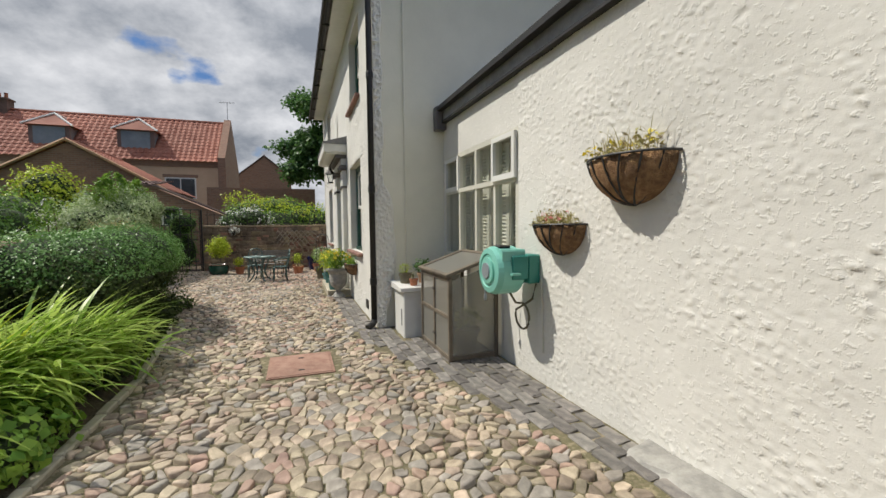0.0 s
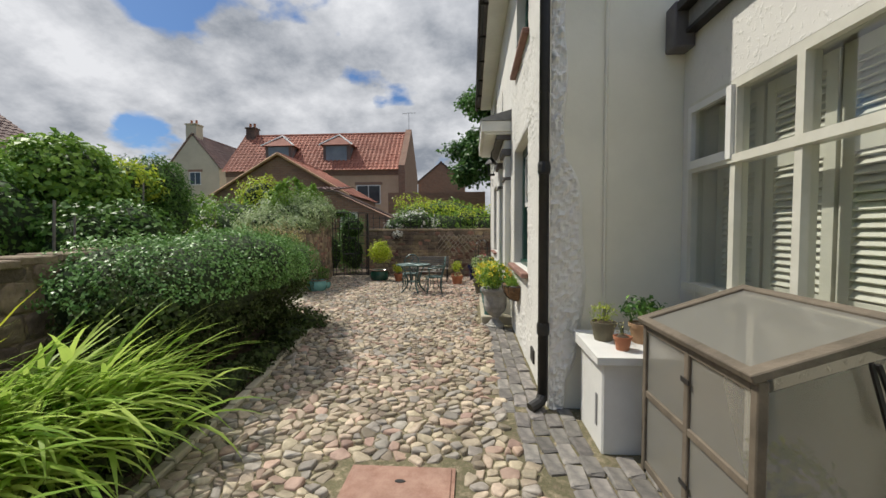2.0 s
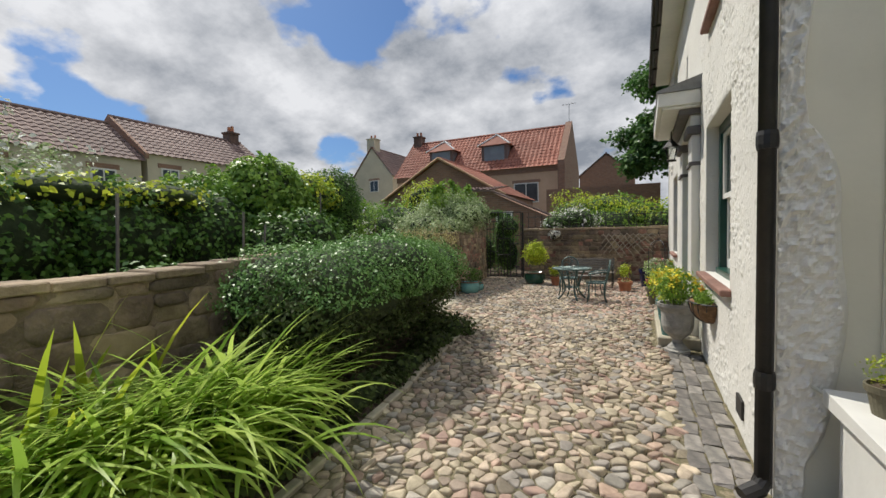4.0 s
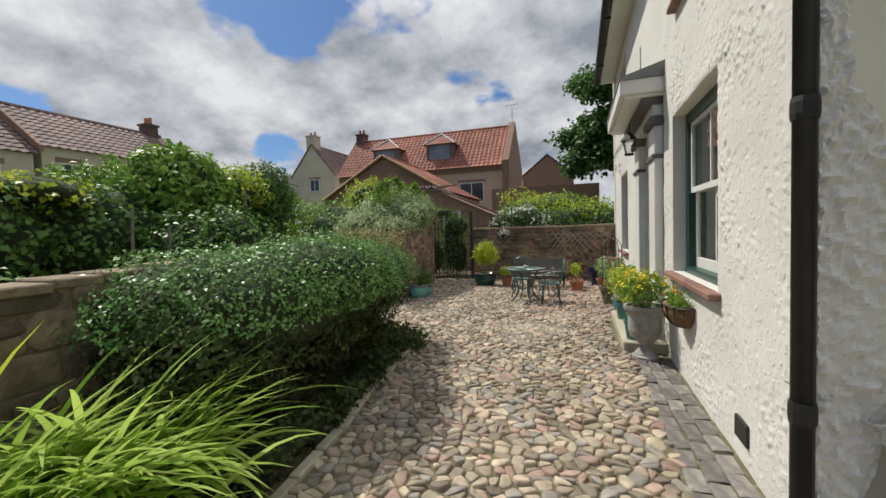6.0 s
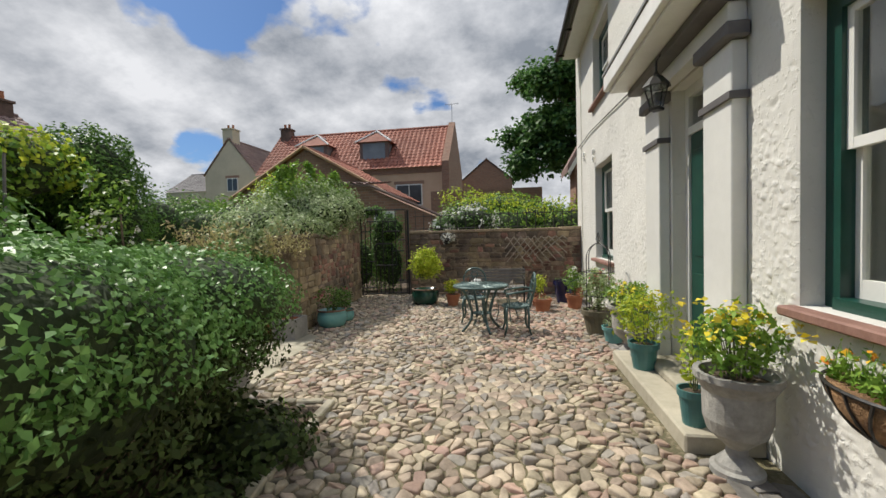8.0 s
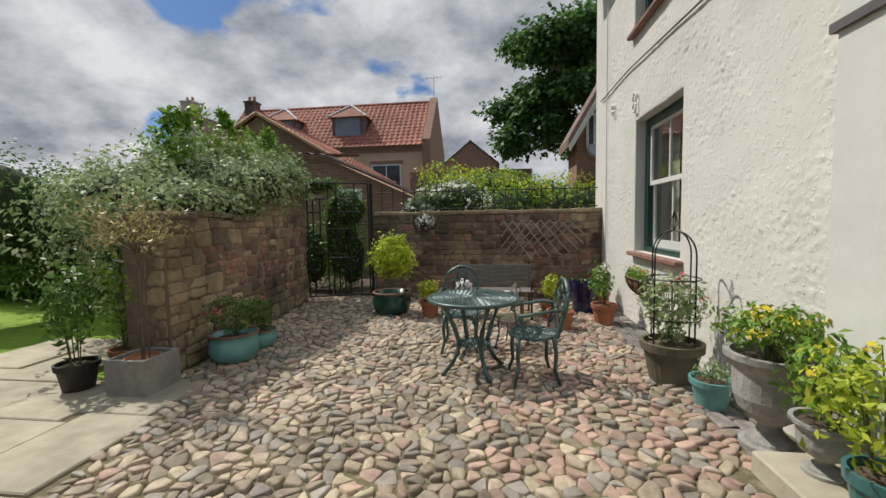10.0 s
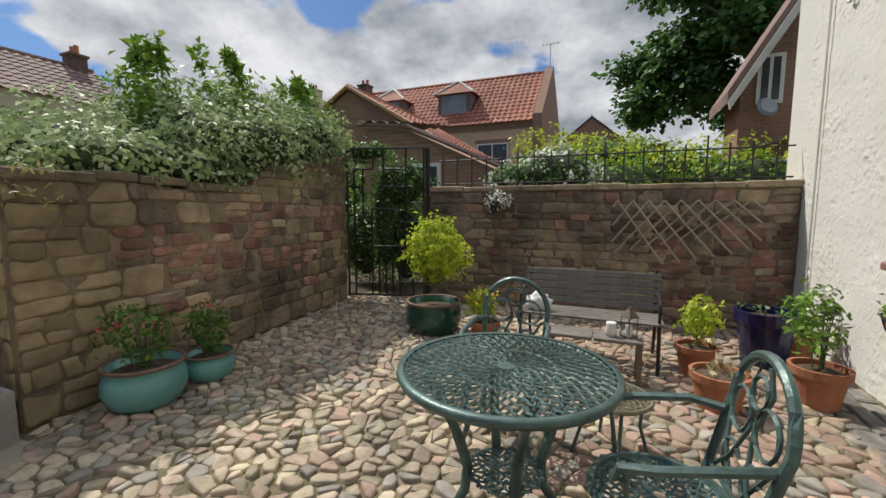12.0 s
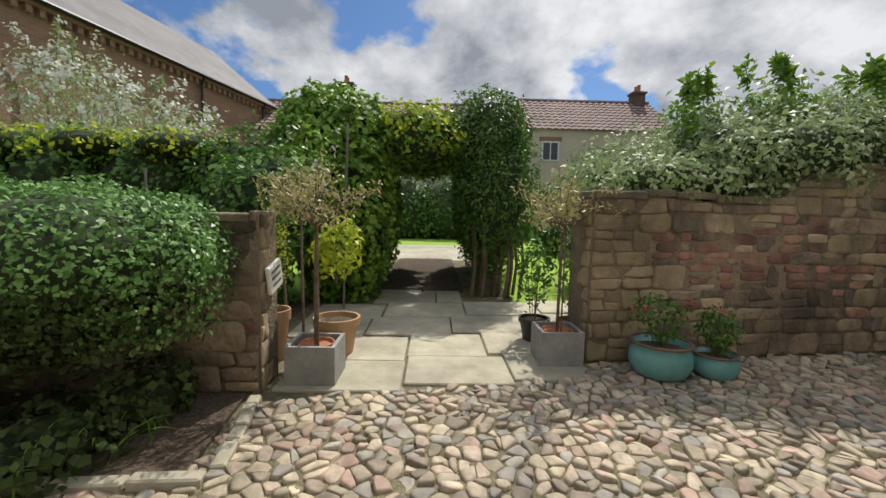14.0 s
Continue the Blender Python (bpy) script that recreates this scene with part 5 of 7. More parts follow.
for x, y, r, h, m, lb, hi, lm, fl in ((.52, 11.55, .135, .22, M_TERRA, "terracotta pot of white lilies against the house corner", .62, L_MID, (L_WHITE, 8, .05)), (-.02, 11.75, .12, .2, M_TERRA, "terracotta pot with a pale-leaved shrub beside the bench", .52, L_YEL, None), (.02, 11.30, .14, .20, M_TERRA, "empty stacked terracotta pots on the cobbles", .24, L_OLIVE, None), (.43, 12.12, .18, .38, M_BLUE, "tall navy-glazed pot before the brick wall", .40, L_DARK, None), (-1.42, 11.75, .12, .20, M_TERRA, "terracotta pot of yellow-leaved foliage beside the bench", .42, L_YEL, (L_YPET, 8, .03)), (.64, 12.3, .14, .22, M_TERRA, "terracotta pot with dark foliage by the house wall", .42, L_DARK, None)):
    p = pot("plant_pot", x, y, 0, r, h, m, lb)
    potted(p, r, h * .95, hi, 420 if hi - h > .1 else 24, .05, lm, fl, seed=int(x * 100 + 200))
g = pot("plant_pot", -1.93, 11.92, 0, .24, .27, M_DGLZ, "dark green glazed pot holding a bright yellow-green mock orange", "round")
potted(g, .27, .42, .92, 2600, .05, L_YEL, None, 16, 12, .55)
for x, y, r, h, s in ((-2.83, 10.13, .20, .23, 21), (-2.82, 10.50, .145, .16, 22)):
    p = pot("plant_pot", x, y, 0, r, h, M_TEAL, "turquoise glazed bowl pot of green pelargonium beside the stone wall", "round")
    potted(p, r * .9, h * .95, h + .30, 620, .04, L_DARK, (L_PINK, 3, .03), 8, s)


def planter(x, y, label):
    """A square planter with a small standard olive."""
    root = thing("square_planter", (x, y, 0), label, "planter")
    bm = bmesh.new()
    for a in ((-.15, .15, -.15, -.125, 0, .25), (-.15, .15, .125, .15, 0, .25), (-.15, -.125, -.125, .125, 0, .25), (.125, .15, -.125, .125, 0, .25)):
        add_box(bm, *a)
    finish("box", bm, M_CONC, root)
    block("earth", -.124, .124, -.124, .124, .05, .20, M_SOIL, root)
    bm = bmesh.new()
    lathe(bm, [(.10, .20), (.115, .235), (.105, .235), (.095, .215)], 18)
    finish("inner_pot", bm, M_TERRA, root)
    rng = np.random.RandomState(int(y * 10))
    bm = bmesh.new()
    tube(bm, [(0, 0, .2), (.01, .0, .6), (0, .01, 1.0)], .013, 6, .8)
    tube(bm, [(.03, .02, .2), (.035, .02, .98)], .006, 5)
    finish("trunk", bm, M_BARK, root)
    bm = bmesh.new()
    ends = []
    for i in range(26):
        a, e = rng.uniform(0, 2 * math.pi), rng.uniform(.15, 1.3)
        ln = rng.uniform(.22, .46)
        b = Vector((math.cos(a) * math.cos(e), math.sin(a) * math.cos(e), math.sin(e))) * ln + Vector((0, 0, .98))
        m = Vector((0, 0, .97)).lerp(b, .5) + Vector((0, 0, .03))
        tube(bm, [(0, .01, .95), m, b], .005, 4, .4)
        ends += [tuple(m.lerp(b, t)) for t in np.linspace(0, 1, 7)]
    finish("twig", bm, M_BARK, root, "", "stuff")
    P = np.repeat(np.array(ends), 5, 0) + rng.normal(0, .035, (len(ends) * 5, 3))
    quads("crown", leaf_quads(P, rng.normal(0, 1, P.shape), .045, .3, rng), L_OLIVE, root)
    return root


planter(-2.72, 7.86, "square grey planter with a sparse standard olive tree, wall end")
planter(-3.08, 9.50, "square grey planter with a standard olive before the stone wall")
p = pot("plant_pot", -3.18, 7.88, 0, .17, .28, M_TERRL, "large pale terracotta pot with a young yellow-leaved tree")
potted(p, .17, .55, 1.0, 500, .075, L_YEL, None, 6, 31, .4)
p = pot("plant_pot", -3.05, 7.45, 0, .13, .36, M_TERRL, "tall clay pot with golden conifer foliage beside the wall end")
potted(p, .13, .4, .95, 900, .03, L_YEL, None, 5, 32)
p = pot("plant_pot", -3.55, 9.45, 0, .13, .20, M_BLACK, "black plastic pot of dark clematis behind the olive planter")
potted(p, .15, .2, .85, 500, .06, L_DARK, None, 5, 33)
p = pot("plant_pot", -3.42, 9.72, 0, .12, .22, M_TERRA, "terracotta pot of tall flowering stems behind the wall end")
potted(p, .14, .22, 1.0, 500, .05, L_MID, (L_WHITE, 9, .03), 7, 34)

sg = thing("wall_plaque", (-2.66, 7.62, .58), "small white lettered plaque on the stone wall end", "sign")
block("plate", -.10, .09, 0, .025, 0, .17, M_WHITE, sg, bevel=.006, rot=Matrix.Rotation(radians(14), 4, "Y"))
for i in range(3):
    block("line", -.07, .06, .026, .028, .04 + i * .042, .055 + i * .042, M_SLATE, sg, "dark bar of worn lettering", rot=Matrix.Rotation(radians(14), 4, "Y"))


# ---- cast metal table and chairs ----
def openwork(bm, r, rings, z, hub=.05):
    """A round openwork plate: rings of short curved bars between hoops."""
    for k in range(rings):
        ra, rb = hub + (r - hub) * k / rings, hub + (r - hub) * (k + 1) / rings
        n = max(8, int(2 * math.pi * rb / .041))
        for i in range(n):
            a = 2 * math.pi * (i + .5 * (k % 2)) / n
            da = math.pi / n
            for s in (-1, 1):
                tube(bm, [((ra) * math.cos(a), (ra) * math.sin(a), z), ((ra + rb) / 2 * math.cos(a + s * da * .8), (ra + rb) / 2 * math.sin(a + s * da * .8), z + .002), (rb * math.cos(a + s * da * .2), rb * math.sin(a + s * da * .2), z)], .0050, 4)
    for rr in (hub, hub + (r - hub) * .45, r - .01):
        tube(bm, [(rr * math.cos(2 * math.pi * i / 40), rr * math.sin(2 * math.pi * i / 40), z) for i in range(41)], .005, 4)


TC, TH, TR = (-.81, 10.03), .57, .345
tb = thing("round_table", (*TC, 0), "green cast-metal round bistro table with an openwork top", "table")
bm = bmesh.new()
openwork(bm, TR - .02, 7, TH - .008, .02)
finish("tabletop", bm, M_ALU, tb)
bm = bmesh.new()
lathe(bm, [(TR - .028, TH - .02), (TR - .006, TH - .026), (TR, TH - .012), (TR - .004, TH), (TR - .022, TH - .001)], 48)
for f in list(bm.faces):
    if len(f.verts) > 4:
        bm.faces.remove(f)
finish("rim", bm, M_ALU, tb, smooth=True)
bm = bmesh.new()
lathe(bm, [(.03, TH - .012), (.03, TH - .002), (.012, TH - .001)], 16)
finish("boss", bm, M_ALU, tb)
for i in range(4):
    a = i * math.pi / 2 + .5
    c, s = math.cos(a), math.sin(a)
    bm = bmesh.new()
    tube(bm, [(c * r, s * r, z) for r, z in ((.25, TH - .025), (.21, TH - .09), (.15, .34), (.12, .24), (.13, .16), (.18, .08), (.245, .02), (.26, .006))], .019, 8, .8)
    finish("leg", bm, M_ALU, tb, smooth=True)
bm = bmesh.new()
openwork(bm, .125, 3, .22, .02)
finish("lower_shelf", bm, M_ALU, tb)


def chair(x, y, turn, label, arms=True):
    root = thing("cast_chair", (x, y, 0), label, "chair", "chairs round the table")
    root.rotation_euler = (0, 0, radians(turn))
    sh = .33
    bm = bmesh.new()
    openwork(bm, .155, 4, sh, .02)
    tube(bm, [(.165 * math.cos(2 * math.pi * i / 36), .165 * math.sin(2 * math.pi * i / 36), sh) for i in range(37)], .013, 6)
    finish("seat", bm, M_ALU, root)
    for sx, sy in ((-1, -1), (1, -1), (-1, 1), (1, 1)):
        bm = bmesh.new()
        tube(bm, [(sx * .125, sy * .12, sh), (sx * .14, sy * .13, .22), (sx * .13, sy * .125, .10), (sx * .155, sy * .155, .006)], .016, 7, .75)
        finish("leg", bm, M_ALU, root, smooth=True)
    bm = bmesh.new()
    top = arc((0, .20, .56), (1, 0, 0), (0, .12, 1), .155, 0, math.pi, 16)
    tube(bm, [(.14, .14, sh)] + [tuple(v) for v in top] + [(-.14, .14, sh)], .013, 7)
    for s in (-1, 1):
        tube(bm, [tuple(v) for v in arc((s * .07, .19, .56), (1, 0, 0), (0, .12, 1), .055, 0, 2 * math.pi, 14)], .006, 4)
        tube(bm, [tuple(v) for v in arc((s * .06, .17, .43), (1, 0, 0), (0, .12, 1), .045, .5, 5.2, 12)], .006, 4)
        tube(bm, [(s * .13, .15, .36), (s * .05, .165, .44), (s * .01, .19, .54), (s * .05, .205, .64), (s * .02, .21, .70)], .006, 4)
        tube(bm, [(s * .02, .16, .36), (s * .09, .17, .45), (s * .13, .19, .52)], .006, 4)
    tube(bm, [tuple(v) for v in arc((0, .20, .63), (1, 0, 0), (0, .12, 1), .04, 0, 2 * math.pi, 12)], .006, 4)
    tube(bm, [(-.13, .15, .37), (0, .155, .365), (.13, .15, .37)], .008, 5)
    finish("backrest", bm, M_ALU, root)
    if arms:
        for s in (-1, 1):
            bm = bmesh.new()
            tube(bm, [(s * .145, .18, .52), (s * .175, .10, .525), (s * .185, -.04, .505), (s * .17, -.12, .49), (s * .165, -.13, .46), (s * .16, -.11, .455)], .012, 7)
            tube(bm, [(s * .165, -.11, .50), (s * .155, -.10, .42), (s * .15, -.09, sh)], .007, 5)
            finish("arm", bm, M_ALU, root)
    return root


chair(-.38, 9.93, -90 + 6, "green cast-metal garden armchair pulled up to the round table")
chair(-.95, 10.55, 0, "green cast-metal garden armchair facing the yard behind the table")
st = thing("garden_stool", (-.50, 10.62, 0), "low round openwork metal stool on thin legs, partly under the table", "stool")
bm = bmesh.new()
openwork(bm, .15, 4, .27, .02)
tube(bm, [(.155 * math.cos(2 * math.pi * i / 30), .155 * math.sin(2 * math.pi * i / 30), .27) for i in range(31)], .009, 5)
finish("seat", bm, M_OLIVEP, st)
for i in range(4):
    a = i * math.pi / 2 + .3
    bm = bmesh.new()
    tube(bm, [(.13 * math.cos(a), .13 * math.sin(a), .27), (.12 * math.cos(a), .12 * math.sin(a), .14), (.16 * math.cos(a), .16 * math.sin(a), .005)], .008, 5)
    finish("leg", bm, M_ALU, st)

bn_ = thing("garden_bench", (-.68, 11.95, 0), "grey weathered slatted bench with dark iron ends against the yard wall", "bench")
for i in range(5):
    t = i / 4
    block("back_slat", -.47, .47, -.008, .008, -.022, .022, M_BENCH, bn_, bevel=.003).matrix_basis = pose(0, .02 + .05 * t, .37 + .205 * t, -14, 0, 0)
for i in range(6):
    block("seat_slat", -.47, .47, -.30 + i * .052, -.262 + i * .052, .315, .33, M_BENCH, bn_, bevel=.003)
for s in (-1, 1):
    bm = bmesh.new()
    x = s * .44
    tube(bm, [(x, -.29, .31), (x, -.31, .18), (x, -.34, .0)], .012, 6)
    tube(bm, [(x, .02, .31), (x, .04, .15), (x, .10, .0)], .012, 6)
    tube(bm, [(x, .10, .62), (x, .04, .40), (x, .0, .31), (x, -.29, .305)], .012, 6)
    tube(bm, [(x, .05, .47), (x, -.20, .48), (x, -.30, .45), (x, -.31, .41), (x, -.28, .33)], .010, 6)
    finish("bench_end", bm, M_BLACK, bn_, "dark iron bench end")
lt = thing("low_table", (-.62, 11.46, 0), "low grey wooden slatted side table before the bench", "table")
for i in range(2):
    block("top_board", -.28 + i * .285, -.005 + i * .285, -.10, .10, .265, .285, M_BENCH, lt, bevel=.003)
for sx in (-1, 1):
    for sy in (-1, 1):
        block("leg", sx * .26 - .015, sx * .26 + .015, sy * .08 - .015, sy * .08 + .015, 0, .264, M_WOOD, lt)
ln = thing("candle_lantern", (-.42, 11.46, .286), "small grey metal candle lantern on the low table", "lantern")
bm = bmesh.new()
lathe(bm, [(.05, 0), (.05, .012), (.045, .014)], 4)
for i in range(4):
    a = i * math.pi / 2
    tube(bm, [(.045 * math.cos(a), .045 * math.sin(a), .01), (.045 * math.cos(a), .045 * math.sin(a), .12)], .004, 4)
finish("cage", bm, M_WOOD, ln)
bm = bmesh.new()
lathe(bm, [(.055, .12), (.05, .13), (.015, .17), (.012, .185)], 4)
finish("lid", bm, M_WOOD, ln)
bm = bmesh.new()
lathe(bm, [(.02, .014), (.02, .07)], 10)
finish("candle", bm, M_WHITE, ln, "white pillar candle")
jg = thing("enamel_jug", (-.52, 11.44, .286), "small white enamel jug on the low table", "jug")
bm = bmesh.new()
lathe(bm, [(.03, 0), (.036, .03), (.026, .07), (.03, .085), (.026, .08)], 14)
finish("body", bm, M_WHITE, jg, smooth=True)
bm = bmesh.new()
tube(bm, [tuple(v) for v in arc((.035, 0, .045), (1, 0, 0), (0, 0, 1), .022, -1.4, 1.4, 8)], .004, 5)
finish("handle", bm, M_WHITE, jg)
cu = thing("white_cushion", (-.97, 11.74, .331), "crumpled white cushion lying on the bench", "cushion")
bm = bmesh.new()
blob(bm, (-.04, 0, .05), (.085, .045, .07), 3, .5)
finish("cover", bm, M_WHITE, cu, smooth=True)

# ---- planting ----
hedge = bush("clipped_shrub", [(-1.98, 5.25, .78, .58, .80, .42), (-1.96, 6.05, .80, .58, .62, .43), (-2.1, 6.9, .86, .50, .62, .31), (-2.35, 5.0, .78, .55, .7, .42), (-2.4, 6.6, .78, .5, .9, .40), (-1.97, 5.7, .76, .46, .8, .38), (-2.2, 6.0, .84, .5, 1.3, .36), (-2.3, 7.18, .86, .42, .32, .28), (-1.86, 5.65, .92, .52, .80, .34)], 50000, .030, L_HEDGE, "large rounded evergreen shrub overhanging the border wall", "shrub", .6, .80, 6, 2, .10, .26, zmin=.72)
# underside leaves: brown tone plus the shade of the overhang, both in the colour
rh = np.random.RandomState(92)
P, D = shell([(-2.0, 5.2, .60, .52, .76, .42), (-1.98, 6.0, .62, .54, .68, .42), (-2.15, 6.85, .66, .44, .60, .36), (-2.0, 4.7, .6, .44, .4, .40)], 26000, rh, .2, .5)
quads("lower_growth", leaf_quads(P, D, .036, .6, rh), L_SHADE, hedge, "sparse browner lower growth, coloured darker for the shade under the shrub", "stuff")
P, D = shell([(-2.22, 7.18, .70, .40, .36, .36), (-2.1, 6.75, .74, .44, .40, .32)], 5200, rh, .14, .3, .42)
quads("end_growth", leaf_quads(P, D + np.array([0, 0, 0.3]), .030, .6, rh), L_HEDGE, hedge, "", "stuff")
rng = np.random.RandomState(8)
gr = thing("ornamental_grass", (0, 0, 0), "dense clump of bright green arching strap leaves in the border", "ornamental grass")
for cx, cy, n, ln in ((-2.0, 3.1, 330, .92), (-1.95, 3.75, 330, .90), (-2.1, 2.5, 260, .85), (-1.8, 3.4, 260, .82), (-2.0, 4.15, 260, .86), (-1.75, 3.9, 160, .8)):
    b = np.stack([rng.normal(cx, .16, n), rng.normal(cy, .2, n), np.full(n, .02)], 1)
    strap("blades", b, ln * 1.12, .037, L_GRASS, (.85, -.25), rng, gr, 8, 1.0, 1.12)
lil = thing("lily_clump", (0, 0, 0), "upright broad green leaves with yellow tips beside the stone wall", "perennial")
b = np.stack([rng.normal(-2.15, .13, 70), rng.normal(3.0, .45, 70), np.full(70, .02)], 1)
tagged(strap("blades", b, .98, .05, L_YEL, (.2, 0), rng, lil, 6, 1.0, .45), kind="stuff")
bush("ground_cover", [(-1.62, 1.9, .14, .42, .55, .22), (-1.75, 1.0, .16, .5, .6, .26), (-1.5, 2.6, .12, .3, .5, .18), (-1.8, 2.3, .2, .4, .5, .28)], 5200, .06, L_MID, "low mound of rounded green leaves at the border's edge", "perennial", .85, .7, 0, 3)
# low dark plants, their leaf colour lowered further for the shrub's shade
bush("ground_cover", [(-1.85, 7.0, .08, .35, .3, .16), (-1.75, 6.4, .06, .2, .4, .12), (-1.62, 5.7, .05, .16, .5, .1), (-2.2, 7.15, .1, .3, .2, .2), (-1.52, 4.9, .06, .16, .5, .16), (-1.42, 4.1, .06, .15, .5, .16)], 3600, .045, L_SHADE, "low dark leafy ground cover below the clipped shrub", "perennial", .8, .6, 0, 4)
bush("wall_creeper", [(-2.4, 2.2, .75, .16, .35, .3), (-2.42, 1.6, .55, .2, .4, .35), (-2.44, 2.9, .6, .1, .25, .2)], 2600, .045, L_SILV, "grey-green trailing creeper hanging over the stone wall", "climber", .6, .6, 0, 5)
b = np.stack([rng.normal(-1.95, .2, 60), rng.uniform(6.9, 7.35, 60), np.full(60, .02)], 1)
gt = thing("grass_tuft", (0, 0, 0), "small tuft of grass in the dark bed by the path edge", "grass")
strap("blades", b, .28, .008, L_MID, (.2, 0), rng, gt, 4)

bush("variegated_shrub", [(-3.38, 10.55, 1.34, .27, .75, .20), (-3.42, 11.5, 1.58, .30, .75, .30), (-3.5, 12.2, 1.72, .26, .5, .30), (-3.95, 10.5, 1.35, .5, .75, .38), (-3.9, 11.3, 1.5, .5, .7, .55), (-3.85, 12.0, 1.6, .5, .75, .6), (-3.8, 12.7, 1.65, .42, .5, .5), (-4.3, 11.6, 1.0, .7, 1.5, .9), (-3.65, 10.2, 1.22, .3, .5, .14)], 36000, .056, L_SILV, "large cream-variegated shrub spilling over the garden wall", "shrub", .55, .72, 4, 11, .25, .45)
bush("climbing_rose", [(-4.0, 10.95, 1.9, .28, .25, .34), (-3.95, 11.7, 2.0, .34, .30, .40), (-3.9, 12.55, 2.05, .34, .36, .30)], 2600, .07, L_MID, "tall leafy shoots rising out of the variegated shrub", "shrub", .5, 0, 0, 12, .3, .7, sprigs=12)
bush("gate_climber", [(-3.15, 13.15, .9, .2, .12, .75), (-3.75, 13.6, .6, .4, .25, .65), (-3.3, 13.9, .7, .45, .3, .7), (-3.05, 13.2, 1.35, .3, .14, .25), (-3.3, 13.0, 1.72, .35, .2, .12), (-3.0, 13.3, 1.35, .42, .14, .36), (-2.95, 13.3, .6, .3, .12, .6)], 7500, .05, L_DARK, "dark glossy climber growing behind the iron gate", "climber", .5, .7, 2, 13, .25, .4)
bush("arch_hedge_south", [(-5.1, 7.5, 1.0, .5, .6, 1.15), (-5.35, 7.35, 1.9, .65, .72, .66), (-5.9, 7.4, 1.2, .7, .62, 1.3), (-6.8, 7.35, 1.1, .8, .65, 1.35), (-7.8, 7.3, 1.1, .8, .65, 1.3)], 26000, .085, L_MID, "tall clipped climber-covered hedge forming one side of the garden arch", "hedge", .75, .74, 0, 14, .1, .2)
bush("arch_hedge_north", [(-5.4, 9.35, 1.35, .42, .52, .95), (-5.5, 9.25, 2.0, .5, .55, .62), (-6.2, 9.4, 1.35, .6, .5, 1.2), (-7.2, 9.5, 1.3, .8, .55, 1.25), (-8.1, 9.6, 1.3, .7, .55, 1.2)], 34000, .065, L_DARK, "tall dark feathery hedge forming the other side of the garden arch", "hedge", .4, .72, 0, 15, .14, .25)
bush("golden_climber", [(-5.5, 8.4, 2.02, .5, .62, .34), (-6.4, 8.4, 2.0, .7, .7, .3), (-7.5, 8.4, 2.0, .8, .7, .3), (-8.3, 8.4, 1.98, .5, .6, .28)], 7000, .07, L_MID, "yellow-green climber closing the top of the garden arch", "climber", .7, .85, 0, 16, .2, .3)
bush("golden_climber", [(-5.25, 8.3, 2.15, .3, .5, .24), (-5.2, 8.75, 1.95, .2, .3, .16)], 700, .07, L_YEL, "yellow leaves hanging at the mouth of the garden arch", "climber", .7, 0, 0, 36, .25, .5)
at = thing("hedge_stem", (0, 0, 0), "bare brown stems at the foot of the arch hedge", "hedge stems")
bm = bmesh.new()
for i in range(16):
    x, y = -5.15 - rng.uniform(0, .5), 9.2 + rng.uniform(-.12, .5)
    tube(bm, [(x, y, 0), (x + .05, y + .03, .4), (x + rng.uniform(-.1, .1), y, .95)], .025, 5, .7)
finish("stem", bm, M_BARK, at, "", "stuff")
# dark leaf colour chosen to carry the shade on this hedge's side
bush("pergola_hedge", [(-5.3, 6.3, 1.25, .6, .9, .8), (-5.3, 5.2, 1.3, .6, .8, .68), (-5.3, 4.1, 1.3, .6, .8, .66), (-5.3, 3.0, 1.3, .6, .8, .68), (-5.3, 1.9, 1.3, .6, .8, .66), (-5.2, .8, 1.3, .6, .8, .66), (-5.4, 3.5, .55, .5, 3.2, .6)], 24000, .075, L_DARK, "long climber-covered pergola hedge with yellow-green tops", "hedge", .7, .74, 0, 17, .16, .5)
bush("golden_climber", [(-5.15, .8 + i * .95, 1.78, .5, .6, .2) for i in range(6)], 2400, .07, L_YEL, "yellow-green leaves along the top of the pergola hedge", "climber", .7, .7, 0, 18, .25, .4)
pp = thing("garden_pole", (0, 0, 0), "thin pale poles standing behind the garden wall", "posts")
for x, y, h in ((-3.2, 4.1, 1.6), (-3.25, 5.2, 1.5), (-3.9, 6.0, 1.4), (-4.5, 7.64, 1.95), (-3.2, 2.6, 1.5)):
    bm = bmesh.new()
    tube(bm, [(x, y, 0), (x + .03, y + .05, h)], .012, 5)
    finish("pole", bm, M_BENCH, pp)
bush("white_flowering_shrub", [(-6.6, 4.9, 1.9, .5, .55, .6), (-6.7, 4.1, 2.25, .55, .6, .7), (-6.8, 3.3, 2.6, .55, .6, .75), (-6.9, 2.5, 2.75, .55, .6, .8), (-6.7, 3.7, 1.3, .5, 1.6, .8)], 9000, .06, L_SILV, "tall airy shrub with clusters of white flowers behind the garden hedge", "shrub", .4, 0, 6, 19, .35, .6, flowers=(L_WHITE, 620, .075), sprigs=5)
bush("white_flowered_perennial", [(-3.42, 7.55, 1.35, .16, .20, .28), (-3.5, 7.4, 1.05, .16, .20, .25), (-3.4, 7.7, 1.55, .10, .12, .2)], 420, .05, L_MID, "slender tall perennial with small white flowers beside the wall end", "perennial", .45, 0, 3, 33, .3, .8, flowers=(L_WHITE, 34, .03), sprigs=2)
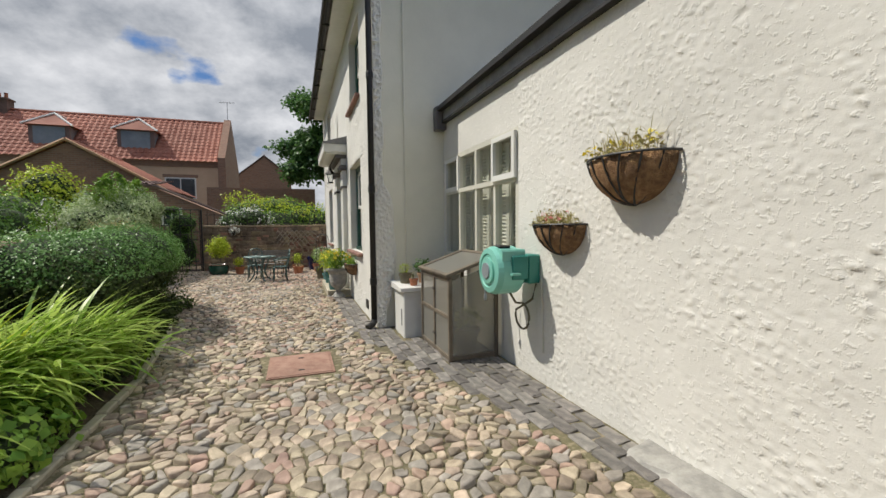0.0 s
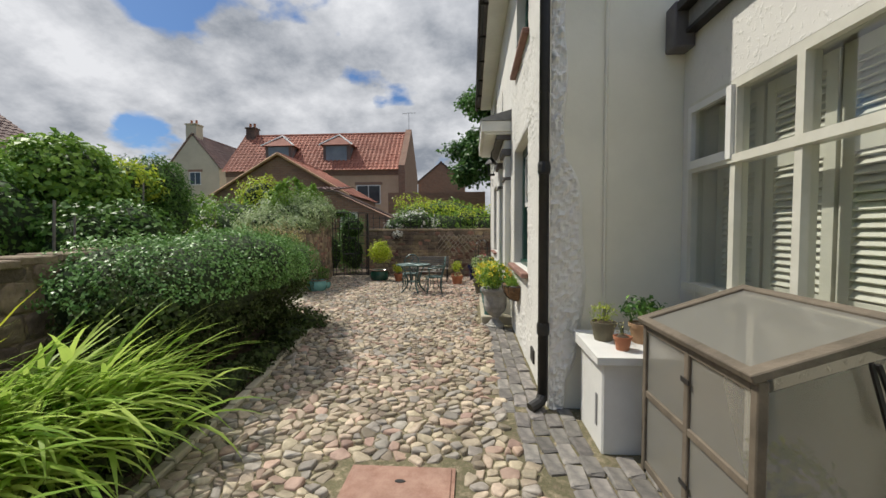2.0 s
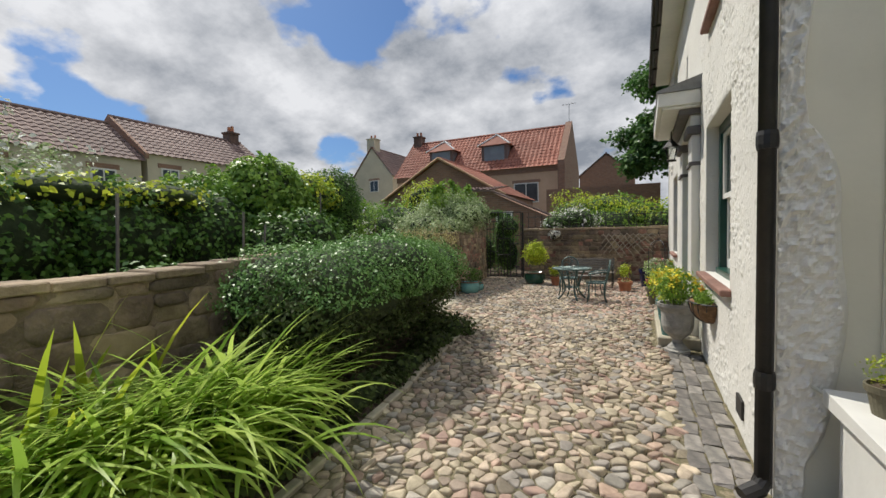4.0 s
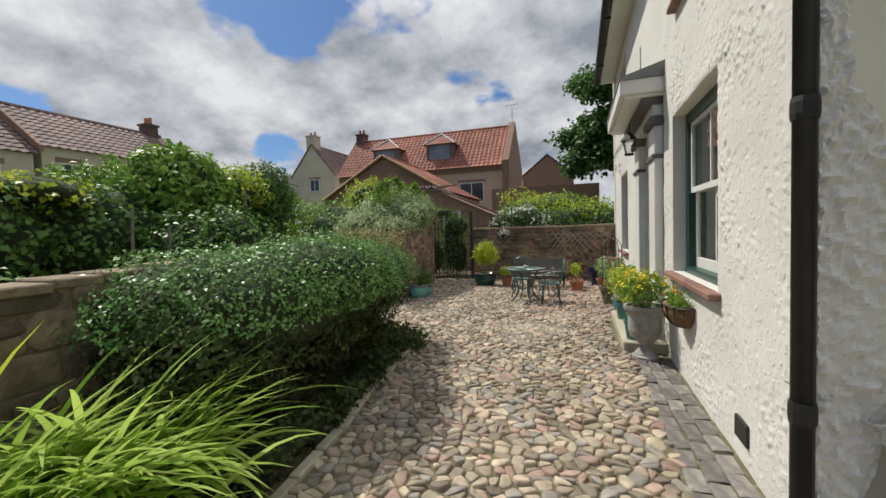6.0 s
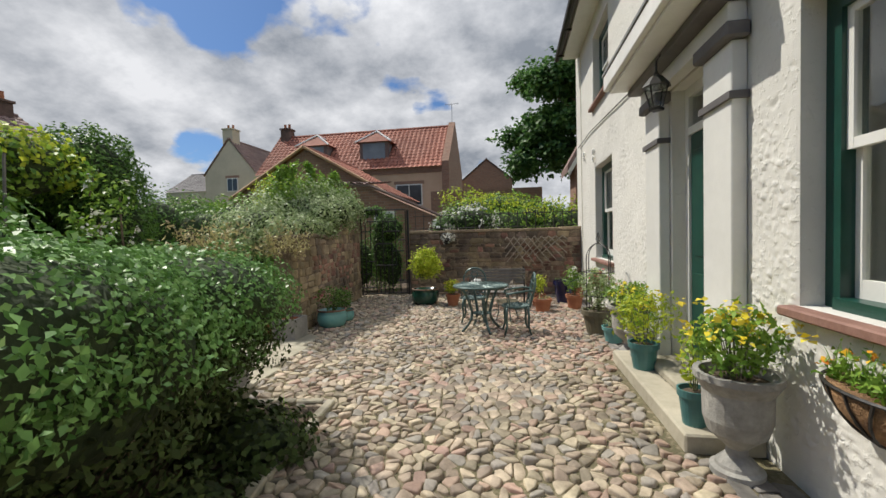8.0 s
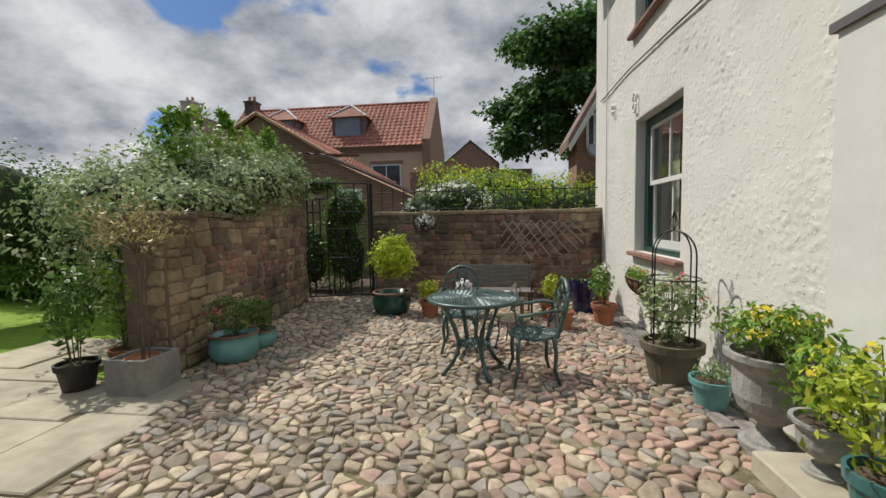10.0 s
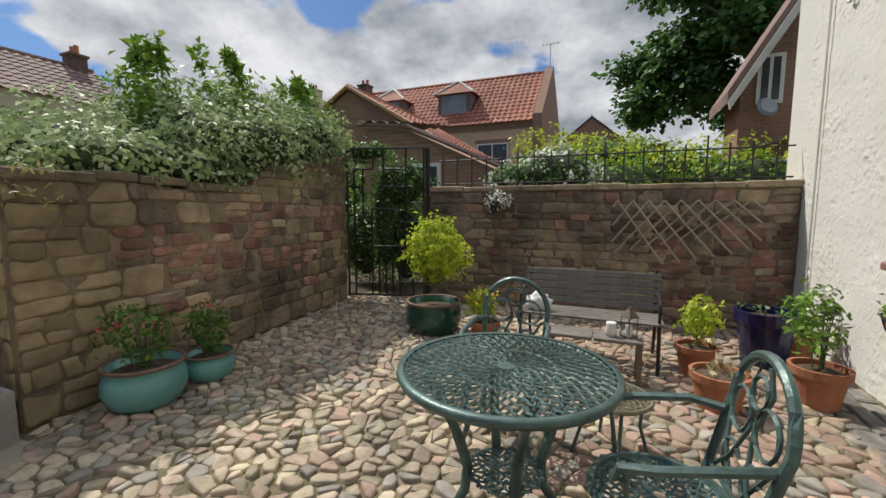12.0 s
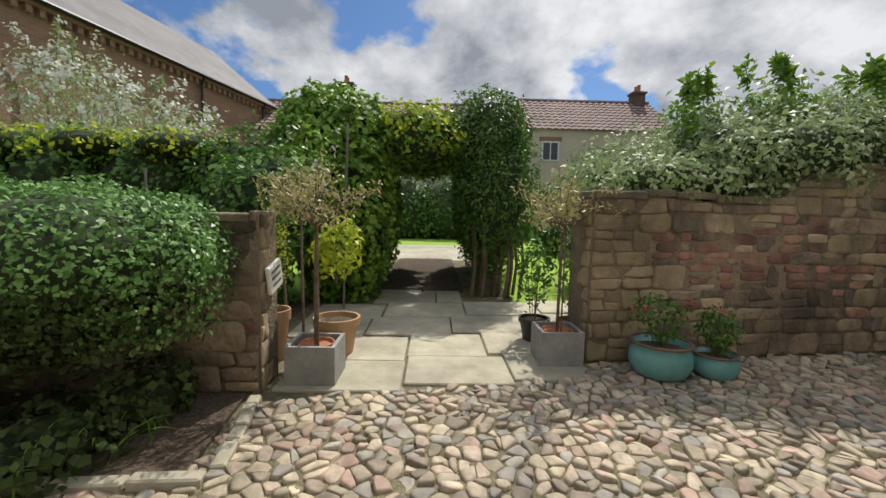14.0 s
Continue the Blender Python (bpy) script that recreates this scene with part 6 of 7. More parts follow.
bush("garden_bush", [(-6.0, 11.6, 1.0, .7, .6, .95), (-6.8, 12.4, 1.0, .8, .7, 1.0), (-6.6, 11.2, 1.3, .6, .6, .85)], 6500, .07, L_DARK, "soft dark green bush behind the garden wall", "shrub", .45, .75, 0, 34, .2, .4)
bush("garden_shrub", [(-4.2, 7.1, 1.1, .55, .45, .55), (-4.4, 6.7, .8, .6, .5, .8)], 3800, .08, L_DARK, "dark broad-leaved shrub beside the garden arch", "shrub", .6, .8, 2, 20)
bush("border_shrub", [(-3.2, 4.35, .6, .4, .5, .45), (-3.3, 3.4, .6, .4, .6, .4), (-3.4, 2.4, .6, .5, .7, .6)], 4800, .06, L_DARK, "dark mixed planting behind the garden wall", "shrub", .6, .7, 2, 22, flowers=(L_WHITE, 26, .05))
bush("far_garden_hedge", [(-17, y, 1.0, 1.0, 1.8, 1.5) for y in (2, 4.5, 7, 9.5, 12, 14.5, 17)], 16000, .16, L_DARK, "long dark hedge closing the far side of the lawn", "hedge", .7, .9, 0, 23)
bush("lawn_shrub", [(-11.5, 12.2, .6, 1.1, 1.0, .9), (-9.5, 13.2, .7, 1.0, .8, 1.0), (-8.0, 13.0, .8, 1.2, .9, 1.1)], 6000, .10, L_DARK, "rounded shrubs at the edge of the lawn", "shrub", .7, .85, 0, 24)
bush("orchard_bush", [(-8, 15.5, 1.2, 1.4, 1.2, 1.2), (-11, 17, 1.3, 1.8, 1.4, 1.4), (-6.2, 16.5, 1.2, 1.2, 1.2, 1.0)], 8000, .12, L_MID, "dense green bushes behind the garden wall", "shrub", .7, .85, 0, 25)
bush("yellow_shrub", [(-7.7, 17.2, 2.4, .9, .9, .9), (-7.3, 17.0, 1.6, 1.0, .9, .9)], 4500, .10, L_YEL, "golden-leaved shrub before the brick gable", "shrub", .7, .75, 0, 26, .2, .3)
bush("viburnum", [(-1.35, 14.6, 1.50, .60, .4, .34), (-2.0, 14.8, 1.40, .35, .4, .3), (-1.6, 14.75, .62, .5, .35, .66)], 2600, .06, L_DARK, "dark shrub covered in white flower heads behind the railing", "shrub", .6, .8, 0, 27, flowers=(L_WHITE, 190, .06))
bush("ivy_bank", [(-.6, 16.2, 1.35, .9, .6, .5), (.4, 16.6, 1.5, .9, .6, .55), (1.1, 16.0, 1.35, .8, .5, .5), (-1.6, 17.0, 1.7, 1.0, .7, .55), (-.6, 17.6, 1.9, 1.2, .7, .5)], 9500, .08, L_MID, "bank of ivy and yellow-green climbers behind the yard wall", "climber", .7, .85, 0, 28, .2, .3)
bush("golden_ivy", [(-.9, 16.4, 2.05, 1.0, .5, .3), (.7, 16.0, 1.85, .9, .4, .3), (-1.9, 17, 2.3, .7, .5, .3)], 1100, .08, L_YEL, "yellow-green climber tops over the ivy bank", "climber", .7, 0, 0, 29, .25, .4)


def tree(name, x, y, h, lobes, n, size, mat, label, seed):
    root = thing(name, (0, 0, 0), label, "tree")
    bm = bmesh.new()
    tube(bm, [(x, y, 0), (x + .1, y, h * .25), (x, y + .1, h * .5), (x + .1, y, h * .78)], .28, 8, .35)
    for i, q in enumerate(lobes):
        a = Vector((x, y, h * (.3 + .4 * (i / len(lobes)))))
        tube(bm, [a, a.lerp(Vector(q[:3]), .5) + Vector((0, 0, .3)), Vector(q[:3])], .09, 5, .25)
    finish("trunk", bm, M_BARK, root)
    r = np.random.RandomState(seed)
    P, D = shell(lobes, n, r, .3, .6)
    quads("crown", leaf_quads(P, D * .5 + np.array([0, 0, .9]), size, .7, r), mat, root)
    # solid dark blobs paint the shade within the crown
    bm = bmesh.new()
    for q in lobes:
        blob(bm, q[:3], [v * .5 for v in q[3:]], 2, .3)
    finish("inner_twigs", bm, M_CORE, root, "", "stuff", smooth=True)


rng = np.random.RandomState(77)
tl = []
for i in range(34):
    a, e = rng.uniform(0, 6.28), rng.uniform(-.6, 1.3)
    k = rng.uniform(.55, 1)
    tl.append((2.95 + 3.4 * k * math.cos(a) * math.cos(e), 24 + 2.6 * k * math.sin(a) * math.cos(e), 5.6 + 3.9 * k * math.sin(e), rng.uniform(.7, 1.2), rng.uniform(.7, 1.1), rng.uniform(.45, .8)))
tree("sycamore", 3.2, 24, 8.5, tl, 40000, .21, L_FAR, "big broad-leaved tree with layered dark green boughs behind the house", 41)
tree("sycamore", 12, 40, 9, [(12 + 2.5 * math.cos(i), 40 + 2 * math.sin(i * 2), 6 + 2 * math.sin(i * 1.3), 1.6, 1.5, 1.2) for i in range(9)], 6000, .4, L_FAR, "distant round green tree beyond the roofs", 42)


# ---- buildings beyond ----
def pantiles(name, p0, p1, p2, p3, pitch, mat, parent, step=.33):
    """A roof slope of ribbed pantile courses. p0-p1 eaves, p3-p2 ridge."""
    p0, p1, p2, p3 = map(Vector, (p0, p1, p2, p3))
    n = max(2, int((p1 - p0).length / pitch)) * 4
    m = max(1, int((p3 - p0).length / step))
    nrm = (p1 - p0).cross(p3 - p0).normalized()
    if nrm.z < 0:
        nrm = -nrm
    V, F = [], []
    for j in range(m):
        for e in (0, 1):
            t = (j + e) / m
            a, b = p0.lerp(p3, t), p1.lerp(p2, t)
            up = .03 * (1 - e)
            for i in range(n + 1):
                V.append(a.lerp(b, i / n) + nrm * (up + .045 * (.5 + .5 * math.cos(i * math.pi / 2)) * (pitch / .25)))
    w = n + 1
    for j in range(m):
        for i in range(n):
            k = 2 * j * w + i
            F.append((k, k + 1, k + 1 + w, k + w))
        if j < m - 1:
            for i in range(n):
                k = (2 * j + 1) * w + i
                F.append((k, k + 1, k + 1 + w, k + w))
    mesh_of("roof", V, F, mat, parent, smooth=False)


def gabled(name, x0, x1, y0, y1, ze, zr, wall, roofm, label, along="x", pitch=.30, over=.15, mat_gable=None):
    root = thing(name, (0, 0, 0), label, "house")
    bm = bmesh.new()
    if along == "x":
        ym = (y0 + y1) / 2
        prism(bm, [(y0, -.1), (y1, -.1), (y1, ze), (ym, zr), (y0, ze)], "x", x0, x1)
    else:
        xm = (x0 + x1) / 2
        prism(bm, [(x0, -.1), (x1, -.1), (x1, ze), (xm, zr), (x0, ze)], "y", y0, y1)
    finish("wall", bm, wall, root)
    if along == "x":
        for s, ya in ((-1, y0), (1, y1)):
            k = (zr - ze) / abs(ym - ya)
            pantiles("roof", (x0 - over, ya + s * over, ze - over * k + .05), (x1 + over, ya + s * over, ze - over * k + .05), (x1 + over, ym, zr + .05), (x0 - over, ym, zr + .05), pitch, roofm, root)
        bm = bmesh.new()
        tube(bm, [(x0 - over, ym, zr + .09), (x1 + over, ym, zr + .09)], .09, 6)
    else:
        for s, xa in ((-1, x0), (1, x1)):
            k = (zr - ze) / abs(xm - xa)
            pantiles("roof", (xa + s * over, y0 - over, ze - over * k + .05), (xa + s * over, y1 + over, ze - over * k + .05), (xm, y1 + over, zr + .05), (xm, y0 - over, zr + .05), pitch, roofm, root)
        bm = bmesh.new()
        tube(bm, [(xm, y0 - over, zr + .09), (xm, y1 + over, zr + .09)], .09, 6)
    finish("ridge", bm, roofm, root)
    return root


def chimney(root, x, y, z0, z1, w=.55, mat=None):
    ch = block("chimney", x - w / 2, x + w / 2, y - w / 2, y + w / 2, z0, z1, mat or M_SOOT, root)
    block("chimney_cap", x - w / 2 - .06, x + w / 2 + .06, y - w / 2 - .06, y + w / 2 + .06, z1, z1 + .10, mat or M_SOOT, ch)
    for s in (-1, 1):
        bm = bmesh.new()
        lathe(bm, [(.10, z1 + .10), (.085, z1 + .42), (.10, z1 + .45)], 10, (x + s * w * .24, y))
        finish("chimney_pot", bm, M_TERRA, ch)


def far_window(root, x, y, z, w, h, axis="y", s=-1, lintel=True, mat=None):
    """A window with frame, pane and lintel on a far wall; axis: the wall's normal."""
    def B(nm, a, b, c, d, o0, o1, m, par):
        if axis == "y":
            return block(nm, a, b, y + s * o1 if s < 0 else y + o0, y + s * o0 if s < 0 else y + o1, c, d, m, par)
        return block(nm, x + s * o1 if s < 0 else x + o0, x + s * o0 if s < 0 else x + o1, a, b, c, d, m, par)
    u = x if axis == "y" else y
    win = B("window", u - w / 2, u + w / 2, z, z + h, .002, .04, M_WHITE, root)
    B("pane", u - w / 2 + .07, u - .03, z + .07, z + h - .07, .041, .05, M_DARKPANE, win)
    B("pane", u + .03, u + w / 2 - .07, z + .07, z + h - .07, .041, .05, M_DARKPANE, win)
    if lintel:
        B("lintel", u - w / 2 - .12, u + w / 2 + .12, z + h, z + h + .2, .002, .03, mat or M_BRKW, win)


M_DARKPANE = surf("dark_pane", (.05, .06, .07), (.08, .09, .10), 2, .06, 0)

big = gabled("red_roofed_house", -17.1, -4.65, 30, 36, 5.6, 8.6, M_PINK, M_TILE, "peach-rendered house with a red pantile roof and two dormers", over=.2)
block("brick_band", -17.12, -4.63, 29.96, 29.999, 5.12, 5.5, M_BRKW, big)
bm = bmesh.new()
prism(bm, [(29.7, -.1), (36.3, -.1), (36.3, 5.75), (33, 8.95), (29.7, 5.75)], "x", -4.64, -4.2)
finish("gable_end", bm, M_BRKW, big)
chimney(big, -16.7, 33, 8.1, 9.2, .7)
far_window(big, -6.8, 30, 3.1, 1.7, 1.35)
far_window(big, -10.9, 30, 3.1, 1.7, 1.35)
for dx in (-9.25, -13.5):
    dm = block("dormer", dx - .95, dx + .95, 30.7, 32.6, 6.1, 7.4, M_LEADG, big)
    block("dormer_front", dx - .97, dx + .97, 30.62, 30.699, 6.0, 7.4, M_TILEG, dm)
    block("pane", dx - .75, dx + .75, 30.58, 30.619, 6.2, 7.3, M_GREY, dm)
    bm = bmesh.new()
    a = [(dx - 1.2, 30.4, 7.37), (dx + 1.2, 30.4, 7.37), (dx + 1.2, 32.9, 7.37), (dx - 1.2, 32.9, 7.37)]
    vs = [bm.verts.new(v) for v in a] + [bm.verts.new((dx, 31.3, 8.2)), bm.verts.new((dx, 32.9, 8.2))]
    for f in ((0, 1, 4), (1, 2, 5, 4), (3, 0, 4, 5), (0, 3, 2, 1), (2, 3, 5)):
        bm.faces.new([vs[i] for i in f])
    finish("dormer_roof", bm, M_TILE, dm)
    bm = bmesh.new()
    for e in (0, 1):
        tube(bm, [a[e], (dx, 31.3, 8.25)], .06, 5)
    tube(bm, [(dx, 31.3, 8.25), (dx, 32.9, 8.25)], .06, 5)
    finish("hip_tiles", bm, M_WHITE, dm, "pale lead hips")
ae = thing("tv_aerial", (-4.4, 33, 8.9), "thin metal television aerial on the gable top", "aerial")
bm = bmesh.new()
tube(bm, [(0, 0, 0), (0, 0, 1.3)], .02, 5)
tube(bm, [(-.5, 0, 1.25), (.5, 0, 1.3)], .014, 4)
for i in range(5):
    tube(bm, [(-.4 + i * .2, -.2, 1.27), (-.4 + i * .2, .2, 1.27)], .01, 4)
finish("aerial", bm, M_GREY, ae)

gb = gabled("brick_outbuilding", -10.9, -4.9, 19, 24, 2.75, 4.45, M_BRKW, M_TILE, "red-brick outbuilding with a pantile gable roof and pale verges", "y", over=.08)
bm = bmesh.new()
tube(bm, [(-11.0, 18.9, 2.75), (-7.9, 18.9, 4.55)], .06, 5)
tube(bm, [(-4.8, 18.9, 2.75), (-7.9, 18.9, 4.55)], .06, 5)
finish("verge", bm, M_TERRL, gb)
far_window(gb, -7.6, 19, 1.8, .8, .8)
lo = thing("brick_leanto", (0, 0, 0), "long low brick wall with a sloping tiled top behind the gate", "outbuilding")
bm = bmesh.new()
prism(bm, [(-5.3, -.1), (-1.7, -.1), (-1.7, 1.35), (-4.3, 2.55), (-5.3, 2.65)], "y", 15.9, 18)
finish("wall", bm, M_BRKW, lo)
pantiles("roof", (-5.35, 15.8, 2.72), (-4.3, 15.8, 2.62), (-4.3, 18, 2.95), (-5.35, 18, 2.95), .25, M_TILEG, lo)
bm = bmesh.new()
tube(bm, [(-5.4, 15.85, 2.72), (-4.3, 15.85, 2.62), (-1.65, 15.85, 1.42)], .045, 6)
finish("tile_edge", bm, M_TILEG, lo)
far_window(lo, -3.9, 15.9, 1.3, .6, .6, lintel=False)
wr = thing("far_brick_wall", (0, 0, 0), "tall red-brick boundary wall with a weathered top", "wall")
block("wall", -5.0, 1.2, 27.9, 28.3, -.1, 3.7, M_BRKW, wr)

wg = gabled("cream_gable_house", -25.4, -20.8, 35, 44, 6.6, 9.4, M_CRWALL, M_TILEG, "cream-rendered gabled house with a brown roof", "y", over=.1)
far_window(wg, -22.9, 35, 5.2, 1.0, 1.1)
chimney(wg, -23.3, 35.6, 9.0, 10.3, .9, M_CRWALL)
chimney(wg, -21.4, 42, 8.4, 10.0, .9)
cg = gabled("cream_gable_house", -34, -27, 40, 47, 6, 8.2, M_CRWALL, M_SLATE, "low cream house with a grey slate roof", "x", over=.1)
sg2 = gabled("brick_gable_house", -5.3, -.4, 45, 50, 6.4, 8.4, M_BRKW, M_TILEG, "small red-brick gabled house far behind the gardens", "y", over=.15)
lh = gabled("long_tiled_house", -24.6, -19.2, 12.95, 19.6, 4.95, 6.85, M_CRWALL, M_TILEG, "long low cream house with a brown pantile roof and brick chimney", "y", .30, .12)
chimney(lh, -21.9, 19.1, 6.4, 7.35, .6)
bm = bmesh.new()
prism(bm, [(-24.8, 4.95), (-21.9, 6.98), (-19.0, 4.95), (-19.0, 4.70), (-21.9, 6.6), (-24.8, 4.70)], "y", 12.80, 12.93)
finish("brick_verge", bm, M_BRKW, lh)
lh2 = gabled("long_tiled_house", -24.6, -19.2, -4, 12.70, 4.6, 6.5, M_CRWALL, M_TILEG, "long cream house with a higher brown pantile roof", "y", .30, .12)
for y in (13.9,):
    far_window(lh, -19.2, y, 3.5, .8, .9, "x", 1)
for y in (0, 4, 8, 11.3):
    far_window(lh2, -19.2, y, 3.1, .9, 1.0, "x", 1)
chimney(lh2, -21.9, 4, 6.2, 7.4, .7)

# brick hall with arched recesses and a slate roof
hall = thing("brick_hall", (0, 0, 0), "long old red-brick hall with round-arched recesses and a grey slate roof", "hall")
A, B = Vector((-7.3, -1.85, 0)), Vector((-20.9, .52, 0))
d = (B - A).normalized()
nn = Vector((d.y, -d.x, 0))
if nn.y < 0:
    nn = -nn
ang = math.atan2(d.y, d.x)
M0 = Matrix.Translation(A) @ Matrix.Rotation(ang, 4, "Z")
LH = (B - A).length
bm = bmesh.new()
add_box(bm, 0, LH, 0.02, 6, -.1, 5.9)
o = finish("wall", bm, M_BRKW, hall)
o.matrix_basis = M0
for i in range(3):
    s = 2.2 + i * 4.4
    bm = bmesh.new()
    pts = [(s - .9, .8), (s - .9, 3.6)] + [(s + .9 * math.cos(t), 3.6 + .9 * math.sin(t)) for t in [math.pi - k * math.pi / 12 for k in range(1, 12)]] + [(s + .9, 3.6), (s + .9, .8)]
    ring = [(s + (x - s) * 1.12, .8 + (z - .8) * 1.04) for x, z in pts]
    for (a, b), (c, e) in zip(zip(pts, pts[1:]), zip(ring, ring[1:])):
        vs = [bm.verts.new((q[0], y, q[1])) for y in (-.025, .03) for q in (a, b, e, c)]
        for f in ((0, 1, 2, 3), (7, 6, 5, 4), (0, 4, 5, 1), (2, 6, 7, 3)):
            bm.faces.new([vs[k] for k in f])
    bmesh.ops.recalc_face_normals(bm, faces=bm.faces)
    o = finish("brick_arch", bm, M_BRKW, hall)
    o.matrix_basis = M0
bm = bmesh.new()
for i in range(int(LH / .3)):
    add_box(bm, i * .3, i * .3 + .14, -.12, .019, 5.62, 5.80)
add_box(bm, 0, LH, -.16, .018, 5.80, 5.92)
o = finish("dentil_course", bm, M_BRKW, hall)
o.matrix_basis = M0
bm = bmesh.new()
tube(bm, [(-.1, -.25, 5.95), (LH + .1, -.25, 5.95)], .06, 6)
for s in (1.2, 9.0, 12.9):
    tube(bm, [(s, -.22, 5.9), (s, -.10, 5.6), (s, -.10, 0)], .05, 6)
o = finish("hall_gutter", bm, M_BLACK, hall)
o.matrix_basis = M0
bm = bmesh.new()
prism(bm, [(-.25, 5.94), (-.25, 6.0), (3.2, 8.8), (6.6, 6.0), (6.6, 5.94)], "x", -.1, LH + .1)
o = finish("roof", bm, M_SLATE, hall)
o.matrix_basis = M0
for o in hall.children:
    o.matrix_basis = Matrix.Translation(A) @ Matrix.Rotation(ang, 4, "Z") @ Matrix.Scale(-1, 4, (0, 1, 0)) if nn.dot(Vector((-d.y, d.x, 0))) > 0 else o.matrix_basis

# brick house beyond the yard wall
bh = thing("brick_cottage", (0, 0, 0), "red-brick cottage with white windows, a sloping verge and a satellite dish", "house")
bm = bmesh.new()
prism(bm, [(1.65, -.1), (6.25, -.1), (6.25, 3.4), (3.95, 7.4), (1.65, 3.4)], "y", 19, 20.3)
finish("wall", bm, M_BRKW, bh)
bm = bmesh.new()
prism(bm, [(1.36, 3.12), (1.36, 3.34), (3.95, 7.85), (6.54, 3.34), (6.54, 3.12), (3.95, 7.62)], "y", 18.6, 20.4)
finish("roof", bm, M_TILEG, bh)
bm = bmesh.new()
prism(bm, [(1.40, 2.98), (1.36, 3.13), (3.95, 7.64), (3.95, 7.34)], "y", 18.52, 18.595)
finish("bargeboard", bm, M_CREAM, bh, "pale painted bargeboard")
far_window(bh, 2.12, 19, 3.12, .44, .95, lintel=False)
far_window(bh, 2.25, 19, 1.30, .62, .75, lintel=False)
far_window(bh, 3.6, 19, 3.1, .7, 1.1)
bm = bmesh.new()
prism(bm, [(1.55, 2.12), (1.55, 2.20), (3.4, 2.75), (3.4, 2.67)], "y", 18.45, 18.998)
finish("porch_roof", bm, M_TILEG, bh, "sloping brown porch roof")
bm = bmesh.new()
bmesh.ops.create_cone(bm, cap_ends=True, segments=20, radius1=.20, radius2=.15, depth=.05, matrix=pose(2.05, 18.7, 3.02, 70, 0, 20))
tube(bm, [(2.05, 18.7, 3.02), (2.15, 19, 2.95)], .02, 5)
finish("satellite_dish", bm, M_GREY, bh, "grey satellite dish on a bracket")

# flat stones of the kerb
kb = thing("border_kerb", (0, 0, 0), "narrow edging of stone and old brick along the planted border", "kerb", kind="structure")
rng = np.random.RandomState(51)


def kerb_run(a, b, h=.03):
    a, b = Vector((*a, 0)), Vector((*b, 0))
    L = (b - a).length
    u = (b - a) / L
    s = 0
    while s < L - .03:
        w = min(rng.uniform(.17, .30), L - s)
        m = Matrix.Translation(a + u * s) @ Matrix.Rotation(math.atan2(u.y, u.x) + rng.uniform(-.03, .03), 4, "Z")
        block("kerb_stone", 0, w - .01, -.035, .03, -.05, h + rng.uniform(-.006, .008), M_FLAG, kb, bevel=.008).matrix_basis = m
        s += w


for a, b in zip(path_pts, path_pts[1:]):
    kerb_run(a, b)
kerb_run((-1.78, 7.72), (-2.10, 7.67))
kerb_run((-2.10, 7.67), (-2.42, 7.60))


# ---- pieces of floors and walls ----
def in_border(x, y):
    if y > 7.62:
        return False
    for (xa, ya), (xb, yb) in zip(path_pts, path_pts[1:]):
        if ya <= y <= yb:
            return x < xa + (xb - xa) * (y - ya) / (yb - ya) + .05
    return y <= 7.62 and x < -1.6


def sett_zone(x, y):
    return x > .57 + max(0, (4.4 - y)) * .30


cob = thing("cobble_paving", (0, 0, 0), "uneven cobbled yard of worn grey and reddish sandstone", "paving", kind="structure")
rng = np.random.RandomState(61)
near, far_ = [], []
for c, poly in cells(-3.5, 1.72, -1.2, 13.15, .080, .068, rng, .54, False):
    x, y = c
    if sett_zone(x, y) or x > .88 and y > 4.7 or in_border(x, y) or (-.33 < x < .33 and 3.37 < y < 4.08) or (x > .44 and 7.28 < y < 8.95):
        continue
    if x < -3.02 - (y - 9.7) * .12 and y > 9.62 or x < -2.40 - (y - 7.6) * .18 and 7.4 < y <= 9.62 or x < -2.4 and y < 7.65:
        continue
    if y > 13.01:
        continue
    pts = rounded(c, poly, rng.uniform(.002, .011), rng.uniform(.08, .20))
    if len(pts) < 5:
        continue
    h = rng.uniform(.003, .019)
    dist = min(abs(x - .2) + abs(y - 2.3), abs(x + .6) + abs(y - 8.0) * 1.0)
    near.append((dist, c, pts, h))
near.sort(key=lambda q: q[0])
for k, (dist, c, pts, h) in enumerate(near[:300]):
    V, F = [], []
    stone((0, 0), [(x - c[0], y - c[1]) for x, y in pts], h, .03, lambda x, y, z: (x, y, z), V, F, .6, .2)
    reddish = c[0] > -.75 and c[1] > 8.6
    ob_ = mesh_of("cobble", V, F, M_COBR if rng.random() < (.5 if reddish else .12) else (M_COBN if rng.random() < .28 else M_COB), cob)
    ob_.location = (c[0], c[1], 0)
parts_ = {"cobbles": ([], []), "red_cobbles": ([], []), "grey_cobbles": ([], [])}
for dist, c, pts, h in near[300:]:
    r_ = rng.random()
    V, F = parts_["red_cobbles" if r_ < (.5 if c[0] > -.75 and c[1] > 8.6 else .12) else ("grey_cobbles" if r_ > .80 else "cobbles")]
    stone(c, pts, h, .03, lambda x, y, z: (x, y, z), V, F, .6, .2)
for k_, m_ in (("cobbles", M_COBI), ("red_cobbles", M_COBRI), ("grey_cobbles", M_COBG)):
    mesh_of(k_, *parts_[k_], m_, cob, "stuff")

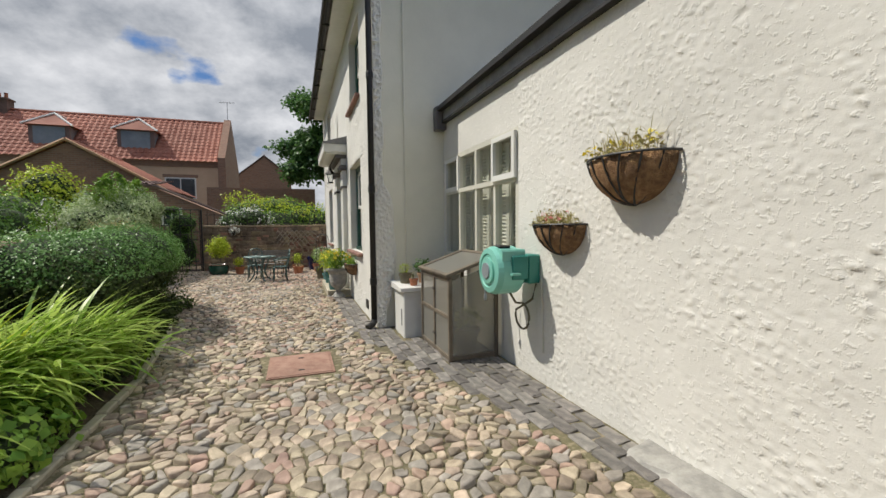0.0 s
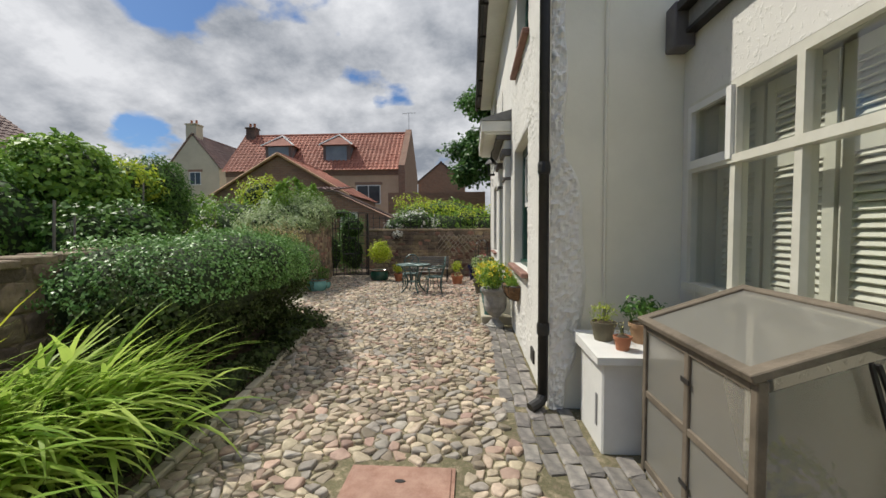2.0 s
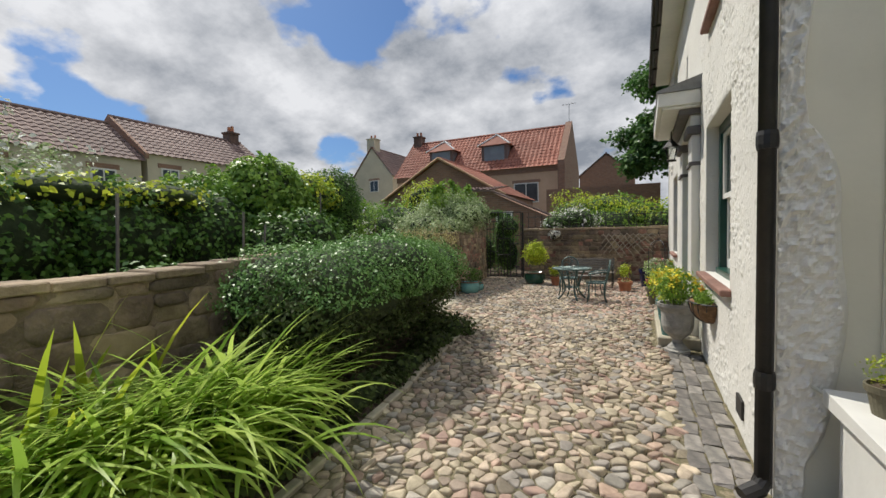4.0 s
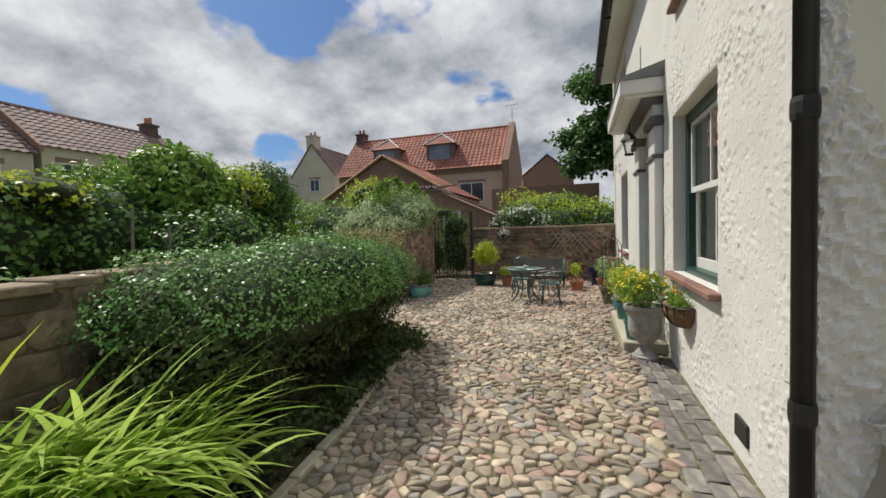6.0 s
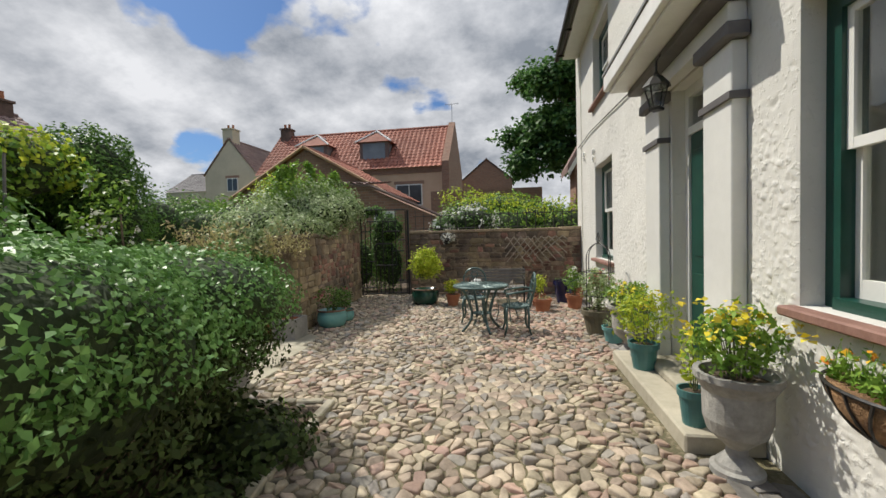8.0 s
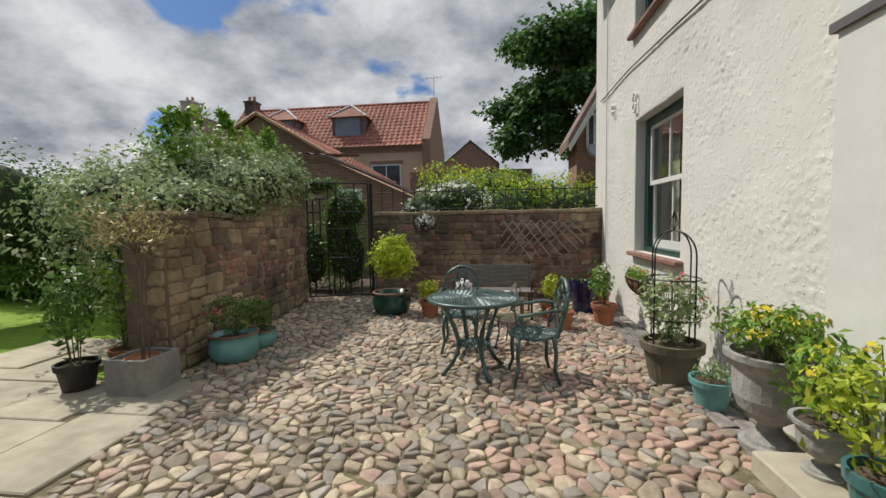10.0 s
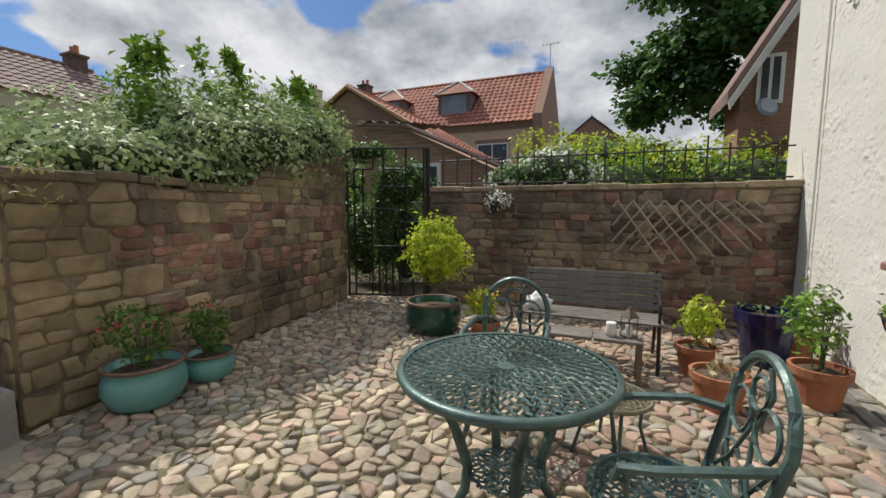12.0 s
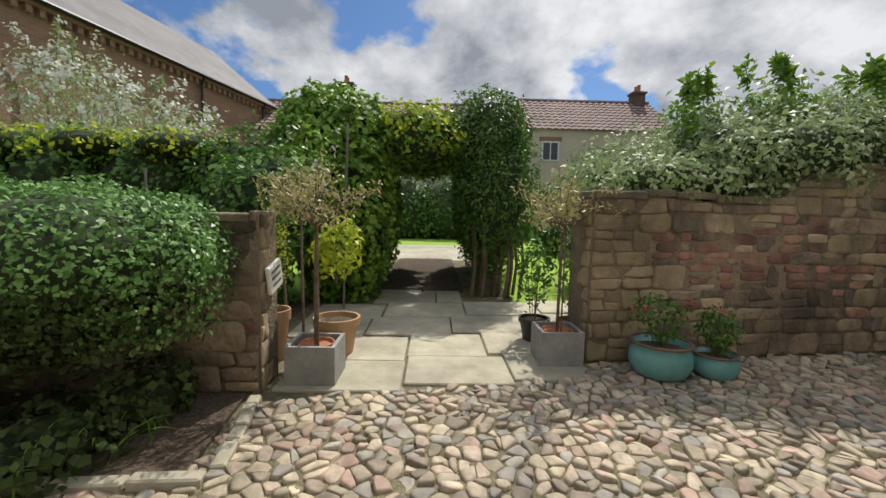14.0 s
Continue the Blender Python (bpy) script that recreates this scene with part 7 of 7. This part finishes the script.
stt = thing("sett_strip", (0, 0, 0), "strip of worn blue-grey brick setts along the house wall", "paving", kind="structure")
rng = np.random.RandomState(62)
base_meshes = []
for k in range(6):
    bm = bmesh.new()
    add_box(bm, -.092, .092, -.045, .045, -.04, .010, None, .009)
    for v in bm.verts:
        v.co.x += rng.uniform(-.009, .009)
        v.co.y += rng.uniform(-.006, .006)
        v.co.z += rng.uniform(-.004, .004) if v.co.z > 0 else 0
    me = bpy.data.meshes.new("sett")
    bm.to_mesh(me)
    bm.free()
    me.materials.append(M_SETT)
    me.polygons.foreach_set("use_smooth", [False] * len(me.polygons))
    base_meshes.append(me)
cnt = 0
V, F = [], []
y = .2
row = 0
while y < 12.9:
    x = .60 + max(0, (4.4 - y)) * .30
    lim = X - .03 if y > 4.75 else AX - .03
    xs = []
    xx = lim - .05
    i = 0
    while xx > x:
        if not (.44 < xx and 7.2 < y < 8.97) and not (xx > 1.02 and 4.1 < y < 4.7):
            if cnt < 300:
                o = new("sett", base_meshes[rng.randint(6)])
                o.parent = stt
                o.matrix_basis = pose(xx, y + (i % 2) * .1, rng.uniform(-.004, .004), rng.uniform(-3.5, 3.5), rng.uniform(-3, 3), 90 + rng.uniform(-5, 5))
                cnt += 1
            else:
                pts = [(xx - .043, y - .09), (xx + .043, y - .09), (xx + .043, y + .09), (xx - .043, y + .09)]
                pts = [(a, b + (i % 2) * .1) for a, b in pts]
                stone((xx, y + (i % 2) * .1), pts, .010, .03, lambda a, b, c: (a, b, c), V, F)
        xx -= .098
        i += 1
    y += .2
if V:
    mesh_of("setts", V, F, M_SETT, stt, "stuff", False)

cfil = thing("concrete_fillet", (0, 0, 0), "rough grey concrete fillet at the foot of the annex wall", "concrete edging", kind="structure")
bm = bmesh.new()
prism(bm, [(1.56, -.02), (1.60, .035), (1.70, .05), (1.735, .06), (1.735, -.02)], "y", -.6, 1.62)
bmesh.ops.bisect_plane(bm, geom=list(bm.verts) + list(bm.edges) + list(bm.faces), plane_co=(1.6, .5, 0), plane_no=(0, 1, 0))
bmesh.ops.subdivide_edges(bm, edges=[e for e in bm.edges if abs(e.verts[0].co.y - e.verts[1].co.y) > .3], cuts=8)
for v in bm.verts:
    if v.co.x < 1.71 and v.co.z > 0:
        v.co += Vector((noise.noise(v.co * 6) * .05, 0, noise.noise(v.co * 9) * .02))
finish("fillet", bm, M_URN, cfil)

fl = thing("flagstones", (0, 0, 0), "large pale worn sandstone flags between the two garden walls", "paving", kind="structure")
rng = np.random.RandomState(63)
todo = []
xx = -2.49
col = 0
for wdt in (.50, .56, .60, .62, .65, .7, .7, .75, .8, .9, .9):
    yy = 7.64 if col < 2 else 7.35
    lim = 9.68 if col < 1 else (9.6 if xx > -3.5 else (10.6 if xx > -4.8 else 8.95))
    if xx < -4.6:
        yy, lim = 7.9, 8.95
    while yy < lim - .1:
        dd = min(rng.uniform(.55, .95), lim - yy)
        off = (yy + dd / 2 - 7.9) * .14
        todo.append((xx - off, yy, wdt, dd))
        yy += dd
    xx -= wdt
    col += 1
for x1, ya, wdt, dd in todo:
    bm = bmesh.new()
    add_box(bm, x1 - wdt + .008, x1 - .008, ya + .008, ya + dd - .008, -.05, .012 + rng.uniform(-.004, .004), None, .007)
    bmesh.ops.transform(bm, matrix=Matrix.Shear("XY", 4, (0, 0)), verts=bm.verts)
    finish("flagstone", bm, M_FLAG, fl)
block("arch_floor", -9.19, -5.6, 7.85, 9.0, -.05, .022, M_SOIL, kind="structure")
block("flag_bed", -13, -2.9, 7.0, 9.6, -.09, -.008, M_SAND, kind="structure")
block("cross_path", -13.2, -9.2, 6.6, 10.2, -.05, -.004, M_FLAG, kind="structure")

for root, L, u, nrm, hh, rng, sx, sy, brick_from, ochre, thick, ends, lift, bricks_in in STONES:
    z_ax = Vector((0, 0, 1))
    count = 0

    def put(a, b, c):
        return u * a + z_ax * b + nrm * c
    top = max(hh(0), hh(L * .5), hh(L))
    levels = [0.0]
    while levels[-1] < top:
        levels.append(levels[-1] + sy * rng.uniform(.55, 1.45))
    blocks_ = []
    for k, (z0_, z1_) in enumerate(zip(levels, levels[1:])):
        a = -rng.uniform(0, .6) * sx
        while a < L:
            b = a + sx * rng.uniform(.45, 1.65)
            split = z1_ - z0_ > sy * 1.05 and rng.random() < .4
            zm = z0_ + (z1_ - z0_) * rng.uniform(.4, .6)
            for lo_, hi_ in (((z0_, zm), (zm, z1_)) if split else ((z0_, z1_),)):
                blocks_.append((a, b, lo_, hi_))
            a = b

    def wavy(a, z):
        return z + .022 * noise.noise(Vector((a * 3.1, z * 5, sx * 70))) + .010 * noise.noise(Vector((a * 9, z * 11, 2)))
    for a, b, lo_, hi_ in blocks_:
        lean = rng.uniform(-.02, .02)
        poly = [(a - lean, wavy(a, lo_)), ((a + b) / 2, wavy((a + b) / 2, lo_) + rng.uniform(-.006, .004)), (b - lean, wavy(b, lo_)), (b + lean, wavy(b, hi_)), ((a + b) / 2, wavy((a + b) / 2, hi_) + rng.uniform(-.004, .006)), (a + lean, wavy(a, hi_))]
        poly = [(min(max(p[0], .004), L - .004), min(max(p[1], .004), hh(min(max(p[0], 0), L)) - .003)) for p in poly]
        ca, cz = sum(p[0] for p in poly) / len(poly), sum(p[1] for p in poly) / len(poly)
        w_, h_ = max(p[0] for p in poly) - min(p[0] for p in poly), max(p[1] for p in poly) - min(p[1] for p in poly)
        if w_ < .04 or h_ < .03:
            continue
        brickish = bricks_in and ca > .50 and .50 < cz < bricks_in + .55 + .1 * math.sin(ca * 5) or brick_from and ca > brick_from and cz < 1.0
        patch = noise.noise(Vector((ca * 1.5, cz * 2.2, sx * 40)))
        kinds = []
        if brickish and rng.random() < .75:
            rows = max(1, int(round(h_ / .062)))
            z0_ = min(p[1] for p in poly)
            a0_ = min(p[0] for p in poly) + .15 * w_
            for r in range(rows):
                zz, hb = z0_ + h_ * r / rows, h_ / rows
                wb = w_ * rng.uniform(.70, .84)
                o_ = rng.uniform(-.1, .1) * w_
                kinds.append(([(a0_ + o_, zz), (a0_ + o_ + wb, zz + rng.uniform(-.004, .004)), (a0_ + o_ + wb, zz + hb), (a0_ + o_, zz + hb + rng.uniform(-.004, .004))], M_BRICK if rng.random() < .72 else M_RUBBLE, .011))
        else:
            r_ = rng.random() + patch * .7
            m = M_OCHRE if (ca < .50 and ochre > .2 and r_ < .95) or r_ < ochre * .8 else (M_RUBBLED if r_ > .68 else (M_BRICK if r_ > .62 else M_RUBBLE))
            kinds.append((poly, m, .018))
        for pl, m, hm in kinds:
            pl = [(min(max(a, .004), L - .004), b) for a, b in pl]
            cc = (sum(p[0] for p in pl) / len(pl), sum(p[1] for p in pl) / len(pl))
            pts = rounded(cc, pl, rng.uniform(.001, .008), rng.uniform(.10, .26))
            pts = [(a + rng.uniform(-.004, .004), b + rng.uniform(-.004, .004)) for a, b in pts]
            if len(pts) < 6:
                continue
            V, F = [], []
            stone(cc, pts, rng.uniform(.005, hm), .02, put, V, F, .6, .07)
            mesh_of("brick" if m is M_BRICK else "stone", V, F, m, root)

# everything above is laid out in units of 1.12 m: bring it to true size
for o in list(scene.objects):
    if o.parent is None and o.type in ("MESH", "EMPTY"):
        o.matrix_basis = Matrix.Scale(K, 4) @ o.matrix_basis
